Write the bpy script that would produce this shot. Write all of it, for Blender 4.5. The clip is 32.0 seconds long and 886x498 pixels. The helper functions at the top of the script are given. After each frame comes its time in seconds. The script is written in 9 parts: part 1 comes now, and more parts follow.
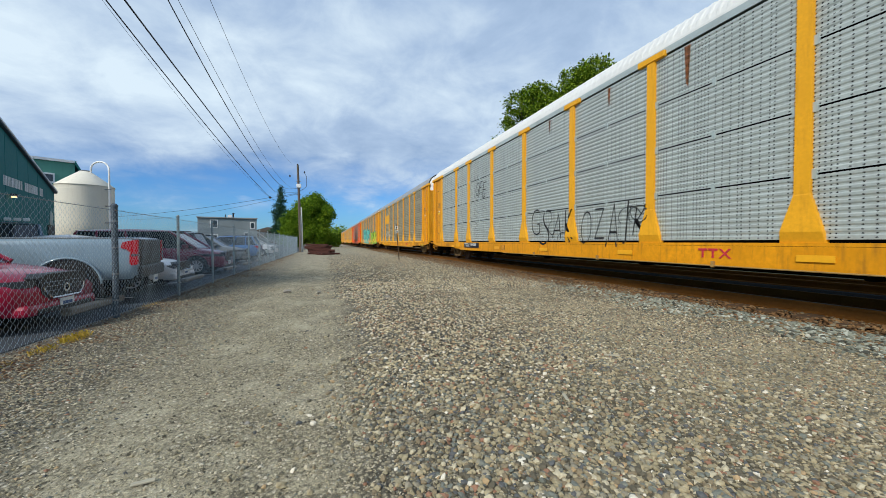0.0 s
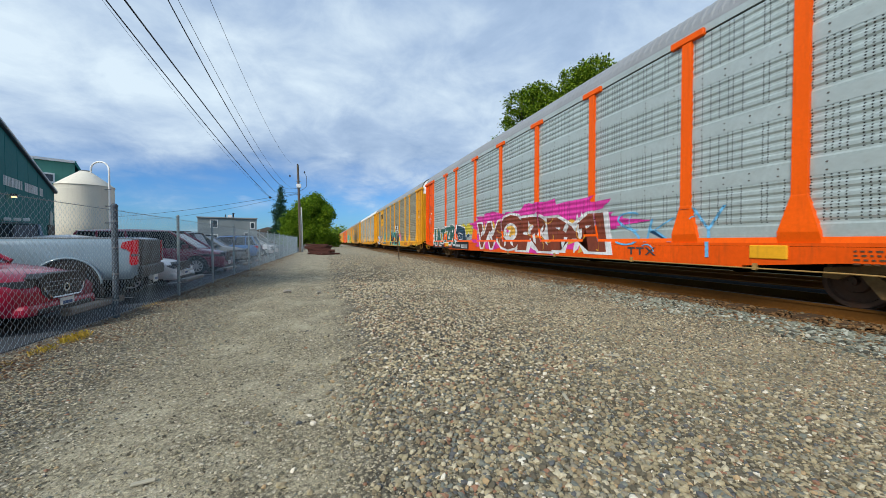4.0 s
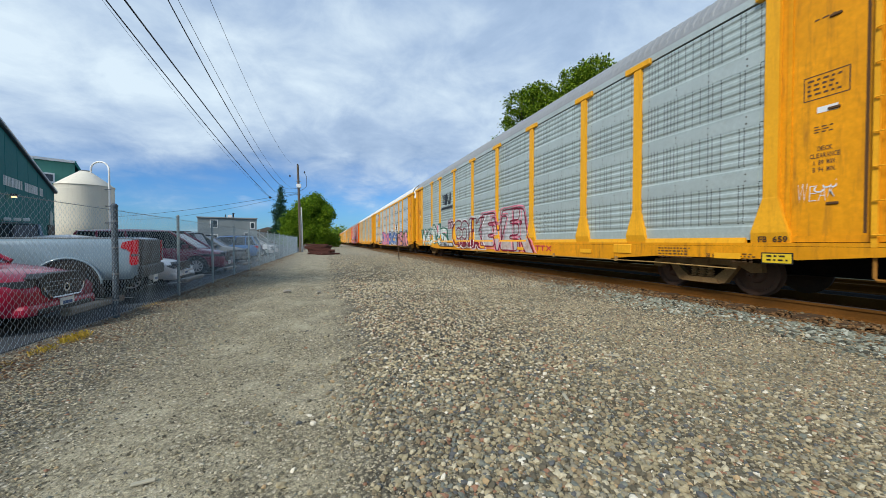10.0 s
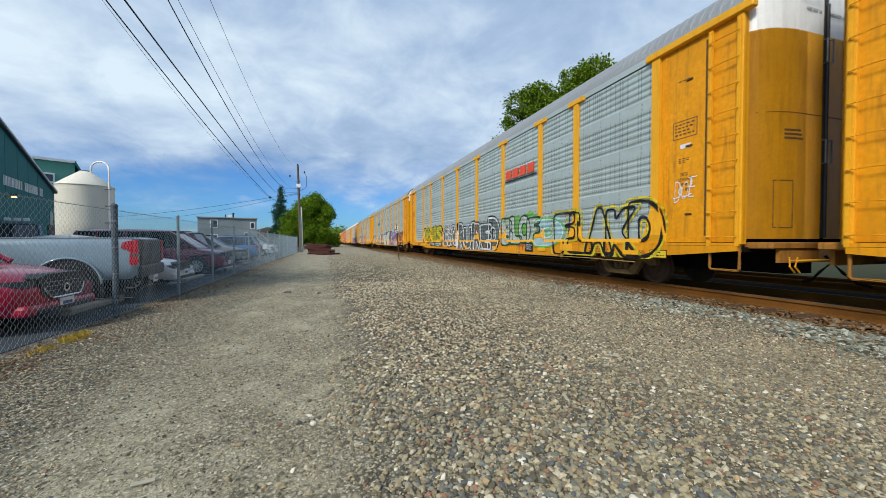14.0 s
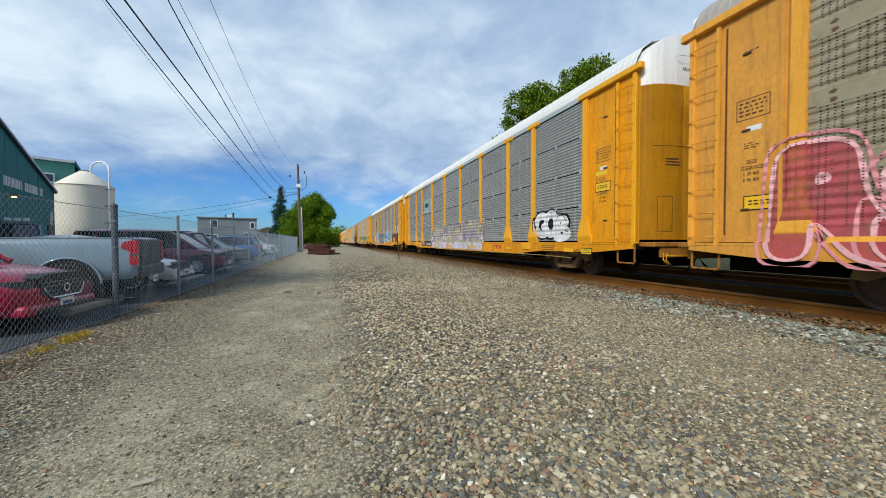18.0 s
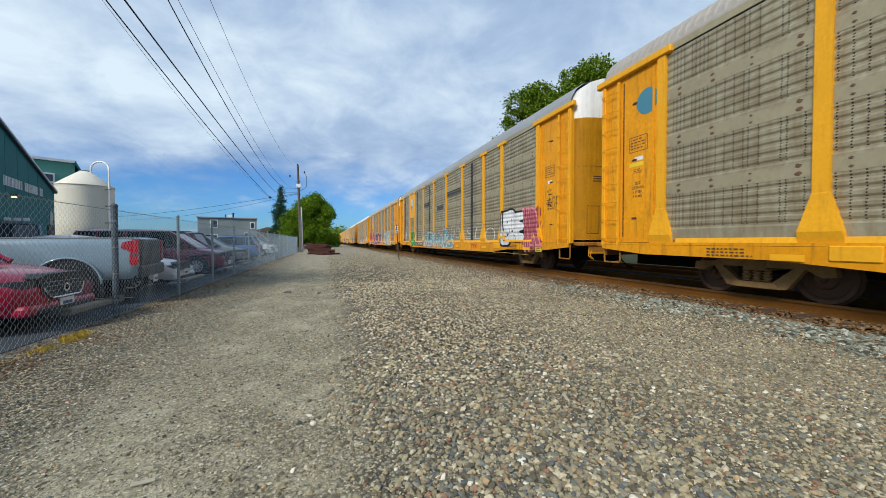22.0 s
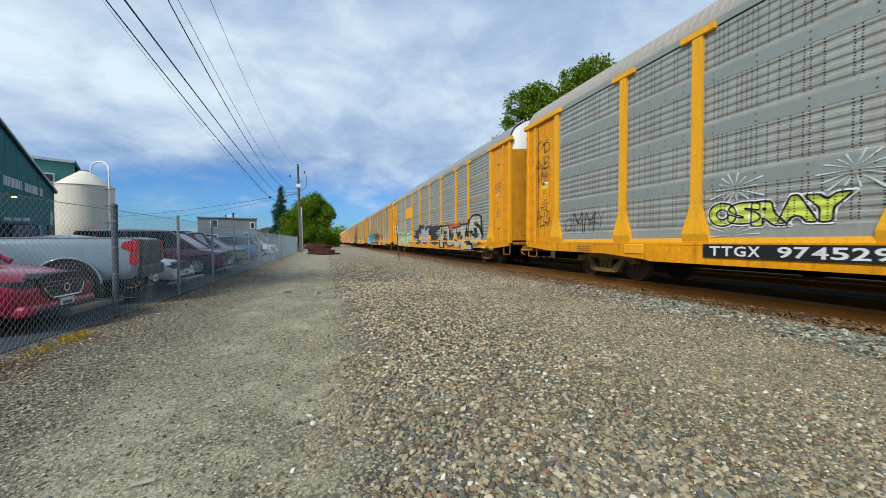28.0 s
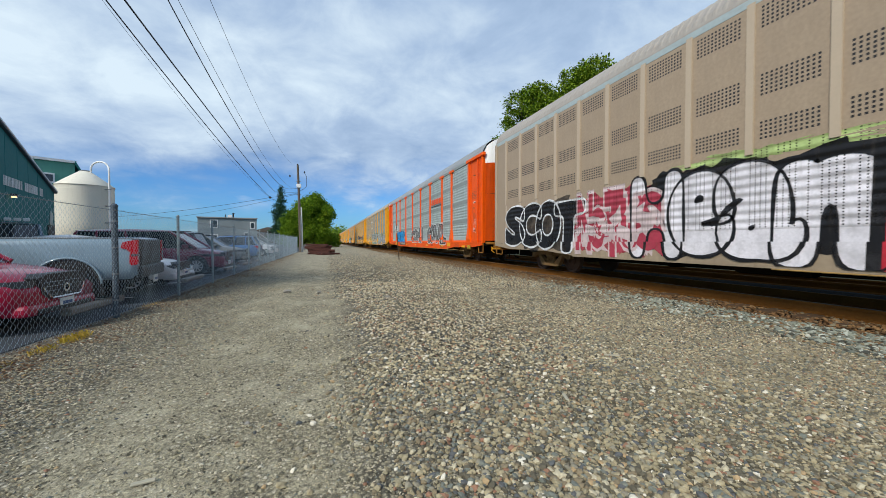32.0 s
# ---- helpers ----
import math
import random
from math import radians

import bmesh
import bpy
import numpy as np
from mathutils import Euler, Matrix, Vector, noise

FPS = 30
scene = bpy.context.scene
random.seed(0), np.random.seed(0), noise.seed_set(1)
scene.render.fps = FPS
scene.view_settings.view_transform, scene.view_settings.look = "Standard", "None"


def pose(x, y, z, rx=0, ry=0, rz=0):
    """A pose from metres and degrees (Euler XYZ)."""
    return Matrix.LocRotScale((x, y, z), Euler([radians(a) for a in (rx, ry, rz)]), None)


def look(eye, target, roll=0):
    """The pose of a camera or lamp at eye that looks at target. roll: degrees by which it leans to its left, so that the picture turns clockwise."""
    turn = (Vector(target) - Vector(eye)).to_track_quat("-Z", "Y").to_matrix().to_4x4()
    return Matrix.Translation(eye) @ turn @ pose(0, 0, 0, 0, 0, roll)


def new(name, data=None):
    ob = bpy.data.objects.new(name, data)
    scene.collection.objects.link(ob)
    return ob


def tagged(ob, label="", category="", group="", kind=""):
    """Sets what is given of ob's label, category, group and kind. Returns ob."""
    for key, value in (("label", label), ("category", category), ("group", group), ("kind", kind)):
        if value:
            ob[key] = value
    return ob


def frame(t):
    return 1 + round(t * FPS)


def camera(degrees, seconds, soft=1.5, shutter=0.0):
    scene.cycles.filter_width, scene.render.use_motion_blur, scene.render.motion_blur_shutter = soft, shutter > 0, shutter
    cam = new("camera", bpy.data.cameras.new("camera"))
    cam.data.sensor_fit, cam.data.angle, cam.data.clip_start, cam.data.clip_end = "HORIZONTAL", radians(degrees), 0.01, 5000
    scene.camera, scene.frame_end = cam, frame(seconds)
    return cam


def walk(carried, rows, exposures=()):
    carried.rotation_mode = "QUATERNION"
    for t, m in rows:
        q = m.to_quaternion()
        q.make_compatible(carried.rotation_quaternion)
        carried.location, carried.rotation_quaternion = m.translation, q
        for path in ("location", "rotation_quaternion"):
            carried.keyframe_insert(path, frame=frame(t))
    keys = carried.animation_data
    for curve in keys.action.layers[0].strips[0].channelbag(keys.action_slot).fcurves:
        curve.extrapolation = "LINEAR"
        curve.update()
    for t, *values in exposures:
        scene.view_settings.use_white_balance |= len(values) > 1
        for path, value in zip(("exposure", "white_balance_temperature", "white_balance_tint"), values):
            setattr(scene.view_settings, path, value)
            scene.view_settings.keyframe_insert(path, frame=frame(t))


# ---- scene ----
# ---------- camera: a tripod beside the track, looking along the train ----------
CAM_H = 1.30
cam = camera(100.68, 32.0, soft=0.5, shutter=0.04)
walk(cam, [(0.0, pose(0, 0, CAM_H, 88.854, 0, -17.545)), (32.0, pose(0, 0, CAM_H, 88.854, 0, -17.545))])
scene.view_settings.exposure = 0.0

# ---------- sky and sun: broken cloud, soft light ----------
SUN_EL, SUN_AZ = radians(37), radians(231)
world = bpy.data.worlds.new("sky")
scene.world = world
world.use_nodes = True
wt = world.node_tree
wt.nodes.clear()


def wnode(kind, **kw):
    n = wt.nodes.new(kind)
    for k, v in kw.items():
        if k == "ins":
            for i, val in v.items():
                if hasattr(val, "is_output"):
                    wt.links.new(val, n.inputs[i])
                else:
                    n.inputs[i].default_value = val
        elif k == "op":
            n.operation = v
        elif k == "blend":
            n.blend_type = v
    return n


def build_sky():
    tc = wnode("ShaderNodeTexCoord").outputs["Generated"]
    sky = wt.nodes.new("ShaderNodeTexSky")
    sky.sky_type = "NISHITA"
    sky.sun_disc = False
    sky.sun_elevation, sky.sun_rotation = SUN_EL, SUN_AZ
    sky.air_density, sky.dust_density = 1.0, 0.6
    blue = wnode("ShaderNodeMix", blend="MULTIPLY")
    blue.data_type = "RGBA"
    blue.inputs[0].default_value = 1.0
    wt.links.new(sky.outputs[0], blue.inputs[6])
    blue.inputs[7].default_value = (0.037, 0.076, 0.132, 1)
    sep = wnode("ShaderNodeSeparateXYZ", ins={0: tc})
    up = wnode("ShaderNodeMath", op="MAXIMUM", ins={0: sep.outputs[2], 1: 0.0}).outputs[0]
    lift = wnode("ShaderNodeMath", op="ADD", ins={0: up, 1: 0.30}).outputs[0]
    px = wnode("ShaderNodeMath", op="DIVIDE", ins={0: sep.outputs[0], 1: lift}).outputs[0]
    py = wnode("ShaderNodeMath", op="DIVIDE", ins={0: sep.outputs[1], 1: lift}).outputs[0]
    flat = wnode("ShaderNodeCombineXYZ", ins={0: px, 1: py, 2: 3.7}).outputs[0]
    big = wnode("ShaderNodeTexNoise", ins={"Vector": flat, "Scale": 1.25, "Detail": 7.0, "Roughness": 0.52, "Distortion": 0.15})
    fine = wnode("ShaderNodeTexNoise", ins={"Vector": flat, "Scale": 3.9, "Detail": 8.0, "Roughness": 0.60, "Distortion": 0.35})
    both = wnode("ShaderNodeMath", op="MULTIPLY_ADD", ins={0: fine.outputs[0], 1: 0.62, 2: big.outputs[0]}).outputs[0]
    # how much cloud covers the blue: thick overhead, open towards the horizon
    elev = wnode("ShaderNodeMapRange", ins={0: up, 1: 0.06, 2: 0.24, 3: -0.24, 4: 0.46}).outputs[0]
    cover = wnode("ShaderNodeMath", op="ADD", ins={0: both, 1: elev}).outputs[0]
    mask = wnode("ShaderNodeMapRange", ins={0: cover, 1: 0.55, 2: 1.14, 3: 0.0, 4: 0.97})
    mask.interpolation_type = "SMOOTHSTEP"
    # the deck is brightest a third of the way up and greyer overhead
    rise = wnode("ShaderNodeMapRange", ins={0: up, 1: 0.12, 2: 0.27, 3: 0.0, 4: 0.12}).outputs[0]
    fall = wnode("ShaderNodeMapRange", ins={0: up, 1: 0.34, 2: 0.54, 3: 0.0, 4: -0.23}).outputs[0]
    deck = wnode("ShaderNodeMath", op="ADD", ins={0: wnode("ShaderNodeMath", op="MULTIPLY_ADD", ins={0: both, 1: 0.92, 2: -0.01}).outputs[0], 1: wnode("ShaderNodeMath", op="ADD", ins={0: rise, 1: fall}).outputs[0]}).outputs[0]
    shade = wt.nodes.new("ShaderNodeValToRGB")
    wt.links.new(deck, shade.inputs[0])
    el = shade.color_ramp.elements
    el[0].position, el[0].color = 0.52, (0.26, 0.385, 0.58, 1)
    el[1].position, el[1].color = 1.0, (0.75, 0.89, 1.0, 1)
    mid = el.new(0.745)
    mid.color = (0.42, 0.56, 0.765, 1)
    mix = wt.nodes.new("ShaderNodeMix")
    mix.data_type = "RGBA"
    wt.links.new(mask.outputs[0], mix.inputs[0])
    wt.links.new(blue.outputs[2], mix.inputs[6])
    wt.links.new(shade.outputs[0], mix.inputs[7])
    # small fair-weather puffs low in the open blue
    tall = wnode("ShaderNodeMapping", ins={0: tc, 3: (5.0, 5.0, 17.0)}).outputs[0]
    puff = wnode("ShaderNodeTexNoise", ins={"Vector": tall, "Scale": 1.0, "Detail": 6.0, "Roughness": 0.5}).outputs[0]
    band = wnode("ShaderNodeMapRange", ins={0: up, 1: 0.06, 2: 0.10}).outputs[0]
    band = wnode("ShaderNodeMath", op="MULTIPLY", ins={0: band, 1: wnode("ShaderNodeMapRange", ins={0: up, 1: 0.20, 2: 0.13}).outputs[0]}).outputs[0]
    puffs = wnode("ShaderNodeMapRange", ins={0: puff, 1: 0.53, 2: 0.66, 3: 0.0, 4: 0.55}).outputs[0]
    puffs = wnode("ShaderNodeMath", op="MULTIPLY", ins={0: puffs, 1: band}).outputs[0]
    low = wt.nodes.new("ShaderNodeMix")
    low.data_type = "RGBA"
    wt.links.new(puffs, low.inputs[0])
    wt.links.new(mix.outputs[2], low.inputs[6])
    low.inputs[7].default_value = (0.60, 0.71, 0.87, 1)
    bg = wnode("ShaderNodeBackground", ins={0: low.outputs[2], 1: 1.0})
    out = wt.nodes.new("ShaderNodeOutputWorld")
    wt.links.new(bg.outputs[0], out.inputs[0])


build_sky()
sun = new("sun", bpy.data.lights.new("sun", "SUN"))
sun.data.energy, sun.data.angle, sun.data.color = 3.4, radians(15), (1.0, 0.95, 0.85)
# the sun stands behind the camera's left shoulder
sun.matrix_world = look((-10, -8, 9.5), (0, 0, 0))
# ---------- materials ----------
MATS = {}


class Nodes:
    """A small writer of node trees."""

    def __init__(self, name):
        self.m = bpy.data.materials.new(name)
        self.m.use_nodes = True
        self.t = self.m.node_tree
        self.b = self.t.nodes["Principled BSDF"]

    def n(self, kind, ins=None, op=None, out=0):
        x = self.t.nodes.new(kind)
        if op:
            x.operation = op
        for k, v in (ins or {}).items():
            self.put(x.inputs[k], v)
        return x.outputs[out]

    def put(self, sock, v):
        if isinstance(v, bpy.types.NodeSocket):
            self.t.links.new(v, sock)
        elif isinstance(v, tuple) and len(v) == 3 and sock.type == "RGBA":
            sock.default_value = (*v, 1)
        else:
            sock.default_value = v

    def math(self, op, a, b=0.0, c=None):
        return self.n("ShaderNodeMath", {0: a, 1: b, **({2: c} if c is not None else {})}, op)

    def coords(self, kind="Object", scale=(1, 1, 1)):
        o = self.t.nodes.new("ShaderNodeTexCoord").outputs[kind]
        if scale == (1, 1, 1):
            return o
        return self.n("ShaderNodeMapping", {"Vector": o, "Scale": scale})

    def noise(self, vec, scale, detail=5.0, rough=0.6, dist=0.0):
        return self.n("ShaderNodeTexNoise", {"Vector": vec, "Scale": scale, "Detail": detail, "Roughness": rough, "Distortion": dist})

    def ramp(self, fac, a, b, lo=0.0, hi=1.0):
        return self.n("ShaderNodeMapRange", {0: fac, 1: a, 2: b, 3: lo, 4: hi})

    def mix(self, fac, a, b, blend="MIX"):
        x = self.t.nodes.new("ShaderNodeMix")
        x.data_type, x.blend_type = "RGBA", blend
        self.put(x.inputs[0], fac), self.put(x.inputs[6], a), self.put(x.inputs[7], b)
        return x.outputs[2]

    def bump(self, height, strength=0.3, dist=0.01):
        self.put(self.b.inputs["Normal"], self.n("ShaderNodeBump", {"Height": height, "Strength": strength, "Distance": dist}))

    def base(self, c, rough=0.5, metal=0.0):
        self.put(self.b.inputs["Base Color"], c), self.put(self.b.inputs["Roughness"], rough), self.put(self.b.inputs["Metallic"], metal)
        return self.m


def scaled(c, k):
    return tuple(min(1.0, v * k) for v in c)


def paint(name, col, rough=0.5, metal=0.0, var=0.25, scale=4.0, grime=None, amount=0.5, streak=False, bump=0.0, coords="Object", spec=None):
    """Paint or metal with two scales of variation, and grime that runs down if streak."""
    if name in MATS:
        return MATS[name]
    k = Nodes(name)
    v = k.coords(coords)
    fine = k.noise(v, scale * 6, 4.0)
    big = k.noise(v, scale * 0.35, 5.0, 0.65)
    c = k.mix(k.ramp(fine, 0.3, 0.7), scaled(col, 1 - var * 0.5), scaled(col, 1 + var * 0.35))
    c = k.mix(k.ramp(big, 0.35, 0.7, 0, 0.8), c, scaled(col, 1 - var))
    if grime:
        gv = k.coords(coords, (5.0, 5.0, 0.5)) if streak else v
        g = k.noise(gv, scale * 0.8, 7.0, 0.7)
        c = k.mix(k.ramp(g, 0.52, 0.78, 0, amount), c, grime)
    if bump:
        k.bump(fine, bump, 0.01)
    if spec is not None:
        k.put(k.b.inputs["Specular IOR Level"], spec)
    MATS[name] = k.base(c, k.ramp(fine, 0.2, 0.8, max(0.03, rough - 0.1), min(1, rough + 0.12)), metal)
    return MATS[name]


def panel_mat(name, col, grime, amount, holes=(0.082, 0.045, 0.56), ribs=0.72, metal=0.35, clusters=False):
    """Galvanised siding: rows of punched holes in groups, stains that run down, a shade of its own for each sheet."""
    k = Nodes(name)
    v = k.coords()
    s = k.n("ShaderNodeSeparateXYZ", {0: v})
    sep = s.node
    y, z = sep.outputs[1], sep.outputs[2]
    px, pz, share = holes
    cy = k.math("DIVIDE", y, px)
    grain = k.t.nodes.new("ShaderNodeTexWhiteNoise")
    grain.noise_dimensions = "1D"
    k.put(grain.inputs["W"], k.math("FLOOR", cy))
    on = k.math("LESS_THAN", grain.outputs["Value"], share)
    fy = k.math("MULTIPLY", k.math("SUBTRACT", k.math("FRACT", cy), 0.5), px)
    fz = k.math("MULTIPLY", k.math("SUBTRACT", k.math("FRACT", k.math("DIVIDE", z, pz)), 0.5), pz)
    r = k.math("SQRT", k.math("ADD", k.math("MULTIPLY", fy, fy), k.math("MULTIPLY", fz, fz)))
    hole = k.math("MULTIPLY", k.math("LESS_THAN", r, 0.0125), on)
    hole = k.math("MULTIPLY", hole, k.math("GREATER_THAN", z, 1.02 * (1 - ribs)))
    if clusters:
        # staggered rows of large holes in groups, above and below each seam
        row = k.math("FLOOR", k.math("DIVIDE", z, 0.052))
        sy = k.math("ADD", k.math("DIVIDE", y, 0.088), k.math("MULTIPLY", row, 0.5))
        fy = k.math("MULTIPLY", k.math("SUBTRACT", k.math("FRACT", sy), 0.5), 0.088)
        fz = k.math("MULTIPLY", k.math("SUBTRACT", k.math("FRACT", k.math("DIVIDE", z, 0.052)), 0.5), 0.052)
        r = k.math("SQRT", k.math("ADD", k.math("MULTIPLY", fy, fy), k.math("MULTIPLY", fz, fz)))
        near = k.math("GREATER_THAN", k.math("ABSOLUTE", k.math("SUBTRACT", z, 0.495)), 0.29)
        group = k.math("LESS_THAN", k.math("FRACT", k.math("ADD", k.math("DIVIDE", y, 0.63), 0.08)), 0.70)
        hole = k.math("MULTIPLY", k.math("MULTIPLY", k.math("LESS_THAN", r, 0.0165), near), group)
    big = k.noise(v, 1.3, 6.0, 0.65)
    fine = k.noise(v, 18.0, 4.0)
    rnd = k.t.nodes.new("ShaderNodeObjectInfo").outputs["Random"]
    c = k.mix(k.ramp(fine, 0.3, 0.7), scaled(col, 0.88), scaled(col, 1.1))
    c = k.mix(k.ramp(rnd, 0, 1, 0, 0.35), c, scaled(col, 0.72))
    g = k.noise(k.coords("Object", (3, 3.0, 0.55)), 2.0, 7.0, 0.7)
    c = k.mix(k.ramp(g, 0.42, 0.72, 0, amount), c, grime)
    c = k.mix(k.ramp(big, 0.5, 0.75, 0, amount * 0.7), c, scaled(grime, 0.8))
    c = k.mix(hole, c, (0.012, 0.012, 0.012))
    MATS[name] = k.base(c, k.ramp(fine, 0.2, 0.8, 0.42, 0.62), metal)
    return MATS[name]


RUST = (0.16, 0.065, 0.028)
YELLOW = paint("yellow_paint", (0.84, 0.40, 0.018), 0.5, 0, 0.18, 3.0, (0.34, 0.14, 0.02), 0.45, True, spec=0.2)
YELLOW_OLD = paint("faded_yellow_paint", (0.82, 0.385, 0.05), 0.55, 0, 0.2, 3.0, (0.30, 0.13, 0.03), 0.6, True, spec=0.2)
ORANGE = paint("orange_paint", (0.92, 0.115, 0.003), 0.5, 0, 0.15, 3.0, (0.40, 0.06, 0.012), 0.4, True, spec=0.15)
BEIGE = paint("beige_paint", (0.40, 0.31, 0.215), 0.5, 0, 0.12, 3.0, (0.25, 0.18, 0.12), 0.35, True)
WHITE = paint("white_paint", (0.78, 0.78, 0.76), 0.45, 0, 0.1, 3.0, (0.42, 0.40, 0.36), 0.5, True)
BLACK = paint("black_paint", (0.02, 0.02, 0.022), 0.5, 0, 0.3, 5.0)
ROOF_WHITE = paint("white_roof_sheet", (0.74, 0.74, 0.70), 0.5, 0.1, 0.1, 2.0, (0.45, 0.43, 0.38), 0.4)
ROOF_GREY = paint("galvanised_roof_sheet", (0.36, 0.37, 0.37), 0.5, 0.4, 0.15, 2.0, (0.30, 0.28, 0.25), 0.5)
ROOF_TAN = paint("stained_roof_sheet", (0.42, 0.38, 0.33), 0.6, 0.2, 0.2, 2.0, (0.28, 0.22, 0.17), 0.6)
PANEL_LIGHT = panel_mat("light_galvanised_panel", (0.48, 0.56, 0.545), (0.31, 0.365, 0.355), 0.40)
PANEL_TAN = panel_mat("weathered_tan_panel", (0.40, 0.36, 0.245), (0.20, 0.135, 0.06), 0.75)
PANEL_DARK = panel_mat("dull_grey_panel", (0.40, 0.41, 0.39), (0.27, 0.265, 0.24), 0.45, (0.06, 0.05, 0.9), 1.0)
PANEL_SEAM = panel_mat("grey_louvred_panel", (0.50, 0.55, 0.52), (0.32, 0.34, 0.31), 0.35, (0.07, 0.06, 0.6), 1.0)
PANEL_BRIGHT = panel_mat("bright_corrugated_panel", (0.61, 0.675, 0.705), (0.42, 0.46, 0.48), 0.25, (0.12, 0.25, 0.95), 1.0, 0.35, True)
PANEL_BEIGE = panel_mat("beige_panel", (0.375, 0.285, 0.195), (0.27, 0.20, 0.135), 0.3, (0.11, 0.10, 0.0), 1.0, 0.0)
PANEL_MID = panel_mat("greenish_grey_panel", (0.39, 0.41, 0.375), (0.26, 0.25, 0.20), 0.45)
STRIP = paint("galvanised_lap_strip", (0.48, 0.55, 0.535), 0.5, 0.35, 0.2, 2.0, (0.30, 0.29, 0.26), 0.5)
STRIP_TAN = paint("stained_lap_strip", (0.37, 0.325, 0.21), 0.6, 0.2, 0.25, 2.0, (0.19, 0.13, 0.06), 0.7)
SILLS = {"yellow_paint": paint("grimy_yellow_sill", (0.80, 0.33, 0.008), 0.5, 0, 0.3, 2.0, (0.20, 0.085, 0.02), 0.85, True, spec=0.2),
         "faded_yellow_paint": paint("grimy_faded_sill", (0.70, 0.32, 0.04), 0.55, 0, 0.3, 2.0, (0.18, 0.085, 0.03), 0.8, True),
         "orange_paint": paint("grimy_orange_sill", (0.86, 0.10, 0.004), 0.5, 0, 0.25, 2.0, (0.28, 0.06, 0.015), 0.6, True, spec=0.15),
         "beige_paint": paint("grimy_beige_sill", (0.36, 0.28, 0.19), 0.5, 0, 0.25, 2.0, (0.16, 0.12, 0.08), 0.6, True)}
ROD = paint("tan_brake_rod", (0.40, 0.24, 0.07), 0.7, 0, 0.3, 4.0, (0.12, 0.07, 0.03), 0.6)
STRIP_DARK = paint("dull_lap_strip", (0.30, 0.335, 0.315), 0.55, 0.3, 0.2, 2.0, (0.22, 0.22, 0.19), 0.5)
GRIMY = paint("grimy_end_sill", (0.36, 0.16, 0.03), 0.7, 0, 0.4, 3.0, (0.07, 0.04, 0.02), 0.9, True, spec=0.15)
SEAM = paint("dark_seam", (0.10, 0.045, 0.012), 0.8, 0, 0.3)
BLOOM = paint("rust_bloom", (0.17, 0.095, 0.05), 0.85, 0, 0.4, 6.0)
# near-black colour for the unlit inside of cars and underside of vehicles
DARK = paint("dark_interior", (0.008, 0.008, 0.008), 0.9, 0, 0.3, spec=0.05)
# grimy steel, taken near black so the colour carries the shade under the cars
UNDER = paint("grimy_shaded_underframe", (0.008, 0.007, 0.006), 0.8, 0, 0.5, 3.0, (0.02, 0.012, 0.007), 0.6, spec=0.08)
TRUCK = paint("grimy_cast_steel", (0.33, 0.195, 0.08), 0.8, 0.0, 0.5, 5.0, (0.15, 0.075, 0.028), 0.7, bump=0.2, spec=0.2)
WHEEL = paint("worn_wheel_steel", (0.13, 0.075, 0.05), 0.7, 0.1, 0.4, 6.0, RUST, 0.6, spec=0.2)
RAIL_SIDE = paint("rusty_rail", (0.20, 0.083, 0.018), 0.85, 0.0, 0.3, 4.0, (0.15, 0.062, 0.016), 0.5, spec=0.1)
RAIL_TOP = paint("polished_rail_head", (0.17, 0.12, 0.085), 0.55, 0.2, 0.2, 4.0)
TIE = paint("creosoted_timber", (0.09, 0.05, 0.022), 0.9, 0, 0.5, 3.0, (0.17, 0.09, 0.03), 0.6, bump=0.5)
GALV = paint("galvanised_steel", (0.24, 0.26, 0.27), 0.5, 0.5, 0.2, 6.0, (0.20, 0.19, 0.18), 0.4)
POST_STEEL = paint("blue_grey_galvanised_post", (0.26, 0.33, 0.35), 0.45, 0.3, 0.2, 6.0, (0.20, 0.22, 0.22), 0.4)
WIRE = paint("bright_galvanised_wire", (0.40, 0.50, 0.56), 0.5, 0.2, 0.15, 6.0)
TYRE = paint("tyre_rubber", (0.018, 0.018, 0.018), 0.85, 0, 0.3, 8.0)
CHROME = paint("chrome", (0.72, 0.72, 0.73), 0.14, 1.0, 0.05, 5.0)
ALLOY = paint("alloy_rim", (0.62, 0.62, 0.63), 0.35, 0.25, 0.1, 6.0)
PLASTIC = paint("black_trim_plastic", (0.016, 0.016, 0.017), 0.5, 0, 0.2, 8.0)
WOOD = paint("weathered_pole_wood", (0.13, 0.105, 0.08), 0.9, 0, 0.4, 2.0, (0.06, 0.05, 0.04), 0.6, True, 0.5)
TEAL = paint("teal_painted_siding", (0.022, 0.165, 0.165), 0.7, 0, 0.15, 1.5, (0.03, 0.11, 0.10), 0.4, True, spec=0.25)
GREEN = paint("green_painted_wall", (0.10, 0.32, 0.24), 0.65, 0, 0.12, 1.5, (0.05, 0.11, 0.09), 0.3, True)
CREAM = paint("cream_tank_paint", (0.76, 0.72, 0.60), 0.5, 0, 0.08, 2.0, (0.48, 0.43, 0.32), 0.35, True)
TRIM = paint("white_trim", (0.76, 0.77, 0.76), 0.5, 0, 0.06)
SIDING = paint("grey_house_siding", (0.25, 0.29, 0.30), 0.75, 0, 0.15, 2.0)
ASPHALT = paint("car_park_asphalt", (0.050, 0.060, 0.070), 0.8, 0, 0.3, 3.0, (0.045, 0.048, 0.050), 0.5, bump=0.3, spec=0.3)
CONCRETE = paint("concrete_kerb", (0.33, 0.31, 0.27), 0.85, 0, 0.25, 4.0, (0.16, 0.15, 0.13), 0.5, bump=0.3)
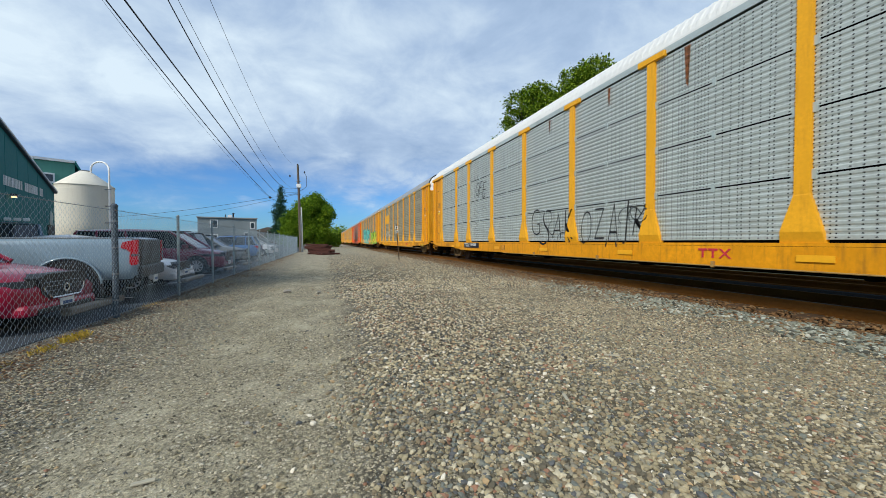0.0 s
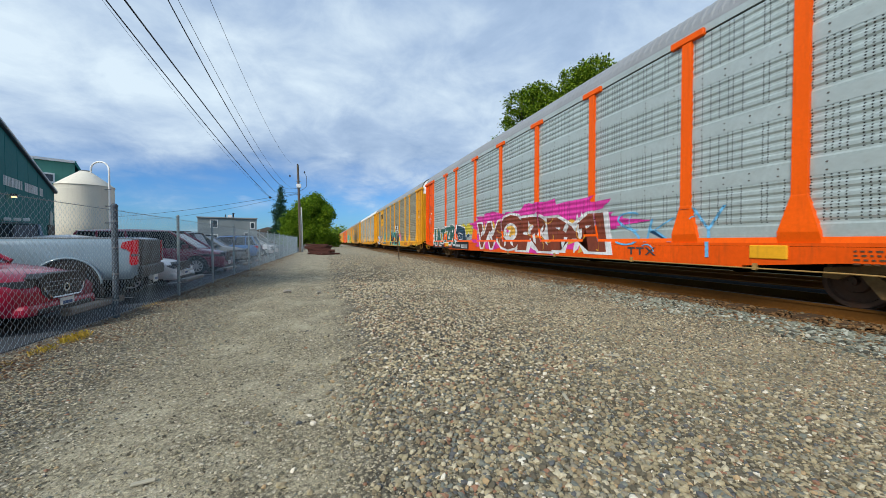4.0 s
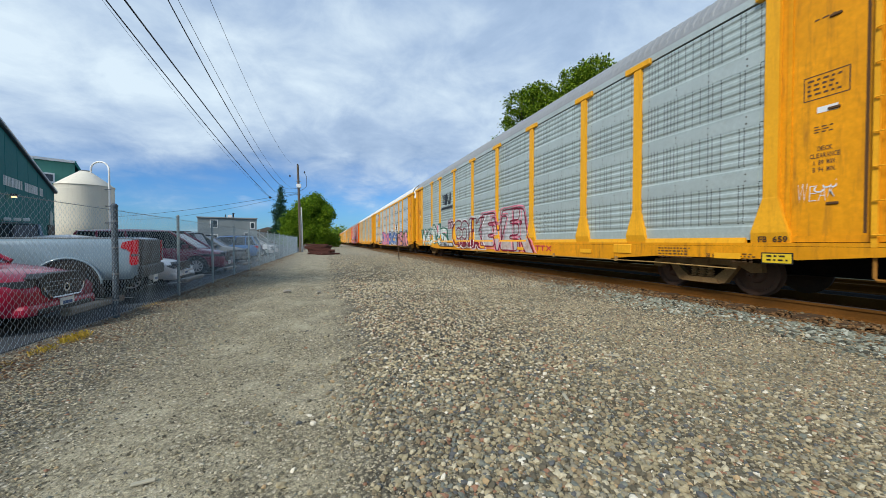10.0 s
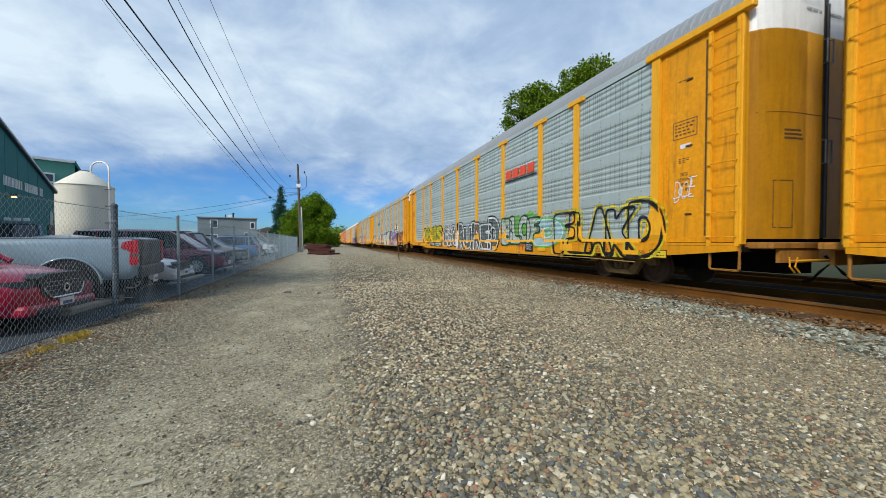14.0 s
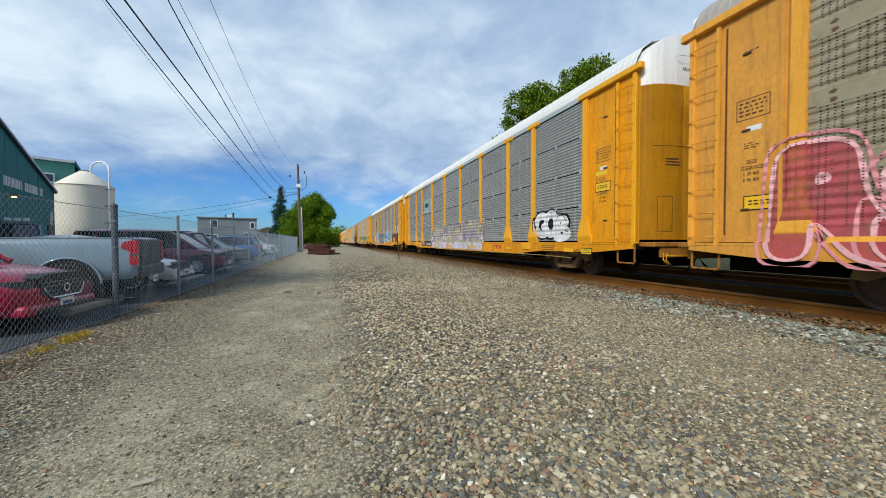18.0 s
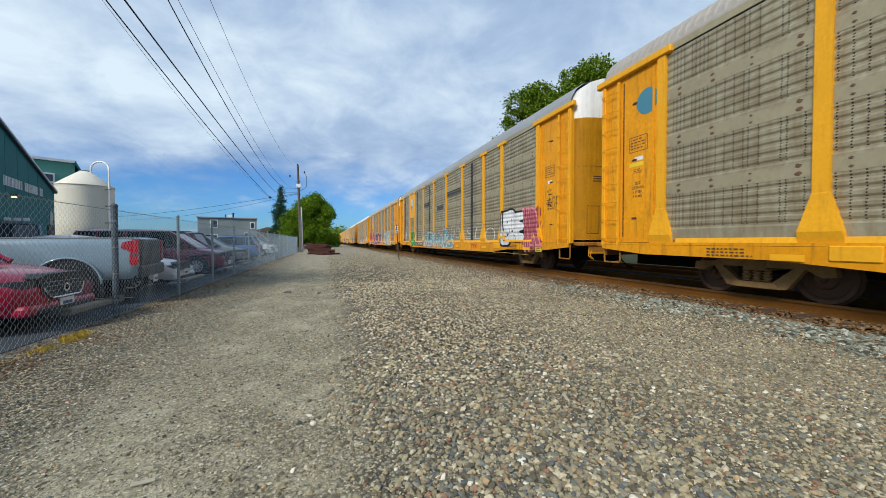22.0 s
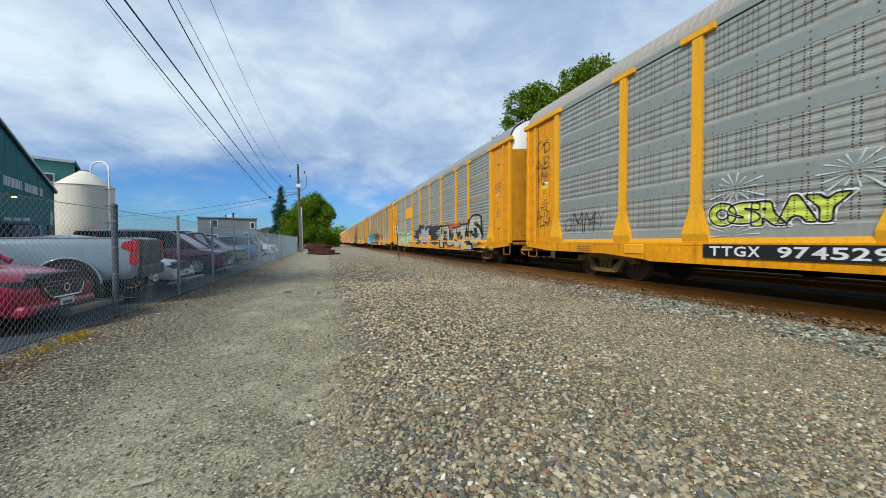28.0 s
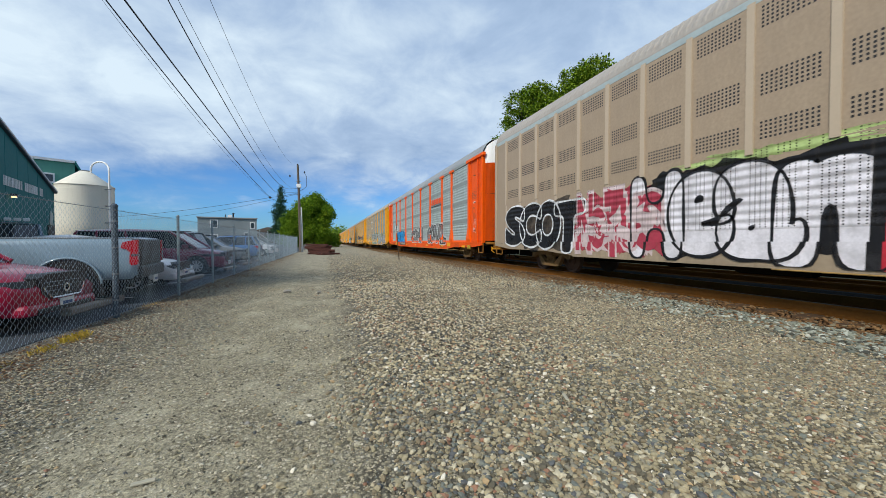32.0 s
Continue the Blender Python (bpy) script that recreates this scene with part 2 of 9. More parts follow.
BARK = paint("bark", (0.085, 0.065, 0.048), 0.95, 0, 0.4, 3.0, bump=0.5)


def glass(name, col=(0.02, 0.025, 0.03)):
    k = Nodes(name)
    k.put(k.b.inputs["Specular IOR Level"], 0.7)
    MATS[name] = k.base(col, 0.06, 0.0)
    return MATS[name]


GLASS = glass("tinted_car_glass")
PANE = glass("window_glass", (0.03, 0.035, 0.04))


def lens(name, col):
    k = Nodes(name)
    k.put(k.b.inputs["Coat Weight"], 0.3)
    k.put(k.b.inputs["Specular IOR Level"], 0.3)
    MATS[name] = k.base(col, 0.2)
    return MATS[name]


RED_LENS = lens("red_lamp_lens", (0.40, 0.004, 0.012))
CLEAR_LENS = lens("clear_lamp_lens", (0.06, 0.065, 0.075))


def car_paint(name, col):
    k = Nodes(name)
    v = k.coords()
    n = k.noise(v, 3.0, 3.0)
    k.put(k.b.inputs["Coat Weight"], 0.7)
    k.put(k.b.inputs["Coat Roughness"], 0.06)
    k.put(k.b.inputs["Specular IOR Level"], 0.25)
    return k.base(k.mix(k.ramp(n, 0.3, 0.7), scaled(col, 0.92), scaled(col, 1.06)), 0.38, 0.0)


def leaf_mat(name, a, b):
    k = Nodes(name)
    isl = k.t.nodes.new("ShaderNodeNewGeometry").outputs["Random Per Island"]
    big = k.noise(k.coords(), 0.5, 3.0)
    c = k.mix(isl, a, b)
    c = k.mix(k.ramp(big, 0.35, 0.7, 0, 0.5), c, scaled(a, 0.7))
    k.put(k.b.inputs["Specular IOR Level"], 0.12)
    return k.base(c, 0.7)


LEAF = leaf_mat("maple_leaves", (0.055, 0.125, 0.006), (0.28, 0.38, 0.026))
LEAF_BRIGHT = leaf_mat("bright_green_leaves", (0.060, 0.145, 0.007), (0.24, 0.36, 0.02))
NEEDLE = leaf_mat("conifer_needles", (0.022, 0.075, 0.045), (0.075, 0.16, 0.085))
GRASS = leaf_mat("dry_grass_blades", (0.34, 0.27, 0.025), (0.66, 0.44, 0.10))


def stone_mat(name, tones):
    k = Nodes(name)
    isl = k.t.nodes.new("ShaderNodeNewGeometry").outputs["Random Per Island"]
    r = k.t.nodes.new("ShaderNodeValToRGB")
    r.color_ramp.interpolation = "CONSTANT"
    k.t.links.new(isl, r.inputs[0])
    els = r.color_ramp.elements
    for i, (p, c) in enumerate(tones):
        e = els[i] if i < 2 else els.new(p)
        e.position, e.color = p, (*c, 1)
    n = k.noise(k.coords(), 60.0, 4.0)
    c = k.mix(k.ramp(n, 0.3, 0.7, 0, 0.5), r.outputs[0], k.mix(1.0, r.outputs[0], (0.6, 0.58, 0.55), "MULTIPLY"))
    k.bump(n, 0.3, 0.004)
    return k.base(c, 0.8)


FINE_STONE = stone_mat("fine_grit", [(0.0, (0.36, 0.315, 0.20)), (0.3, (0.10, 0.088, 0.06)), (0.5, (0.46, 0.39, 0.24)), (0.7, (0.20, 0.215, 0.19)), (0.85, (0.46, 0.42, 0.31)), (0.95, (0.26, 0.15, 0.09))])
SPECK = stone_mat("speckled_grit", [(0.0, (0.62, 0.55, 0.40)), (0.40, (0.05, 0.042, 0.028)), (0.66, (0.44, 0.375, 0.24)), (0.9, (0.17, 0.15, 0.11))])
MID_STONE = stone_mat("yard_gravel", [(0.0, (0.52, 0.445, 0.275)), (0.2, (0.055, 0.046, 0.03)), (0.36, (0.56, 0.48, 0.30)), (0.5, (0.26, 0.20, 0.115)), (0.61, (0.20, 0.215, 0.185)), (0.72, (0.66, 0.59, 0.42)), (0.82, (0.075, 0.078, 0.075)), (0.91, (0.34, 0.175, 0.095)), (0.965, (0.76, 0.71, 0.58))])
LITTER = stone_mat("brown_litter", [(0.0, (0.16, 0.085, 0.04)), (0.3, (0.09, 0.05, 0.028)), (0.6, (0.24, 0.14, 0.065)), (0.85, (0.34, 0.24, 0.12))])
STONE = stone_mat("river_gravel", [(0.0, (0.34, 0.295, 0.18)), (0.17, (0.125, 0.11, 0.073)), (0.31, (0.42, 0.355, 0.215)), (0.44, (0.25, 0.20, 0.12)), (0.57, (0.185, 0.20, 0.165)),
                                   (0.68, (0.29, 0.265, 0.19)), (0.78, (0.55, 0.49, 0.34)), (0.87, (0.115, 0.12, 0.12)), (0.92, (0.31, 0.165, 0.10)), (0.955, (0.45, 0.32, 0.17)), (0.98, (0.78, 0.73, 0.60))])
BALLAST = stone_mat("crushed_ballast", [(0.0, (0.29, 0.31, 0.245)), (0.28, (0.155, 0.17, 0.135)), (0.45, (0.24, 0.195, 0.115)), (0.56, (0.06, 0.062, 0.048)), (0.70, (0.22, 0.24, 0.19)),
                                        (0.82, (0.50, 0.52, 0.44)), (0.93, (0.20, 0.10, 0.04))])


PALE_STONE = stone_mat("path_grit", [(0.0, (0.36, 0.325, 0.21)), (0.3, (0.12, 0.108, 0.072)), (0.48, (0.42, 0.38, 0.265)), (0.82, (0.60, 0.55, 0.42))])
RUSTY_STONE = stone_mat("rusty_ballast", [(0.0, (0.20, 0.10, 0.035)), (0.35, (0.12, 0.062, 0.022)), (0.65, (0.26, 0.15, 0.06)), (0.85, (0.22, 0.18, 0.11))])


# near-black tones: the shade under the train is put into the stones
SHADED_STONE = stone_mat("oily_ballast", [(0.0, (0.012, 0.009, 0.006)), (0.4, (0.022, 0.016, 0.011)), (0.8, (0.04, 0.028, 0.018))])


def ground_mat():
    """Packed dirt path, gravel yard and brown ballast, by the distance from the track."""
    k = Nodes("gravel_ground")
    v = k.coords()
    s = k.n("ShaderNodeSeparateXYZ", {0: v}).node
    wob = k.math("MULTIPLY", k.math("SUBTRACT", k.noise(v, 0.7, 5.0), 0.5), 1.6)
    x = k.math("ADD", s.outputs[0], wob)
    cells = k.t.nodes.new("ShaderNodeTexVoronoi")
    k.put(cells.inputs["Vector"], v), k.put(cells.inputs["Scale"], 34.0)
    cells2 = k.t.nodes.new("ShaderNodeTexVoronoi")
    k.put(cells2.inputs["Vector"], v), k.put(cells2.inputs["Scale"], 11.0)
    hue = k.n("ShaderNodeSeparateColor", {0: cells.outputs["Color"]}).node
    grit = k.mix(k.ramp(hue.outputs[0], 0.1, 0.9), (0.11, 0.098, 0.066), (0.48, 0.425, 0.29))
    grit = k.mix(k.math("GREATER_THAN", hue.outputs[1], 0.88), grit, (0.50, 0.46, 0.36))
    # each grain darkens towards its rim: the shade of the gaps as colour
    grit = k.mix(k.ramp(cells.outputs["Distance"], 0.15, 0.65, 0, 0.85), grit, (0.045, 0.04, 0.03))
    fine = k.noise(v, 26.0, 6.0, 0.75)
    mid = k.noise(v, 3.0, 6.0, 0.7)
    dirt = k.mix(k.ramp(fine, 0.3, 0.72), (0.21, 0.178, 0.102), (0.62, 0.54, 0.335))
    dirt = k.mix(k.ramp(mid, 0.4, 0.72, 0, 0.6), dirt, (0.34, 0.305, 0.195))
    dirt = k.mix(k.math("GREATER_THAN", k.noise(v, 55.0, 2.0), 0.61), dirt, (0.56, 0.52, 0.37))
    dirt = k.mix(k.math("GREATER_THAN", k.noise(v, 80.0, 2.0), 0.575), dirt, (0.06, 0.053, 0.034))
    path = k.math("MULTIPLY", k.ramp(x, -2.2, -1.3), k.ramp(x, 0.45, -0.05))
    path = k.math("MULTIPLY", path, k.ramp(mid, 0.3, 0.55, 0.35, 1.0))
    c = k.mix(k.math("MULTIPLY", path, k.ramp(fine, 0.35, 0.62, 0.15, 0.75)), grit, dirt)
    # dark soil between the loose yard stones, with the gaps' shade in its colour
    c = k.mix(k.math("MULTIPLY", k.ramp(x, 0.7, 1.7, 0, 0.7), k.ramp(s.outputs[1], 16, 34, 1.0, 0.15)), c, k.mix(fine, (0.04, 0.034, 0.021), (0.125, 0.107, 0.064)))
    dusty = k.noise(v, 1.1, 6.0, 0.7)
    c = k.mix(k.math("MULTIPLY", path, k.ramp(dusty, 0.46, 0.62, 0, 0.65)), c, k.mix(k.ramp(k.noise(v, 45.0, 3.0, 0.7), 0.35, 0.65), (0.30, 0.27, 0.175), (0.62, 0.57, 0.41)))
    patch = k.noise(v, 1.9, 6.0, 0.75)
    c = k.mix(k.ramp(patch, 0.58, 0.74, 0, 0.35), c, (0.13, 0.112, 0.075))
    edge = k.math("MULTIPLY", k.ramp(x, -2.3, -3.3), k.ramp(mid, 0.35, 0.6))
    c = k.mix(edge, c, (0.085, 0.068, 0.045))
    tan = k.noise(v, 0.9, 5.0, 0.7)
    dust = k.mix(k.ramp(k.noise(v, 60.0, 3.0, 0.7), 0.35, 0.65), (0.15, 0.125, 0.078), (0.50, 0.425, 0.27))
    c = k.mix(k.math("MULTIPLY", k.ramp(tan, 0.36, 0.58, 0.15, 0.85), k.math("MULTIPLY", k.ramp(x, 2.3, 3.4), k.ramp(x, 6.0, 5.3))), c, dust)
    c = k.mix(k.ramp(x, 5.9, 6.9, 0, 0.85), c, k.mix(fine, (0.12, 0.058, 0.022), (0.22, 0.13, 0.055)))
    # dark green for the added light-blocking bank beyond the second track
    c = k.mix(k.ramp(x, 14.6, 15.6), c, k.mix(fine, (0.02, 0.024, 0.008), (0.06, 0.065, 0.022)))
    # far along the yard the gravel blends to a mottled tan
    far = k.math("MULTIPLY", k.ramp(s.outputs[1], 14, 32, 0, 0.8), k.math("MULTIPLY", k.ramp(x, -3.6, -3.0), k.ramp(x, 7.0, 6.2)))
    c = k.mix(far, c, k.mix(k.ramp(k.noise(v, 5.0, 8.0, 0.75), 0.35, 0.65), (0.13, 0.115, 0.075), (0.46, 0.41, 0.285)))
    grain = k.ramp(k.noise(v, 130.0, 3.0, 0.8), 0.32, 0.68, 0.45, 1.6)
    c = k.mix(1.0, c, grain, "MULTIPLY")
    h = k.math("ADD", k.math("MULTIPLY", cells.outputs["Distance"], -0.6), k.math("MULTIPLY", fine, 0.5))
    k.bump(h, 0.55, 0.02)
    return k.base(c, 0.95)


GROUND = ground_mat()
# ---------- mesh tools ----------
def mesh_of(name, bm, mat, smooth=False):
    me = bpy.data.meshes.new(name)
    bm.normal_update()
    bm.to_mesh(me)
    bm.free()
    if smooth:
        me.polygons.foreach_set("use_smooth", [True] * len(me.polygons))
    me.materials.append(mat)
    return me


def part(name, bm, mat, parent=None, label="", at=None, smooth=False):
    """Link a bmesh, or a mesh that is shared, as one object under a thing or a part."""
    me = bm if isinstance(bm, bpy.types.Mesh) else mesh_of(name, bm, mat, smooth)
    ob = new(name, me)
    if parent is not None:
        ob.parent = parent
    if at is not None:
        ob.matrix_basis = at if isinstance(at, Matrix) else Matrix.Translation(at)
    if label:
        ob["label"] = label
    return ob


def thing(name, label, category, group="", at=None):
    ob = new(name)
    ob.empty_display_size = 0.3
    if at is not None:
        ob.matrix_basis = at if isinstance(at, Matrix) else Matrix.Translation(at)
    return tagged(ob, label, category, group)


def box(bm, x0, x1, y0, y1, z0, z1, m=None):
    vs = [bm.verts.new(Vector(p) if m is None else m @ Vector(p)) for p in
          ((x0, y0, z0), (x1, y0, z0), (x1, y1, z0), (x0, y1, z0), (x0, y0, z1), (x1, y0, z1), (x1, y1, z1), (x0, y1, z1))]
    for f in ((0, 3, 2, 1), (4, 5, 6, 7), (0, 1, 5, 4), (1, 2, 6, 5), (2, 3, 7, 6), (3, 0, 4, 7)):
        bm.faces.new([vs[i] for i in f])
    return bm


def soft_box(x0, x1, y0, y1, z0, z1, r=0.02, seg=1):
    bm = box(bmesh.new(), x0, x1, y0, y1, z0, z1)
    bmesh.ops.bevel(bm, geom=bm.edges[:], offset=r, segments=seg, profile=0.5, affect="EDGES")
    return bm


def tube(bm, a, b, r, n=8, r2=None, caps=True):
    a, b = Vector(a), Vector(b)
    q = (b - a).to_track_quat("Z", "Y").to_matrix()
    rings = []
    for p, rr in ((a, r), (b, r if r2 is None else r2)):
        rings.append([bm.verts.new(p + q @ Vector((rr * math.cos(2 * math.pi * i / n), rr * math.sin(2 * math.pi * i / n), 0))) for i in range(n)])
    for i in range(n):
        j = (i + 1) % n
        bm.faces.new((rings[0][i], rings[0][j], rings[1][j], rings[1][i]))
    if caps:
        bm.faces.new(rings[0][::-1]), bm.faces.new(rings[1])
    return bm


def path_tube(bm, pts, r, n=6):
    """One tube swept along a bent line."""
    pts = [Vector(p) for p in pts]
    rings = []
    for i, p in enumerate(pts):
        d = pts[min(i + 1, len(pts) - 1)] - pts[max(i - 1, 0)]
        q = d.to_track_quat("Z", "Y").to_matrix()
        rings.append([bm.verts.new(p + q @ Vector((r * math.cos(2 * math.pi * k / n), r * math.sin(2 * math.pi * k / n), 0))) for k in range(n)])
    for a, b in zip(rings, rings[1:]):
        shift = min(range(n), key=lambda s: (a[0].co - b[s].co).length)
        for k in range(n):
            bm.faces.new((a[k], a[(k + 1) % n], b[(k + 1 + shift) % n], b[(k + shift) % n]))
    bm.faces.new(rings[0][::-1]), bm.faces.new(rings[-1])
    return bm


def prism(bm, pts, axis, lo, hi):
    """Extrude an outline along an axis: pts are pairs in the other two axes, in order."""
    def put(p, d):
        return {"x": (d, p[0], p[1]), "y": (p[0], d, p[1]), "z": (p[0], p[1], d)}[axis]
    a = [bm.verts.new(put(p, lo)) for p in pts]
    b = [bm.verts.new(put(p, hi)) for p in pts]
    n = len(pts)
    for i in range(n):
        j = (i + 1) % n
        bm.faces.new((a[i], a[j], b[j], b[i]))
    bm.faces.new(a[::-1]), bm.faces.new(b)
    return bm


def sheet(bm, rows):
    """A skin over rows of points."""
    vs = [[bm.verts.new(p) for p in row] for row in rows]
    for r0, r1 in zip(vs, vs[1:]):
        for i in range(len(r0) - 1):
            bm.faces.new((r0[i], r0[i + 1], r1[i + 1], r1[i]))
    return bm


def lathe(bm, prof, n=24, centre=(0, 0), axis="z"):
    rings = []
    for r, h in prof:
        ring = []
        for i in range(n):
            c, s = r * math.cos(2 * math.pi * i / n), r * math.sin(2 * math.pi * i / n)
            p = {"z": (centre[0] + c, centre[1] + s, h), "x": (h, centre[0] + c, centre[1] + s), "y": (centre[0] + c, h, centre[1] + s)}[axis]
            ring.append(bm.verts.new(p))
        rings.append(ring)
    for a, b in zip(rings, rings[1:]):
        for i in range(n):
            j = (i + 1) % n
            bm.faces.new((a[i], a[j], b[j], b[i]))
    bm.faces.new(rings[0][::-1]), bm.faces.new(rings[-1])
    return bm


def raw_mesh(name, verts, faces, mat, smooth=False):
    """A mesh from arrays, for stuff in great numbers. All faces have the same number of corners."""
    me = bpy.data.meshes.new(name)
    verts, faces = np.asarray(verts, np.float32), np.asarray(faces, np.int32)
    me.vertices.add(len(verts)), me.loops.add(faces.size), me.polygons.add(len(faces))
    me.vertices.foreach_set("co", verts.ravel())
    me.loops.foreach_set("vertex_index", faces.ravel())
    me.polygons.foreach_set("loop_start", np.arange(0, faces.size, faces.shape[1], dtype=np.int32))
    me.polygons.foreach_set("use_smooth", np.full(len(faces), smooth))
    me.update(calc_edges=True)
    me.materials.append(mat)
    return me


# ---------- letters of the built-in font, as flat outlines that are cut once ----------
GLYPHS = {}


def glyphs(chars, offsets):
    for ch in chars:
        for off in offsets:
            cu = bpy.data.curves.new("letter", "FONT")
            cu.body, cu.size, cu.offset, cu.resolution_u, cu.fill_mode = ch, 1.0, off, 3, "BOTH"
            ob = new("letter", cu)
            bpy.context.view_layer.update()
            me = bpy.data.meshes.new_from_object(ob.evaluated_get(bpy.context.evaluated_depsgraph_get()))
            co = np.zeros(len(me.vertices) * 3, np.float32)
            me.vertices.foreach_get("co", co)
            co = co.reshape(-1, 3)[:, :2]
            GLYPHS[ch, off] = (co, [tuple(p.vertices) for p in me.polygons])
            bpy.data.objects.remove(ob)
            bpy.data.meshes.remove(me), bpy.data.curves.remove(cu)


LOOPS = {}


def soft_glyphs(chars, offset, key, turns=5):
    """Puffy letters: the outline of a fat letter, cut into short steps, rounded off and filled again."""
    for ch in chars:
        co, faces = GLYPHS[ch, offset]
        count = {}
        for f in faces:
            for a, b in zip(f, f[1:] + f[:1]):
                e = (min(a, b), max(a, b))
                count[e] = count.get(e, 0) + 1
        rim = {}
        for (a, b), n in count.items():
            if n == 1:
                rim.setdefault(a, []).append(b), rim.setdefault(b, []).append(a)
        bm, edges, left = bmesh.new(), [], set(rim)
        while left:
            start = prev = left.pop()
            loop, cur = [start], rim[start][0]
            while cur != start and cur in left:
                loop.append(cur)
                left.discard(cur)
                nxt = [q for q in rim[cur] if q != prev]
                prev, cur = cur, (nxt[0] if nxt else start)
            if len(loop) < 4:
                continue
            pts = co[loop]
            step = np.linalg.norm(np.roll(pts, -1, 0) - pts, axis=1)
            along = np.concatenate([[0], np.cumsum(step)])
            n = max(16, int(along[-1] / 0.055))
            at = np.linspace(0, along[-1], n, endpoint=False)
            ring = np.vstack([pts, pts[:1]])
            q = np.stack([np.interp(at, along, ring[:, i]) for i in (0, 1)], 1)
            for _ in range(turns):
                q = q * 0.5 + (np.roll(q, 1, 0) + np.roll(q, -1, 0)) * 0.25
            LOOPS.setdefault((ch, key), []).append(q)
            vs = [bm.verts.new((float(x), float(y), 0)) for x, y in q]
            edges += [bm.edges.new((vs[i], vs[(i + 1) % n])) for i in range(n)]
        bmesh.ops.triangle_fill(bm, edges=edges, use_beauty=False, use_dissolve=False)
        bm.verts.index_update()
        GLYPHS[ch, key] = (np.array([v.co[:2] for v in bm.verts], np.float32), [tuple(v.index for v in f.verts) for f in bm.faces])
        bm.free()


glyphs("ABCDEFGHIJKLMNOPQRSTUVWXYZaen0123456789.-", (0.02,))
glyphs("ABCDEFGHIJKLMNOPQRSTUVWXYZaen", (0.045, 0.10, -0.028, 0.07, 0.12))
soft_glyphs("ABCDEFGHIJKLMNOPQRSTUVWXYZaen", 0.07, "puffy")
soft_glyphs("ABCDEFGHIJKLMNOPQRSTUVWXYZaen", 0.12, "puffy_rim")
soft_glyphs("ABCDEFGHIJKLMNOPQRSTUVWXYZaen", 0.07, "round", 2)
soft_glyphs("ABCDEFGHIJKLMNOPQRSTUVWXYZaen", 0.12, "round_rim", 2)
# ---------- ground, track ----------
RAIL_Z = 0.27
TRACK_X = 8.643


def ground_height(x, y):
    bank = np.clip((x - 5.7) / 1.3, 0, 1) * 0.03
    rut = -0.03 * np.exp(-((x + 0.25) / 0.35) ** 2) - 0.025 * np.exp(-((x + 1.75) / 0.4) ** 2)
    return bank + rut + 0.012 * np.sin(x * 2.1 + y * 0.6) * np.sin(y * 1.3 - x * 0.4) - 0.01


def build_ground():
    xs = np.concatenate([[-3000, -900, -300, -120, -60, -30, -15, -8], np.arange(-5, 11.01, 0.2), [13, 16, 20, 30, 60, 120, 300, 900, 3000]])
    ys = np.concatenate([[-3000, -600, -150, -40, -15, -6], np.arange(-3, 30.01, 0.25), np.arange(31, 60, 1.5), [70, 90, 120, 160, 220, 300, 450, 700, 1200, 3000]])
    gx, gy = np.meshgrid(xs, ys)
    near = (np.abs(gx) < 12) & (gy > -10)
    # an added brushy bank closes the far side, blocking low light under the train
    bank = np.clip((gx - 15.6) / 3.0, 0, 1) * np.clip((160 - gy) / 40, 0, 1) * np.clip((gy + 100) / 40, 0, 1) * 1.2
    gz = np.where(near & (gx < 10.7), ground_height(gx, gy), np.where(gx > 10, -0.05 + bank, -0.01))
    v = np.stack([gx, gy, gz], -1).reshape(-1, 3)
    n = len(xs)
    i = (np.arange(len(ys) - 1)[:, None] * n + np.arange(n - 1)[None]).ravel()
    f = np.stack([i, i + 1, i + n + 1, i + n], -1)
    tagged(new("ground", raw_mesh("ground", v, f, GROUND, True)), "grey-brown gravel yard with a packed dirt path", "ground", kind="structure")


build_ground()

def stone_shapes(plain):
    """A dozen stones: broken lumps with flat faces, or plainer ones for the distance."""
    bm = bmesh.new()
    if plain:
        lump = [bm.verts.new(p) for p in ((1, 0.1, 0), (0, 1, 0.1), (-1, -0.1, 0), (0.1, -1, 0), (0.1, 0, 1), (0, 0.1, -0.8))]
        for i in range(4):
            bm.faces.new((lump[i], lump[(i + 1) % 4], lump[4])), bm.faces.new((lump[(i + 1) % 4], lump[i], lump[5]))
        bm.verts.index_update()
    else:
        bmesh.ops.create_icosphere(bm, subdivisions=1, radius=1.0)
    base = np.array([v.co[:] for v in bm.verts], np.float32)
    faces = np.array([[v.index for v in f.verts] for f in bm.faces], np.int32)
    bm.free()
    rng = np.random.default_rng(3)
    return [base * rng.uniform(0.70, 1.22, (len(base), 1)).astype(np.float32) for _ in range(24)], faces


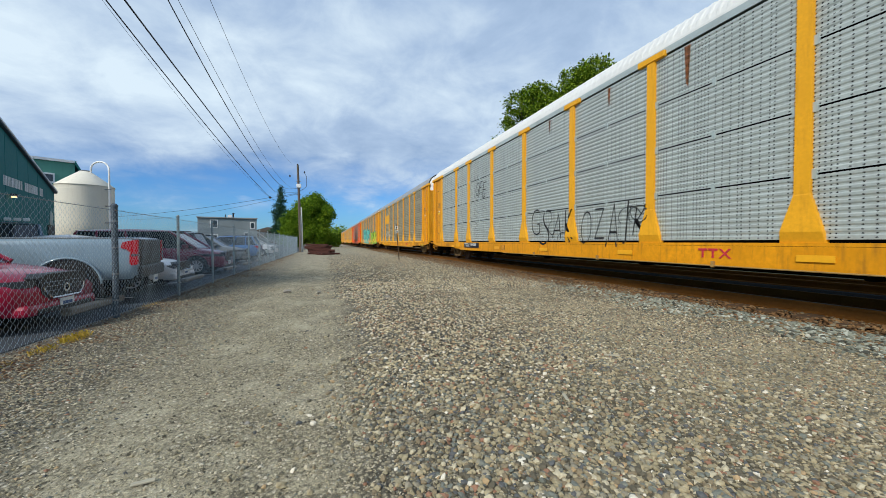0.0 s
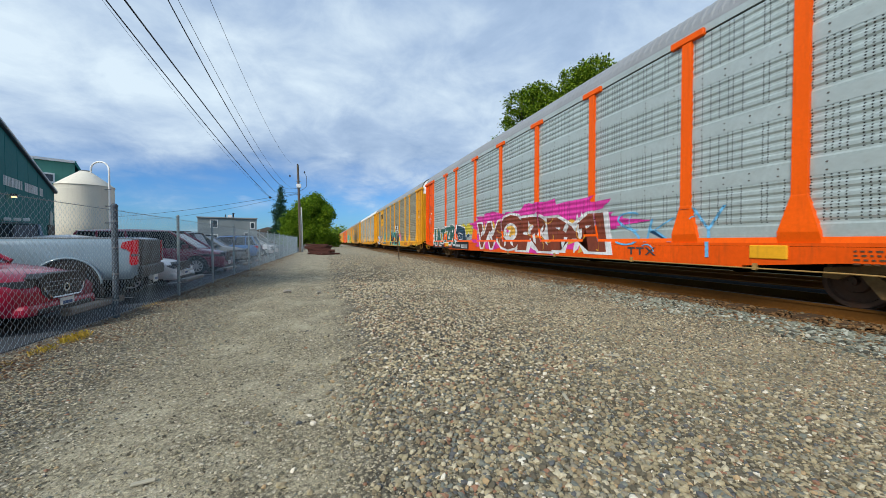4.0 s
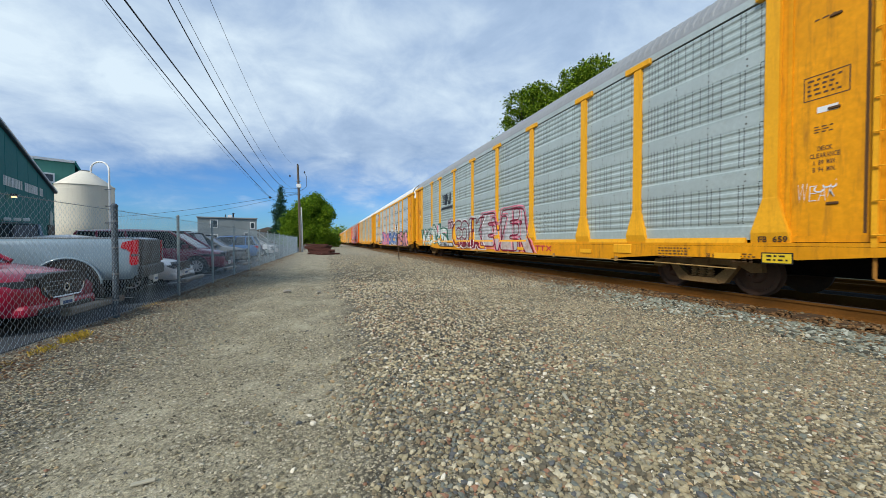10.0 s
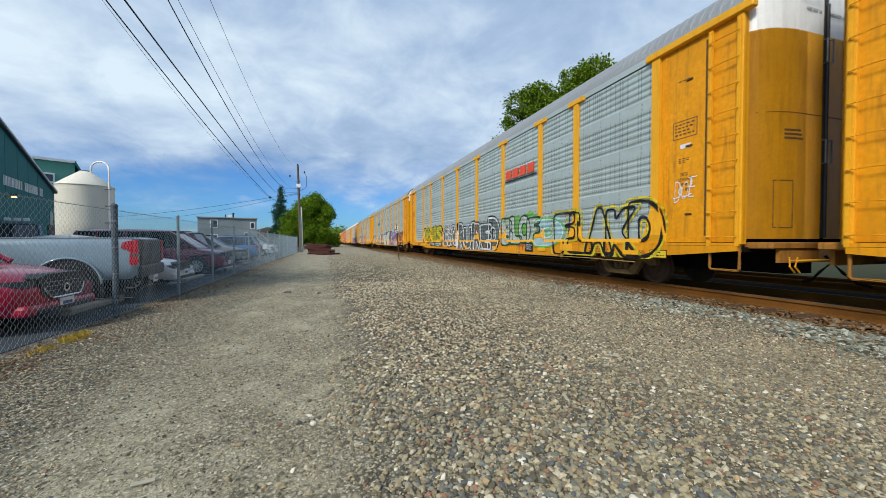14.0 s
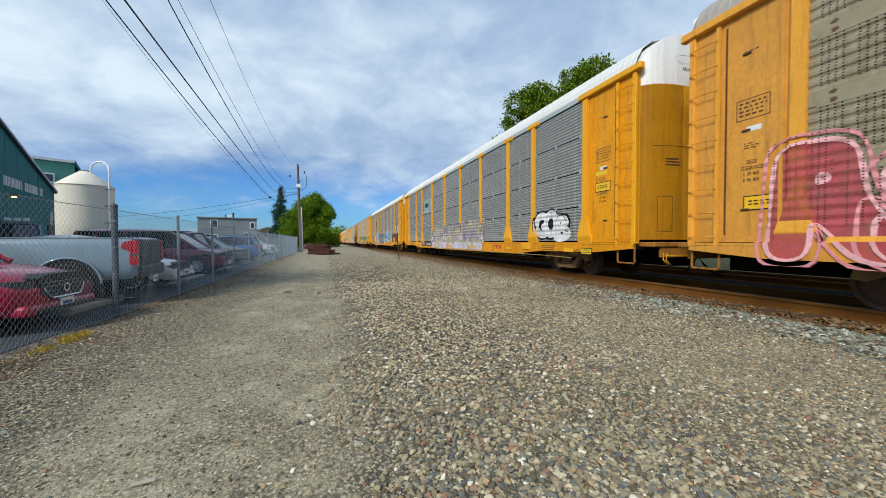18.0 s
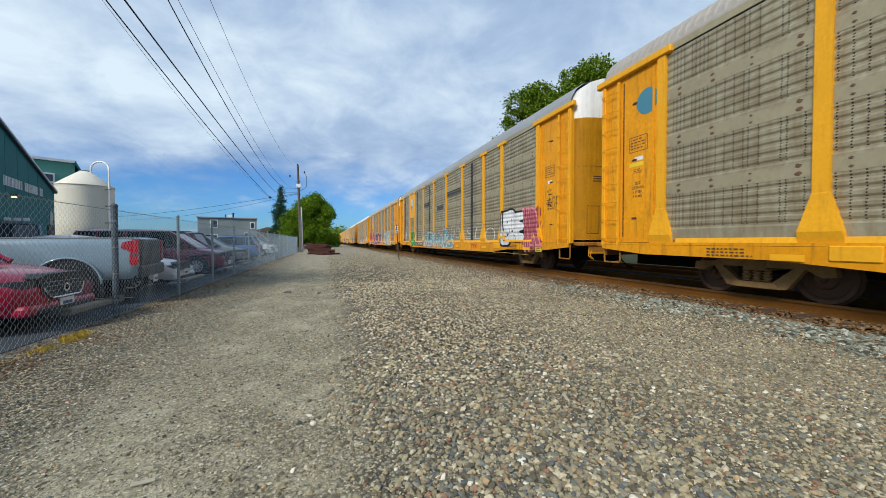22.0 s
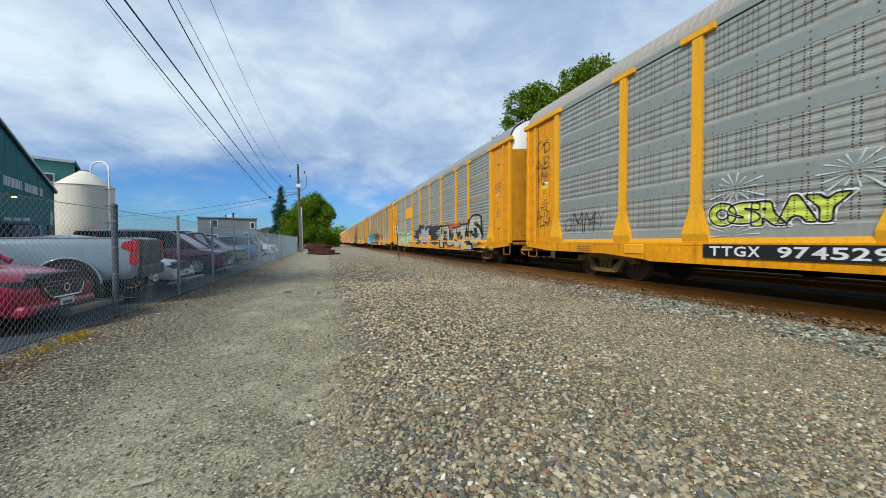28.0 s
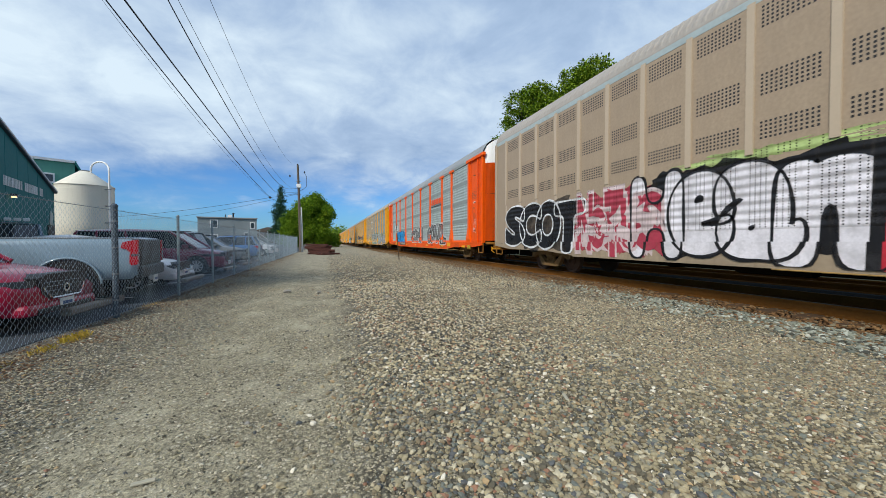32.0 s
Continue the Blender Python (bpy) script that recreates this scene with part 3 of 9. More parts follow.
def scatter(name, label, mat, count, xr, yr, size, seed, sink=0.25, dens=None, cat="gravel", lift=0.0, plain=False, grow=None):
    """Loose stones, turned and sized at random, lying on the ground."""
    rng = np.random.default_rng(seed)
    shapes, faces = stone_shapes(plain)
    x = rng.uniform(*xr, count)
    y = yr[0] + (yr[1] - yr[0]) * rng.uniform(0, 1, count) ** 1.8
    if dens is not None:
        keep = rng.uniform(0, 1, count) < dens(x, y)
        x, y = x[keep], y[keep]
    c = len(x)
    s = rng.uniform(size[0], size[1], c) * rng.uniform(0.5, 1.0, c)
    if grow is not None:
        s = s * grow(x, y)
    ang = rng.uniform(0, 2 * math.pi, c)
    flat = rng.uniform(0.45, 0.8, c)
    long = rng.uniform(0.75, 1.35, c)
    pick = rng.integers(0, len(shapes), c)
    verts = np.stack(shapes)[pick] * s[:, None, None]
    verts[:, :, 0] *= long[:, None]
    verts[:, :, 2] *= flat[:, None]
    ca, sa = np.cos(ang)[:, None], np.sin(ang)[:, None]
    vx, vy = verts[:, :, 0] * ca - verts[:, :, 1] * sa, verts[:, :, 0] * sa + verts[:, :, 1] * ca
    tilt = rng.normal(0, 0.25, c)[:, None]
    out = np.stack([vx + x[:, None], vy + y[:, None], verts[:, :, 2] + vx * tilt + (ground_height(x, y) + s * flat * (1 - sink) * 0.6 + lift * np.clip((x - 6.9) / 0.5, 0, 1))[:, None]], -1)
    k = verts.shape[1]
    f = (faces[None] + (np.arange(c) * k)[:, None, None]).reshape(-1, 3)
    ob = new(name, raw_mesh(name, out.reshape(-1, 3), f, mat))
    return tagged(ob, label, cat, kind="stuff")


def yard_density(x, y):
    edge = np.clip((x - 0.0 + 0.12 * np.sin(y * 2.3) + 0.10 * np.sin(y * 5.1) + 0.06 * np.sin(y * 13.7)) / 0.5, 0.04, 1)
    return edge * (0.78 + 0.22 * np.sin(x * 1.7 + 2 * np.sin(y * 0.8)) ** 2)


def yard_size(x, y):
    """The stones are coarsest beside the path and grow finer and dustier towards the track."""
    return np.clip(1.08 - (x - 2.0) * 0.13 + 0.08 * np.sin(x * 3.1 + y * 1.7), 0.74, 1.12)


scatter("gravel", "mixed grey, tan and rust-coloured river gravel", STONE, 84000, (-0.6, 6.3), (0.8, 6.4), (0.009, 0.0255), 5, grow=yard_size, dens=lambda x, y: yard_density(x, y) * np.clip((5.4 - y) / 2.2, 0, 1))
scatter("gravel", "fine grit and small stones between the gravel", FINE_STONE, 56000, (-0.3, 6.3), (1.0, 7.0), (0.004, 0.011), 25, dens=lambda x, y: np.clip((x + 0.1) / 0.4, 0.1, 1), plain=True)
scatter("gravel", "loose river gravel behind the camera", STONE, 12000, (0.0, 6.5), (0.8, -5.0), (0.014, 0.034), 16, plain=True)
scatter("gravel", "mixed grey and tan gravel in the middle of the yard", MID_STONE, 66000, (-0.5, 6.5), (3.2, 12.0), (0.012, 0.031), 15, grow=yard_size, dens=lambda x, y: yard_density(x - 0.25, y) * np.clip((y - 3.2) / 2.4, 0.15, 1), plain=True)
scatter("gravel", "fine mixed gravel further along the yard", MID_STONE, 32000, (-0.3, 6.6), (9.5, 42.0), (0.018, 0.040), 6, dens=lambda x, y: yard_density(x, y) * np.clip((42 - y) / 16, 0, 1), plain=True)
scatter("gravel", "scattered small stones on the dirt path", PALE_STONE, 48000, (-3.4, 0.4), (1.0, 17.0), (0.003, 0.013), 7, plain=True)
scatter("gravel", "a few larger stones trodden into the path", PALE_STONE, 7600, (-3.2, 0.4), (1.2, 22.0), (0.008, 0.021), 27, 0.45, plain=True)
scatter("gravel", "dark fine gravel and grit along the fence", STONE, 34000, (-3.4, -0.6), (1.0, 14.0), (0.006, 0.020), 17, plain=True,
        dens=lambda x, y: np.clip((-1.2 - x + 0.3 * np.sin(y * 1.3) + 0.15 * np.sin(y * 4.1)) / 0.7, 0.03, 1))
scatter("gravel", "pale and dark grit strewn along the dirt path", SPECK, 30000, (-3.3, 0.3), (1.6, 20.0), (0.005, 0.016), 47, plain=True,
        dens=lambda x, y: np.clip((y - 1.6) / 4.0, 0.05, 1) * np.clip(0.5 + 0.5 * np.sin(x * 2.3 + 1.4 * np.sin(y * 0.7)) * np.sin(y * 1.1 + x), 0.12, 1))
scatter("leaf_litter", "dry brown leaf litter and bark along the fence foot", LITTER, 11000, (-3.55, -1.9), (4.5, 40.0), (0.008, 0.028), 37, 0.0, cat="leaf litter", plain=True,
        dens=lambda x, y: np.clip((-2.55 - x + 0.25 * np.sin(y * 2.1) + 0.15 * np.sin(y * 5.3)) / 0.5, 0.02, 1) * (0.4 + 0.6 * np.sin(y * 0.9) ** 2))
scatter("ballast", "grey crushed ballast stones along the rail", BALLAST, 26000, (5.7, 7.2), (0.8, 48.0), (0.019, 0.046), 8, cat="ballast",
        dens=lambda x, y: np.clip((x - 5.8 - 0.2 * np.sin(y * 1.9)) / 0.8, 0.05, 1) * np.clip((11 - y) / 4, 0.15, 1))


scatter("ballast", "rust-brown ballast stones beside the rail", RUSTY_STONE, 26000, (6.1, 7.84), (0.8, 60.0), (0.018, 0.045), 9, 0.0, cat="ballast", lift=0.038, plain=True,
        dens=lambda x, y: np.clip((x - 7.0 + np.clip((y - 6) / 6, 0, 1) * 0.8) / 0.25, 0, 1))
scatter("ballast", "near-black brown ballast between the rails, the train's shade in its colour", SHADED_STONE, 9000, (7.95, 9.4), (-1.0, 40.0), (0.025, 0.055), 10, 0.0, cat="ballast", lift=0.02)


def build_track():
    head = [(-0.038, 0.0), (-0.038, -0.04), (-0.012, -0.045), (-0.009, -0.16), (-0.07, -0.178), (-0.07, -0.195), (0.07, -0.195), (0.07, -0.178), (0.009, -0.16), (0.012, -0.045), (0.036, -0.03), (0.036, 0.0)]
    for x in (TRACK_X - 0.755, TRACK_X + 0.755, TRACK_X + 3.6, TRACK_X + 5.1):
        rail = thing("rail", "long rusty steel rail spiked to timber ties", "rail", "rails of the line", (x, 0, RAIL_Z))
        rail["kind"] = "structure"
        part("web", prism(bmesh.new(), [(a, b - 0.006) for a, b in head], "y", -60, 900), RAIL_SIDE, rail)
        part("running_surface", box(bmesh.new(), -0.030, 0.030, -60, 900, -0.005, 0.0), RAIL_TOP if x < 8 else RAIL_SIDE, rail, "polished top of the rail")
    # the bed's colour holds the train's shade, out past the second track
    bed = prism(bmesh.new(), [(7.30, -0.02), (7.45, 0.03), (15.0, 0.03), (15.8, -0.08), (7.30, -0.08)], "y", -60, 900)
    tagged(part("ballast_bed", bed, paint("shade_dark_ballast", (0.010, 0.008, 0.006), 0.95, 0, 0.6, 9.0, (0.02, 0.014, 0.009), 0.5, bump=0.8, spec=0.1)), "dark ballast bed under the track, the train's shade in its colour", "ballast", kind="structure")
    ties = thing("track_ties", "weathered creosoted timber ties under the rails", "ties")
    ties["kind"] = "structure"
    rng = random.Random(4)
    shared = [mesh_of("tie", soft_box(-1.3, 1.3, -0.115, 0.115, -0.12, 0.0, 0.012), TIE) for _ in range(2)]
    for i in range(110):
        y = -4 + i * 0.53
        part("tie", shared[i % 2], TIE, ties, at=pose(TRACK_X + rng.uniform(-0.05, 0.05), y + rng.uniform(-0.03, 0.03), RAIL_Z - 0.197 + rng.uniform(-0.01, 0.012), rng.uniform(-1, 1), 0, rng.uniform(-1.5, 1.5)))


build_track()
# ---------- the train ----------
CAR_L = 28.55
HALF_W = 1.55
DECK = 1.03
TOP = 5.12
PANEL_END = 11.68
BODY_END = 13.60
POSTS = (9.0, 7.075, 4.245, 1.415, -1.415, -4.245, -7.075, -9.0)
BAYS = list(zip((PANEL_END, *POSTS), (*POSTS, -PANEL_END)))
ROW_H = (TOP - DECK - 0.04) / 4
CACHE = {}


def shared(key, make, mat, smooth=False):
    k = (key, mat.name)
    if k not in CACHE:
        CACHE[k] = mesh_of(key[0], make(), mat, smooth)
    return CACHE[k]


def panel_bm(width, style):
    """One corrugated sheet, width along y from 0, its foot at z = 0, its face towards -x."""
    bm = bmesh.new()
    h = ROW_H - {"lap": 0.012, "seam": 0.028, "bright": 0.03, "fine": 0.032}[style]
    prof = []
    if style == "lap":
        prof = [(0.0, 0.0), (0.0, 0.20)]
        z0, n, d = 0.23, 5, 0.019
    elif style == "seam":
        prof, z0, n, d = [(0.0, 0.0), (0.0, 0.04)], 0.06, 9, 0.011
    elif style == "fine":
        prof, z0, n, d = [(0.0, 0.0), (0.0, 0.03)], 0.04, 10, 0.016
    else:
        prof, z0, n, d = [(0.0, 0.0), (0.0, 0.04)], 0.05, 6, 0.032
    p = (h - z0 - 0.01) / n
    for i in range(n):
        z = z0 + i * p
        prof += [(0.0, z), (d, z + 0.20 * p), (d, z + 0.42 * p), (0.0, z + 0.66 * p)]
    prof += [(0.0, h)]
    sheet(bm, [[(x, 0, z) for x, z in prof], [(x, width, z) for x, z in prof]])
    return bm


def post_bm():
    """A side post at y = 0: a flat face above a flared foot that folds back at its bottom."""
    w, lo, hi = 0.102, DECK - 0.04, TOP + 0.02
    back = 0.06
    levels = [(lo, 0.29, -0.028), (lo + 0.015, 0.29, -0.03), (lo + 0.19, 0.272, -0.082), (lo + 0.205, 0.268, -0.082), (lo + 0.76, w * 1.06, -0.060), (lo + 0.78, w * 1.03, -0.055), (hi, w, -0.055)]
    bm = bmesh.new()
    rings = [[bm.verts.new(p) for p in ((back, -h, z), (x, -h, z), (x, h, z), (back, h, z))] for z, h, x in levels]
    for a, b in zip(rings, rings[1:]):
        for i in range(4):
            j = (i + 1) % 4
            bm.faces.new((a[j], a[i], b[i], b[j]))
    bm.faces.new(rings[0]), bm.faces.new(rings[-1][::-1])
    bmesh.ops.recalc_face_normals(bm, faces=bm.faces[:])
    return bm


def roof_bm():
    """The arched roof with cross ribs."""
    arc = [(-1.555, 5.24), (-1.545, 5.32), (-1.49, 5.47), (-1.34, 5.70), (-1.08, 5.90), (-0.70, 6.01), (0, 6.07)]
    arc = arc + [(-x, z) for x, z in arc[-2::-1]]
    rows, y = [], -BODY_END + 0.06
    step = 0.20
    while y < BODY_END - 0.06:
        for dy, lift in ((0.0, 0.0), (0.035, 0.009), (0.08, 0.009), (0.115, 0.0)):
            rows.append([(x * (1 + (lift if abs(x) < 1.54 else 0) / 1.5), y + dy, z + (lift if abs(x) < 1.54 else 0) * 0.9) for x, z in arc])
        y += step
    rows.append([(x, BODY_END - 0.06, z) for x, z in arc])
    return sheet(bmesh.new(), rows)


def door_out(x, bulge=0.34):
    """How far the end door bows out at a distance x from the middle: a round corner, then nearly flat."""
    a = min(1.0, max(0.0, (1.46 - abs(x)) / 1.46))
    return bulge * (1 - (1 - min(1.0, a * 1.55)) ** 2.4) ** 0.62


def end_door_bm(lo, hi, hand):
    """Half of a clamshell end door: a skin that bends round the corner of the car, from z lo to hi."""
    pts = [(-hand * x, door_out(x)) for x in (1.46, 1.455, 1.44, 1.41, 1.37, 1.30, 1.20, 1.08, 0.92, 0.72, 0.48, 0.24, 0.05)]
    bm = sheet(bmesh.new(), [[(x, y, lo) for x, y in pts], [(x, y, hi) for x, y in pts]])
    bmesh.ops.solidify(bm, geom=bm.faces[:], thickness=0.04)
    return bm


def hatch_bm(side):
    bm = bmesh.new()
    for x0, x1, z0, z1 in ((1.16, 0.78, 2.10, 2.118), (1.16, 0.78, 1.27, 1.285), (0.795, 0.78, 1.285, 2.10), (1.16, 1.15, 1.285, 2.10)):
        door_patch(bm, *sorted((side * x0, side * x1)), z0, z1, 0.0, 0.003, 2)
    return bm


def door_lines(side):
    bm = bmesh.new()
    for r in range(3):
        door_patch(bm, *sorted((side * 0.98, side * (0.62 - 0.03 * r))), 2.98 - r * 0.07, 3.015 - r * 0.07, 0.0, 0.003)
    return bm


def door_patch(bm, x0, x1, z0, z1, out=0.004, thick=0.01, n=4):
    """A thin patch that follows the bow of the end door."""
    xs = [x0 + (x1 - x0) * i / n for i in range(n + 1)]
    front = [[bm.verts.new((x, door_out(x) + out + thick, z)) for x in xs] for z in (z0, z1)]
    back = [[bm.verts.new((x, door_out(x) + out - 0.03, z)) for x in xs] for z in (z0, z1)]
    for i in range(n):
        bm.faces.new((front[0][i], front[0][i + 1], front[1][i + 1], front[1][i]))
        for r in (0, 1):
            bm.faces.new((front[r][i], front[r][i + 1], back[r][i + 1], back[r][i]))
    for i in (0, n):
        bm.faces.new((front[0][i], front[1][i], back[1][i], back[0][i]))
    bmesh.ops.recalc_face_normals(bm, faces=bm.faces[:])
    return bm


def end_cap_bm():
    """The white upper end under the arch of the roof, bowed like the doors below it."""
    arc = [(-1.46, 4.75), (-1.46, 5.33), (-1.44, 5.38), (-1.40, 5.47), (-1.32, 5.62), (-1.20, 5.73), (-1.06, 5.82), (-0.70, 5.94), (0, 6.0)]
    arc += [(-x, z) for x, z in arc[-2::-1]]
    bm = bmesh.new()
    back = [bm.verts.new((x, -0.25, z)) for x, z in arc]
    front = [bm.verts.new((x, door_out(x), z)) for x, z in arc]
    foot = [bm.verts.new((x, door_out(x), 4.75)) for x, z in arc]
    for i in range(len(arc) - 1):
        bm.faces.new((back[i], back[i + 1], front[i + 1], front[i]))
        if 0 < i < len(arc) - 2:
            bm.faces.new((foot[i], foot[i + 1], front[i + 1], front[i]))
    bm.faces.new((foot[0], foot[1], front[1])), bm.faces.new((foot[-1], foot[-2], front[-2]))
    bmesh.ops.recalc_face_normals(bm, faces=bm.faces[:])
    return bm


def ladder_bm():
    bm = bmesh.new()
    box(bm, -0.05, 0.0, -0.03, 0.03, 0.95, 5.05)
    box(bm, -0.05, 0.0, 0.49, 0.55, 0.95, 5.05)
    return bm


def rung_bm():
    return path_tube(bmesh.new(), [(-0.03, -0.01, 0), (-0.085, 0.0, 0), (-0.085, 0.52, 0), (-0.03, 0.53, 0)], 0.014, 6)


def sideframe_bm():
    """A cast truck side frame, seen from the side, with its spring opening."""
    bm = bmesh.new()
    # top chord, bottom chord and two legs round the opening
    prism(bm, [(-1.16, 0.46), (-1.14, 0.62), (-0.72, 0.66), (-0.45, 0.74), (0.45, 0.74), (0.72, 0.66), (1.14, 0.62), (1.16, 0.46), (0.98, 0.44), (0.76, 0.56), (-0.76, 0.56), (-0.98, 0.44)], "x", -0.07, 0.07)
    prism(bm, [(-0.40, 0.18), (0.40, 0.18), (0.34, 0.29), (-0.34, 0.29)], "x", -0.09, 0.09)
    prism(bm, [(-0.76, 0.57), (-0.60, 0.57), (-0.26, 0.28), (-0.40, 0.18), (-0.50, 0.20)], "x", -0.065, 0.065)
    prism(bm, [(0.76, 0.57), (0.50, 0.20), (0.40, 0.18), (0.26, 0.28), (0.60, 0.57)], "x", -0.065, 0.065)
    return bm


def spring_bm():
    """One coil spring, as turns stacked on each other."""
    prof = []
    for i in range(5):
        prof += [(0.052, 0.30 + i * 0.05), (0.075, 0.31 + i * 0.05), (0.075, 0.325 + i * 0.05), (0.052, 0.335 + i * 0.05)]
    return lathe(bmesh.new(), prof, 8)


def wheelset_bm():
    r = 0.419
    bm = tube(bmesh.new(), (-0.95, 0, 0), (0.95, 0, 0), 0.075, 10)
    for s in (-1, 1):
        prof = [(0.10, s * 0.86), (0.17, s * 0.83), (0.19, s * 0.775), (0.33, s * 0.755), (0.355, s * 0.80), (r, s * 0.80), (r + 0.005, s * 0.72), (r + 0.026, s * 0.695), (r + 0.02, s * 0.672), (0.34, s * 0.672), (0.18, s * 0.70), (0.10, s * 0.68)]
        lathe(bm, prof, 28, (0, 0), "x")
    # bolt heads on the bearing cap show that it turns
    for s in (-1, 1):
        for i in range(3):
            a = 2 * math.pi * i / 3
            box(bm, s * 0.95 - 0.02, s * 0.95 + 0.02, 0.045 * math.cos(a) - 0.014, 0.045 * math.cos(a) + 0.014, 0.045 * math.sin(a) - 0.014, 0.045 * math.sin(a) + 0.014)
    return bm


WHEELS = []


def add_truck(car, y):
    t = new("truck")
    t.parent, t.location = car, (0, y, 0)
    for s in (-1, 1):
        part("sideframe", shared(("sideframe",), sideframe_bm, TRUCK), TRUCK, t, at=(s * 1.0, 0, 0))
        for dy in (-0.17, 0.0, 0.17):
            part("spring", shared(("spring",), spring_bm, TRUCK), TRUCK, t, at=(s * 1.0, dy, 0))
    part("bolster", shared(("bolster",), lambda: soft_box(-1.1, 1.1, -0.19, 0.19, 0.50, 0.70, 0.02), TRUCK), TRUCK, t)
    for dy in (-0.88, 0.88):
        w = part("wheelset", shared(("wheelset",), wheelset_bm, WHEEL), WHEEL, t, at=(0, dy, 0.419))
        WHEELS.append((w, car, y + dy, dy))


FLATS = {}


def spray(i, rgb, thin=False):
    """Sprayed or stencilled paint on the ribbed, punched siding: the ribs and holes show through it, and it is patchy."""
    k = Nodes("spray_%d" % i)
    v = k.coords()
    sep = k.n("ShaderNodeSeparateXYZ", {0: v}).node
    y, z = sep.outputs[1], sep.outputs[2]
    big, fine = k.noise(v, 1.6, 5.0, 0.65), k.noise(v, 22.0, 4.0)
    c = k.mix(k.ramp(fine, 0.3, 0.7), scaled(rgb, 0.90), scaled(rgb, 1.08))
    c = k.mix(k.ramp(big, 0.45, 0.75, 0, 0.75), c, scaled(rgb, 0.68))
    c = k.mix(k.ramp(k.noise(k.coords("Object", (4, 4, 0.6)), 2.2, 6.0, 0.7), 0.56, 0.8, 0, 0.45), c, (0.16, 0.14, 0.11))
    cy = k.math("DIVIDE", y, 0.082)
    grain = k.t.nodes.new("ShaderNodeTexWhiteNoise")
    grain.noise_dimensions = "1D"
    k.put(grain.inputs["W"], k.math("FLOOR", cy))
    fy = k.math("MULTIPLY", k.math("SUBTRACT", k.math("FRACT", cy), 0.5), 0.082)
    fz = k.math("MULTIPLY", k.math("SUBTRACT", k.math("FRACT", k.math("DIVIDE", z, 0.045)), 0.5), 0.045)
    r = k.math("SQRT", k.math("ADD", k.math("MULTIPLY", fy, fy), k.math("MULTIPLY", fz, fz)))
    hole = k.math("MULTIPLY", k.math("LESS_THAN", r, 0.0115), k.math("LESS_THAN", grain.outputs["Value"], 0.56))
    hole = k.math("MULTIPLY", hole, k.math("GREATER_THAN", z, 1.27))
    c = k.mix(hole, c, (0.012, 0.012, 0.012))
    rib = k.math("MULTIPLY", k.math("SINE", k.math("MULTIPLY", z, 40.5)), k.math("GREATER_THAN", z, 1.24))
    k.bump(rib, 0.55, 0.02)
    k.put(k.b.inputs["Alpha"], k.ramp(k.noise(v, 2.6, 6.0, 0.7), 0.32, 0.68, 0.42, 0.86) if thin else k.ramp(big, 0.4, 0.75, 1.0, 0.72))
    k.put(k.b.inputs["Specular IOR Level"], 0.25)
    return k.base(c, 0.55)


def flat_paint(rgb):
    key = tuple(rgb)
    if key not in FLATS:
        FLATS[key] = paint("sign_paint_%d" % len(FLATS), rgb, 0.5, 0, 0.16, 3.0)
    return FLATS[key]


SPRAYS = {}


def spray_paint(rgb, thin=False):
    """Thin paint lets the siding show through."""
    key = (tuple(rgb), thin)
    if key not in SPRAYS:
        SPRAYS[key] = spray(len(SPRAYS), rgb, thin)
    return SPRAYS[key]


SMOOTH_SIDE = []


def depth_cut(bm):
    """Lay flat paint on the side: it steps out where it crosses a post or the side sill."""
    ys = [v.co.y for v in bm.verts]
    zs = [v.co.z for v in bm.verts]
    if not ys:
        return bm
    lo, hi = min(ys), max(ys)
    steps = [p for p in (*POSTS, PANEL_END + 0.09, -PANEL_END - 0.09) if lo - 0.35 < p < hi + 0.35 and not SMOOTH_SIDE]
    for p in steps:
        for s in (-1, 1):
            bmesh.ops.bisect_plane(bm, geom=bm.verts[:] + bm.edges[:] + bm.faces[:], plane_co=(0, p + s * 0.112, 0), plane_no=(0, 1, 0))
            if min(zs) < DECK + 0.7:
                bmesh.ops.bisect_plane(bm, geom=bm.verts[:] + bm.edges[:] + bm.faces[:], plane_co=(0, p + s * 0.112, DECK + 0.74), plane_no=(0, 0.64, s * 0.163))
    if min(zs) < DECK < max(zs):
        bmesh.ops.bisect_plane(bm, geom=bm.verts[:] + bm.edges[:] + bm.faces[:], plane_co=(0, 0, DECK), plane_no=(0, 0, 1))
    out = []
    for f in bm.faces:
        c = f.calc_center_median()
        if c.z < DECK or any(abs(c.y - p) < 0.112 + max(0.0, (DECK + 0.74 - c.z) * 0.2547) for p in steps):
            out.append(f)
    if out:
        # the paint also covers the sides of what it crosses
        r = bmesh.ops.extrude_face_region(bm, geom=out, use_keep_orig=True)
        for v in {v for v in r["geom"] if isinstance(v, bmesh.types.BMVert)}:
            v.co.x -= 0.062
        bmesh.ops.delete(bm, geom=[f for f in out if f.is_valid], context="FACES_ONLY")
    return bm


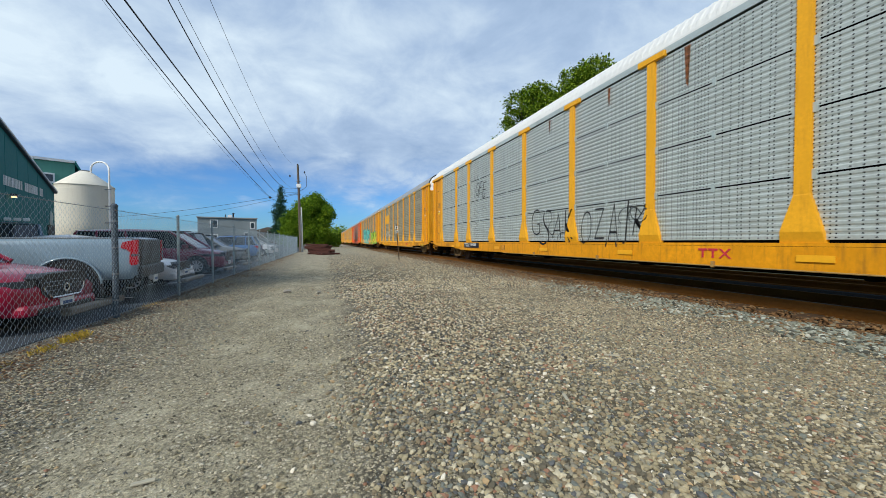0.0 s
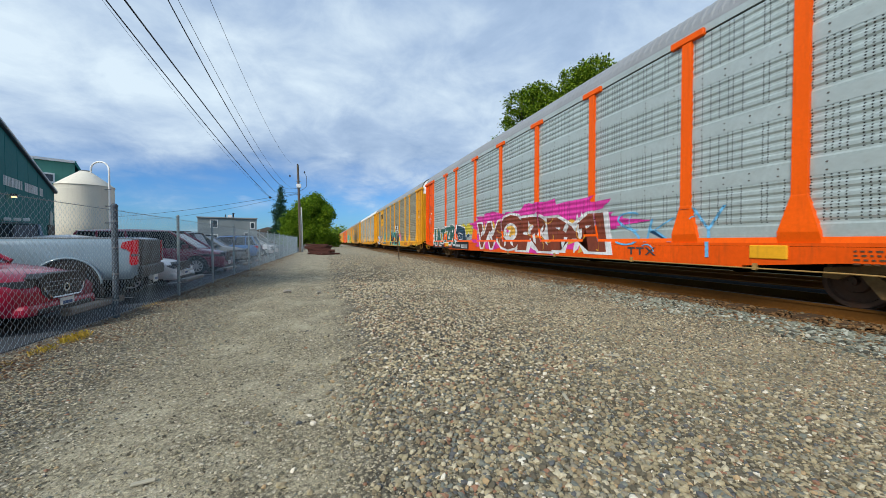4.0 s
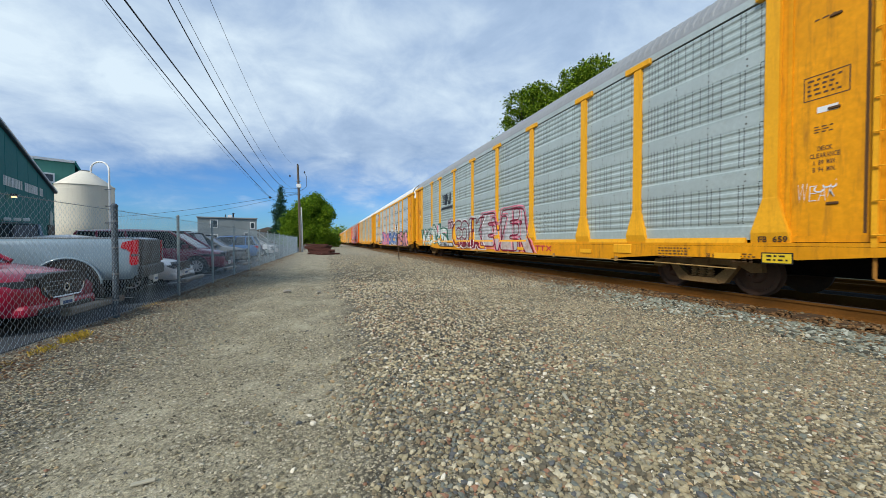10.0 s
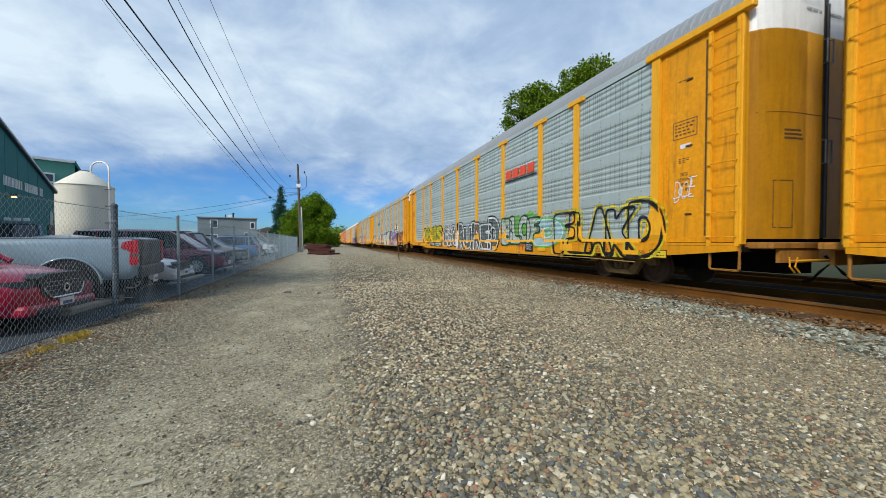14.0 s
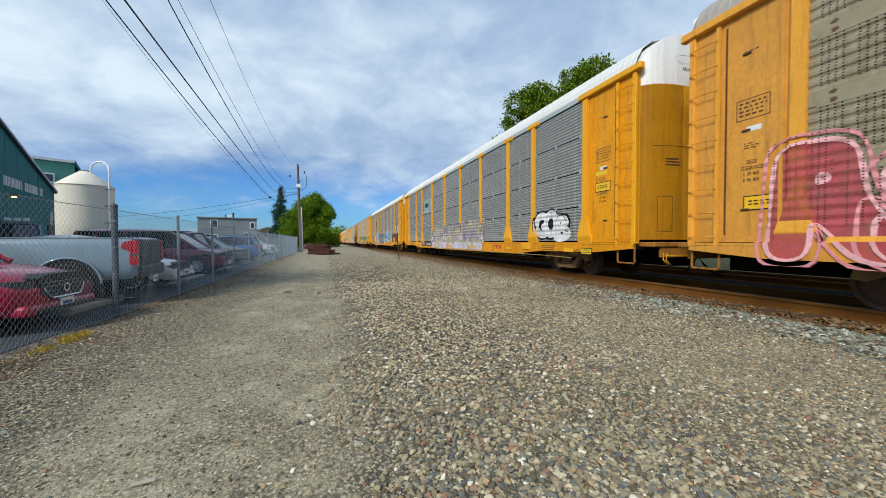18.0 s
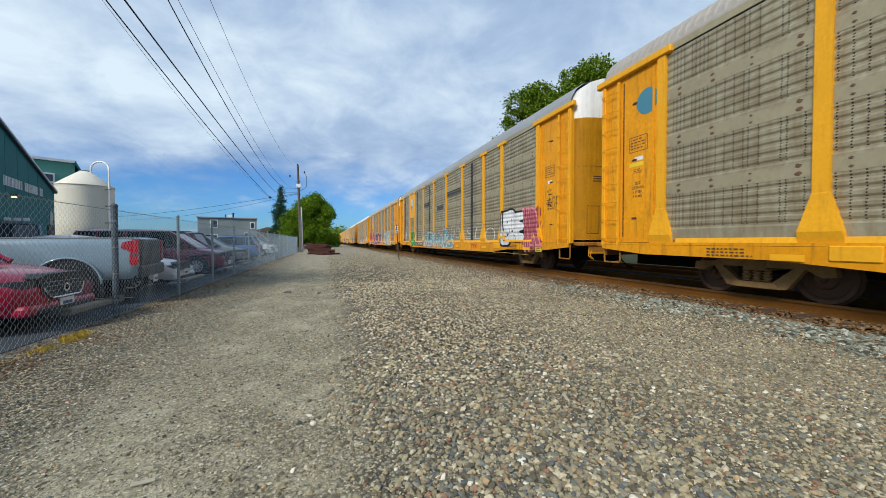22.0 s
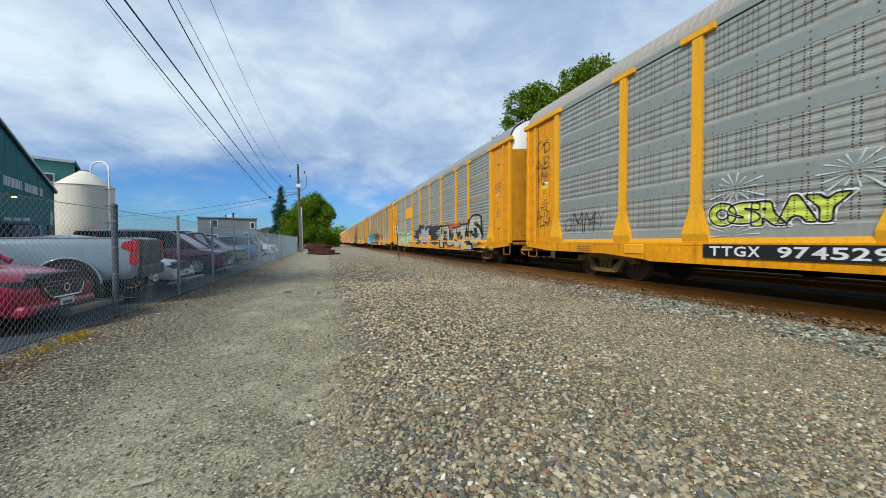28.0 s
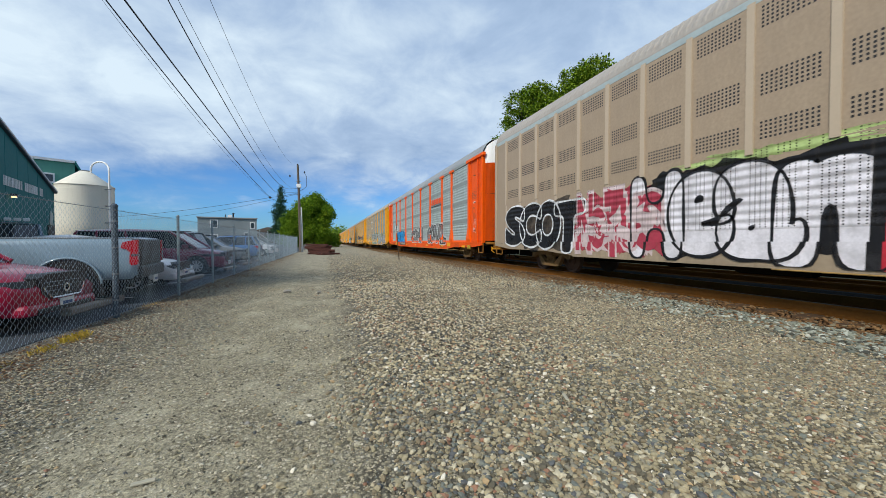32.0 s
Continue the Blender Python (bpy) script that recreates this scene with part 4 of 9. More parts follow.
def letters(bm, text, y_left, y_right, z0, z1, off, x, rng=None, sway=0.0, lean=0.0, gap=0.0):
    """Letters stretched to fill a box on the side: they read from y_left down to y_right."""
    text = text.replace(" ", "_")
    widths = [0.7 if c in "I1.-" else 1.25 if c in "MW" else 1.0 for c in text]
    total = sum(widths)
    run = y_left
    for c, wd in zip(text, widths):
        w = (y_left - y_right) * wd / total
        if c != "_":
            co, faces = GLYPHS[c, off]
            ref = GLYPHS[c, 0.02][0]
            a, b = ref.min(0), ref.max(0)
            dz0, dz1, tilt = (rng.uniform(-sway, sway), rng.uniform(-sway, sway), rng.uniform(-sway, sway)) if rng else (0, 0, 0)
            h = z1 - z0
            if c in ".-":
                b = b * 0 + np.array([0.3, 0.7])
                a = a * 0
            u = (co[:, 0] - a[0]) / max(b[0] - a[0], 1e-3)
            if c in "1I":
                u = 0.5 + (u - 0.5) * 0.42
            v = (co[:, 1] - a[1]) / max(b[1] - a[1], 1e-3)
            yy = run - w * (gap + (1 - 2 * gap) * (u + tilt * (v - 0.5))) - lean * v * h
            zz = z0 + h * (dz0 + v * (1 + dz1 - dz0))
            vs = [bm.verts.new((x, float(p), float(q))) for p, q in zip(yy, zz)]
            for f in faces:
                try:
                    bm.faces.new([vs[i] for i in f])
                except ValueError:
                    pass
        run -= w
    return bm


def outline(bm, c, y_left, y_right, z0, z1, kind, width, x, rng, sway=0.0, lean=0.0):
    """One letter as a sprayed line along its edge, of an even width."""
    w, h = y_left - y_right, z1 - z0
    ref = GLYPHS[c, 0.02][0]
    a, b = ref.min(0), ref.max(0)
    dz0, dz1, tilt = rng.uniform(-sway, sway), rng.uniform(-sway, sway), rng.uniform(-sway, sway)
    for q in LOOPS[c, kind]:
        u, v = (q[:, 0] - a[0]) / max(b[0] - a[0], 1e-3), (q[:, 1] - a[1]) / max(b[1] - a[1], 1e-3)
        if c == "I":
            u = 0.5 + (u - 0.5) * 0.42
        p = np.stack([y_left - w * (u + tilt * (v - 0.5)) - lean * v * h, z0 + h * (dz0 + v * (1 + dz1 - dz0))], 1)
        d = np.roll(p, -1, 0) - np.roll(p, 1, 0)
        d /= np.linalg.norm(d, axis=1)[:, None] + 1e-6
        side = np.stack([-d[:, 1], d[:, 0]], 1) * (width / 2) * (1 + 0.25 * np.sin(np.arange(len(p)) * 0.7))[:, None]
        ins = [bm.verts.new((x, float(i), float(j))) for i, j in p - side]
        out = [bm.verts.new((x, float(i), float(j))) for i, j in p + side]
        n = len(p)
        for i in range(n):
            j = (i + 1) % n
            bm.faces.new((ins[i], ins[j], out[j], out[i]))
    return bm


def blob(bm, y0, y1, z0, z1, x, rng, rough=0.12, n=110):
    """A cloud-edged patch of paint."""
    cy, cz, ry, rz = (y0 + y1) / 2, (z0 + z1) / 2, abs(y1 - y0) / 2, (z1 - z0) / 2
    k1, k2 = rng.uniform(0, 6), rng.uniform(0, 6)
    vs = []
    for i in range(n):
        a = 2 * math.pi * i / n
        ca, sa = math.cos(a), math.sin(a)
        q = (abs(ca) ** 5 + abs(sa) ** 5) ** -0.2
        wave = 1 + rough * (math.sin(5 * a + k1) * 0.5 + math.sin(9 * a + k2) * 0.5) + rough * (0.35 * math.sin(21 * a + k2) + 0.3 * math.sin(37 * a + k1)) - rough * 0.6
        vs.append(bm.verts.new((x, cy + ry * ca * q * wave, cz + rz * sa * q * wave)))
    c = bm.verts.new((x, cy, cz))
    for i in range(n):
        bm.faces.new((vs[i], vs[(i + 1) % n], c))
    return bm


def stroke(bm, pts, w, x):
    """A sprayed line of even width through points of the side, in (y, z)."""
    p = np.array(pts, float)
    d = np.gradient(p, axis=0)
    d /= np.linalg.norm(d, axis=1)[:, None] + 1e-6
    side = np.stack([-d[:, 1], d[:, 0]], 1) * w / 2
    a = [bm.verts.new((x, float(i), float(j))) for i, j in p - side]
    b = [bm.verts.new((x, float(i), float(j))) for i, j in p + side]
    for i in range(len(p) - 1):
        bm.faces.new((a[i], a[i + 1], b[i + 1], b[i]))
    return bm


def scribble(car, y0, y1, z0, z1, col, seed, n=14, w=0.03, thin=False):
    """Hasty up-and-down strokes with loops, as of a fast hand."""
    rng = random.Random(seed)
    bm = bmesh.new()
    for i in range(n):
        y = y0 + (y1 - y0) * (i + rng.uniform(0.0, 0.9)) / n
        h, lean, q = rng.uniform(0.45, 1.0) * (z1 - z0), rng.uniform(-0.35, 0.35), rng.uniform(0.03, 0.14)
        base = z0 + rng.uniform(0, 0.3) * (z1 - z0)
        pts = [(y + lean * t * h * 0.4 + q * math.sin(5.5 * t), base + h * math.sin(math.pi * t * rng.choice((0.5, 0.92)))) for t in [k / 9 for k in range(10)]]
        stroke(bm, pts, w * rng.uniform(0.7, 1.3), SIDE_X - 0.009 - i * 0.0002)
    return part("scribble", depth_cut(bm), spray_paint(col, thin), car, "hasty sprayed scribble")


def swirl(bm, y0, y1, z0, z1, x, rng, n=3, w=0.035):
    """Loose spray strokes: bent bands across a patch."""
    for _ in range(n):
        a, b = rng.uniform(y1, y0), rng.uniform(z0, z1)
        ph, turn = rng.uniform(0, 6.3), rng.choice((-1, 1)) * rng.uniform(2.0, 4.5)
        r = (z1 - z0) * rng.uniform(0.15, 0.38)
        pts = [(a + r * 1.2 * math.cos(ph + turn * t / 9) * (0.5 + t / 12), b + r * math.sin(ph + turn * t / 9) * (0.5 + t / 12)) for t in range(10)]
        prev = None
        for (p, q), (p2, q2) in zip(pts, pts[1:]):
            d = Vector((p2 - p, q2 - q)).normalized() if (p2 - p) or (q2 - q) else Vector((1, 0))
            nx, nz = -d.y * w / 2, d.x * w / 2
            cur = [bm.verts.new((x, min(max(p + nx, y1), y0), min(max(q + nz, z0), z1))), bm.verts.new((x, min(max(p - nx, y1), y0), min(max(q - nz, z0), z1)))]
            if prev:
                bm.faces.new((prev[0], prev[1], cur[1], cur[0]))
            prev = cur
    return bm


SIDE_X = -HALF_W - 0.006


def lobes(bm, yl, yr, z0, z1, k, x, rng):
    """A fat rounded letter shape: a soft box with bulges."""
    n = 30
    cy, cz, ry, rz = (yl + yr) / 2, (z0 + z1) / 2, (yl - yr) / 2 * k, (z1 - z0) / 2
    rz = rz - (yl - yr) / 2 * (1 - k)
    p1, p2, a1, a2 = rng.uniform(0, 6), rng.uniform(0, 6), rng.uniform(0.03, 0.11), rng.uniform(0.02, 0.07)
    lean = rng.uniform(-0.16, 0.16)
    vs = []
    for i in range(n):
        a = 2 * math.pi * i / n
        q = (abs(math.cos(a)) ** 3 + abs(math.sin(a)) ** 3) ** (-1 / 3)
        w = 1 + a1 * math.sin(2 * a + p1) + a2 * math.sin(3 * a + p2)
        z = rz * math.sin(a) * q * w
        vs.append(bm.verts.new((x, cy + ry * math.cos(a) * q * w + lean * z, cz + z)))
    c = bm.verts.new((x, cy, cz))
    for i in range(n):
        bm.faces.new((vs[i], vs[(i + 1) % n], c))
    return bm


def shards(bm, yl, yr, z0, z1, x, rng, n=7):
    """Pointed arms and arrows of a tangled piece."""
    cy, cz, h = (yl + yr) / 2, (z0 + z1) / 2, z1 - z0
    for j in range(n):
        x -= rng.uniform(0.0001, 0.0003)
        a = rng.uniform(0, 2 * math.pi)
        l, w = h * rng.uniform(0.35, 0.62), h * rng.uniform(0.06, 0.13)
        oy, oz = cy + rng.uniform(-0.3, 0.3) * (yl - yr), cz + rng.uniform(-0.2, 0.2) * h
        dy, dz = math.cos(a), math.sin(a)
        bend = rng.uniform(-0.5, 0.5)
        pts = [(oy - dz * w, oz + dy * w), (oy + dy * l * 0.6 - dz * w * 1.3, oz + dz * l * 0.6 + dy * w * 1.3), (oy + dy * l - dz * bend * w * 2, oz + dz * l + dy * bend * w * 2),
               (oy + dy * l * 0.55 + dz * w * 0.6, oz + dz * l * 0.55 - dy * w * 0.6), (oy + dz * w, oz - dy * w)]
        bm.faces.new([bm.verts.new((x, p, min(max(q, z0 - 0.03), z1 + 0.12 * h))) for p, q in pts])
    return bm


def low_edge(bm):
    for v in bm.verts:
        v.co.z = max(v.co.z, 0.635)
    return bm


def graffiti(car, text, y0, y1, z0, z1, fill, line, cloud=None, accent=None, seed=1, sway=0.10, lean=0.0, bg=0.16, style="letter", rough=0.14):
    """A sprayed piece: a cloud behind, each letter with its outline and fill, and streaks of accent."""
    rng = random.Random(seed)
    z0 = max(z0, 0.72)
    if cloud:
        part("paint_cloud", depth_cut(low_edge(blob(bmesh.new(), y0 + bg, y1 - bg, z0 - bg * 0.5, z1 + bg, SIDE_X - 0.001 - rng.uniform(0, 0.001), rng, rough))), spray_paint(cloud, True), car, "patch of sprayed colour")
    widths = [0.7 if c == "I" else 1.2 if c in "MW" else 1.0 for c in text]
    run, total, turn = y0, sum(widths), 0
    for c, wd in zip(text, widths):
        w = (y0 - y1) * wd / total
        ls, s1, s2 = rng.randrange(10 ** 6), rng.uniform(-sway, sway), rng.uniform(-sway, sway)
        h = z1 - z0
        lo, hi = z0 + h * s1 * 0.5, z1 + h * s2
        yl, yr = run + w * 0.04, run - w * 1.04
        turn += 1
        lift = 0.0013 * (turn % 3)
        if style in ("line", "square", "puff", "block"):
            kind = "puffy" if style in ("line", "puff") else "round"
            yl, yr = yl + w * 0.05, yr - w * 0.05
            g = car
            if fill:
                g = part("painted_letter", depth_cut(low_edge(letters(bmesh.new(), c, yl, yr, lo, hi, kind, SIDE_X - 0.006 - lift, random.Random(ls), 0.08, lean))), spray_paint(fill, style in ("line", "square")), car, "thinly sprayed letter" if style in ("line", "square") else "solidly sprayed letter")
            if accent:
                part("outer_line", depth_cut(low_edge(outline(bmesh.new(), c, yl, yr, lo, hi, kind + "_rim", 0.05 * min(1.0, h / 0.95), SIDE_X - 0.0105 - lift, random.Random(ls), 0.08, lean))), spray_paint(accent), g)
            part("outline", depth_cut(low_edge(outline(bmesh.new(), c, yl, yr, lo, hi, kind, 0.06 * min(1.0, h / 0.95), SIDE_X - 0.0150 - lift, random.Random(ls), 0.08, lean))), spray_paint(line), g, "sprayed outline of a letter")
        elif style == "bubble":
            fat = random.Random(ls)
            yl, yr = yl + w * 0.10, yr - w * 0.10
            back = lobes(bmesh.new(), yl, yr, lo - 0.02, hi + 0.02, 1.0, SIDE_X - 0.004 - lift, fat)
            letters(back, c, yl, yr, lo, hi, "puffy_rim", SIDE_X - 0.0045 - lift, random.Random(ls), 0.08)
            g = part("painted_letter", depth_cut(low_edge(back)), spray_paint(line), car, "bubble letter with a thick outline")
            part("fill", depth_cut(low_edge(letters(bmesh.new(), c, yl, yr, lo, hi, "puffy", SIDE_X - 0.010 - lift, random.Random(ls), 0.08))), spray_paint(fill), g)
            m, q = (lo + hi) / 2, (hi - lo)
            shine = swirl(bmesh.new(), run - w * 0.15, run - w * 0.55, m, hi - q * 0.08, SIDE_X - 0.0145 - lift, random.Random(ls), 1, 0.03)
            part("highlight", depth_cut(shine), spray_paint(scaled(fill, 1.5)), g)
        else:
            if style == "wild":
                part("painted_arm", depth_cut(low_edge(shards(bmesh.new(), yl + w * 0.1, yr - w * 0.1, lo, hi, SIDE_X - 0.003, random.Random(ls), 9))), spray_paint(line), car)
                part("painted_arm", depth_cut(low_edge(shards(bmesh.new(), yl, yr, lo, hi, SIDE_X - 0.0055, random.Random(ls + 1), 7))), spray_paint(accent or fill), car)
            rng.uniform(-sway, sway)
            g = part("painted_letter", depth_cut(low_edge(letters(bmesh.new(), c, yl, yr, lo, hi, 0.10, SIDE_X - 0.0065 - lift, random.Random(ls), sway, lean))), spray_paint(line), car, "spray-painted letter")
            part("fill", depth_cut(low_edge(letters(bmesh.new(), c, yl, yr, lo, hi, 0.045, SIDE_X - 0.011 - lift, random.Random(ls), sway, lean))), spray_paint(fill), g)
            if style == "wild":
                part("inner_line", depth_cut(low_edge(shards(bmesh.new(), yl, yr, lo + 0.1 * h, hi - 0.1 * h, SIDE_X - 0.0145, random.Random(ls + 2), 4))), spray_paint(line), g)
        run -= w
    if accent and style in ("letter", "wild", "bubble"):
        for _ in range(max(3, int(1.3 * abs(y0 - y1)))):
            part("spray_stroke", depth_cut(low_edge(swirl(bmesh.new(), y0, y1, z0 + 0.05, z1 - 0.05, SIDE_X - 0.016 - rng.uniform(0, 0.002), rng, 1, 0.03))), spray_paint(accent), car)


def tag(car, text, y0, y1, z0, z1, col, seed=1, depth=0.0, sway=0.2):
    """A thin hand-sprayed tag."""
    rng = random.Random(seed)
    bm = letters(bmesh.new(), text, y0, y1, z0, z1, -0.028, SIDE_X - 0.009 - depth, rng, sway, 0.12, 0.02)
    swirl(bm, y0, y1, z0, z1, SIDE_X - 0.010 - depth, rng, 3, 0.022)
    return part("tag", bm if depth else depth_cut(bm), flat_paint(col) if depth else spray_paint(col), car, "hand-sprayed tag")


def stencil(car, text, y0, y1, z0, z1, col=(0.75, 0.75, 0.72), name="lettering", depth=0.062, off=0.02):
    return part(name, letters(bmesh.new(), text, y0, y1, z0, z1, off, SIDE_X - 0.006 - depth, gap=0.06), flat_paint(col), car)


def plate(car, y0, y1, z0, z1, col, name="plate", depth=0.062, thick=0.003):
    return part(name, box(bmesh.new(), SIDE_X - depth - thick, SIDE_X - depth + 0.002, y1, y0, z0, z1), flat_paint(col), car)


def bars(car, y0, y1, z0, z1, rows, col=(0.02, 0.02, 0.02), seed=0, depth=0.062, name="lettering"):
    """Lines of small writing that cannot be read, as short bars."""
    rng = random.Random(seed)
    bm = bmesh.new()
    h = (z1 - z0) / rows
    for r in range(rows):
        y = y0
        end = y1 + (y0 - y1) * rng.uniform(0, 0.3)
        while y > end:
            w = rng.uniform(0.03, 0.08)
            box(bm, SIDE_X - depth - 0.004, SIDE_X - depth, max(y - w, y1), y, z1 - (r + 0.62) * h, z1 - (r + 0.2) * h)
            y -= w + 0.035
    return tagged(part(name, bm, flat_paint(col), car), kind="stuff")


def make_car(k, frame, panel, roof, style="lap", body="grey", roof_end=WHITE, strip=None, label=""):
    """An enclosed two-deck car carrier on a long flat car. Its origin lies on the rail heads at its middle."""
    car = thing("autorack", label, "rail car", "cars of the train", (TRACK_X, 0, RAIL_Z))
    strip = strip or STRIP
    # an added near-black box stands for the unlit inside behind the perforated sheets
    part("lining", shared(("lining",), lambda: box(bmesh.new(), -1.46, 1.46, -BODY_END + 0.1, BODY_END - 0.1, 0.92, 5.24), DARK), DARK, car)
    if body != "beige":
        for y_hi, y_lo in BAYS:
            w = round(y_hi - y_lo, 3)
            # the sheets of the two end bays reach under the end posts
            foot = y_lo - 0.02 if y_lo == -PANEL_END else y_lo + 0.1
            wide = round(w - 0.2 + (0.12 if PANEL_END in (y_hi, -y_lo) else 0), 3)
            for r in range(4):
                z = DECK + 0.03 + r * ROW_H
                part("panel", shared(("panel", wide, style), lambda: panel_bm(wide, style), panel), panel, car, at=(-HALF_W, foot, z))
            if style == "lap":
                for r in range(1, 4):
                    z = DECK + 0.03 + r * ROW_H
                    lap = part("lap_strip", bolted(w, strip), strip, car, at=(-HALF_W, y_lo + 0.11, z))
                    if strip is STRIP_TAN and k >= 0:
                        tagged(part("rust_stain", shared(("rust_stain", w), lambda: rust_bloom_bm(w - 0.22), BLOOM), BLOOM, lap), "rust stains round the bolts", kind="stuff")
            else:
                for r in range(1, 4):
                    part("clip", shared(("clip", w), lambda: clip_bm(w - 0.2), STRIP), STRIP, car, at=(-HALF_W, y_lo + 0.1, DECK + 0.02 + r * ROW_H))
        for y_hi, y_lo in BAYS:
            if style == "lap":
                w = round(y_hi - y_lo, 3)
                part("deck_ledge", shared(("deck_ledge", w), lambda: prism(bmesh.new(), [(-0.062, -0.03), (0.02, -0.03), (0.02, 0.075), (-0.03, 0.07)], "y", 0.28, w - 0.28), frame), frame, car, at=(-HALF_W, y_lo, DECK))
        for y in POSTS:
            p = part("post", shared(("post",), lambda: post_bm(), frame), frame, car, at=(-HALF_W, y, 0))
            if style != "bright":
                part("top_plate", shared(("top_plate",), lambda: soft_box(-0.075, 0.02, -0.36, 0.36, TOP - 0.04, TOP + 0.10, 0.012), frame), frame, p)
        for s in (-1, 1):
            part("end_post", shared(("end_post",), lambda: post_bm(), frame), frame, car, at=(-HALF_W, s * (PANEL_END + 0.10), 0))
            part("end_panel", shared(("end_panel",), end_panel_bm, SILLS[frame.name]), SILLS[frame.name], car, at=pose(-HALF_W, s * PANEL_END, 0) if s > 0 else Matrix.Translation((-HALF_W, s * PANEL_END, 0)) @ Matrix.Diagonal((1, -1, 1, 1)))
            part("corner_post", shared(("corner_post",), lambda: soft_box(-0.05, 0.10, -0.06, 0.06, 0.98, TOP, 0.01), frame), frame, car, at=(-HALF_W, s * (BODY_END - 0.06), 0))
            part("eave_bar", shared(("eave_bar",), lambda: soft_box(-0.10, 0.05, -1.12, 1.12, TOP - 0.02, TOP + 0.14, 0.02), frame), frame, car, at=(-HALF_W, s * (BODY_END - 0.95), 0))
            lad = part("ladder", shared(("ladder",), ladder_bm, frame), frame, car, at=(-HALF_W - 0.02, s * (BODY_END - 0.32) - 0.26, 0))
            for i in range(9):
                part("rung", shared(("rung",), rung_bm, frame), frame, lad, at=(0, 0, 1.12 + i * 0.46))
    # far side: plain sheeting
    part("far_side", shared(("far_side",), lambda: far_side_bm(), panel), panel, car)
    part("roof", shared(("roof",), roof_bm, roof, False), roof, car)
    part("eave", shared(("eave",), lambda: box(bmesh.new(), -1.56, -1.44, -BODY_END + 0.02, BODY_END - 0.02, TOP + 0.012, TOP + 0.15), frame if style == "bright" else strip), frame if style == "bright" else strip, car)
    for s in (-1, 1):
        m = Matrix.Translation((0, s * (BODY_END - 0.02), 0)) @ Matrix.Diagonal((1, s, 1, 1))
        part("end_cap", shared(("end_cap",), end_cap_bm, roof_end), roof_end, car, at=m)
        for hand in (-1, 1):
            d = part("end_door", shared(("end_door", hand), lambda: end_door_bm(1.08, 4.76, hand), frame), frame, car, at=m, smooth=False)
            side = -hand
            part("hatch_seam", shared(("hatch_seam", hand), lambda: hatch_bm(side), SEAM), SEAM, d, "pressed outline of a hatch")
            part("door_seam", shared(("door_seam", hand), lambda: door_patch(bmesh.new(), *sorted((side * 1.40, side * 0.08)), 3.30, 3.312, 0.001, 0.004, 8), SEAM), SEAM, d)
            line = shared(("door_line", hand), lambda: door_lines(side), SEAM)
            tagged(part("door_lettering", line, SEAM, d), kind="stuff")
        part("lock_rod", shared(("lock_rod",), lambda: tube(box(bmesh.new(), -0.045, 0.045, 0.30, 0.36, 1.1, 5.95), (0, 0.38, 1.1), (0, 0.38, 5.3), 0.028), BLACK), BLACK, car, at=m)
        for z in (2.45, 4.25):
            part("rod_bracket", shared(("rod_bracket", z), lambda: path_tube(path_tube(bmesh.new(), [(-0.07, 0.35, z), (-0.08, 0.42, z), (-0.08, 0.42, z + 0.42), (-0.07, 0.35, z + 0.42)], 0.014), [(0.07, 0.35, z), (0.08, 0.42, z), (0.08, 0.42, z + 0.42), (0.07, 0.35, z + 0.42)], 0.014), GALV), GALV, car, at=m)
        if s < 0:
            for sx in (0.53, -0.12):
                bm = letters(bmesh.new(), "EXCESS HEIGHT CAR", sx, sx - 0.41, 5.12, 5.19, 0.02, 0.0, gap=0.05)
                part("lettering", shared(("excess", sx), lambda: turned(bm), BLACK), BLACK, car, at=(0, -BODY_END - 0.325, 0))
        part("grab_iron", shared(("grab_iron",), lambda: path_tube(bmesh.new(), [(-0.75, 0.26, 5.40), (-0.75, 0.44, 5.40), (-0.28, 0.46, 5.40), (-0.28, 0.28, 5.40)], 0.012), WHITE), WHITE, car, at=m)
        part("end_platform", shared(("end_platform",), lambda: box(soft_box(-1.4, 1.4, -0.1, 0.40, 0.90, 1.02, 0.02), -1.15, 1.15, 0.30, 0.36, 0.66, 0.90), GRIMY), GRIMY, car, at=m)
        part("coupler", shared(("coupler",), coupler_bm, TRUCK), TRUCK, car, at=m)
        part("uncoupling_lever", shared(("uncoupling_lever",), lambda: tube(path_tube(bmesh.new(), [(-1.40, 0.64, 0.78), (-1.42, 0.66, 0.62), (-1.30, 0.66, 0.52)], 0.013), (-1.40, 0.64, 0.72), (-0.15, 0.66, 0.72), 0.012, 6), YELLOW), YELLOW, car, at=m)
        part("stirrup", shared(("stirrup",), stirrup_bm, GRIMY), GRIMY, car, at=(-HALF_W + 0.02, s * (BODY_END - 0.33), 0))
        part("air_hose", shared(("air_hose",), lambda: path_tube(bmesh.new(), [(-0.4, 0.6, 0.78), (-0.42, 0.85, 0.5), (-0.36, 1.0, 0.34), (-0.30, 1.15, 0.3)], 0.025), UNDER), UNDER, car, at=m)
    # flat car: side sills, deck, centre sill and gear
    for s in (-1, 1):
        part("side_sill", shared(("side_sill", s), lambda: sill_bm(s), SILLS[frame.name]), SILLS[frame.name], car, at=(0, 0, 0))
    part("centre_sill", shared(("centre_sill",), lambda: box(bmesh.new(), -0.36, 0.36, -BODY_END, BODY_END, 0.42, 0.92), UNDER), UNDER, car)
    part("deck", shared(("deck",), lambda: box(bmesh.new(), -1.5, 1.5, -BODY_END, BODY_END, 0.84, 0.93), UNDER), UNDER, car)
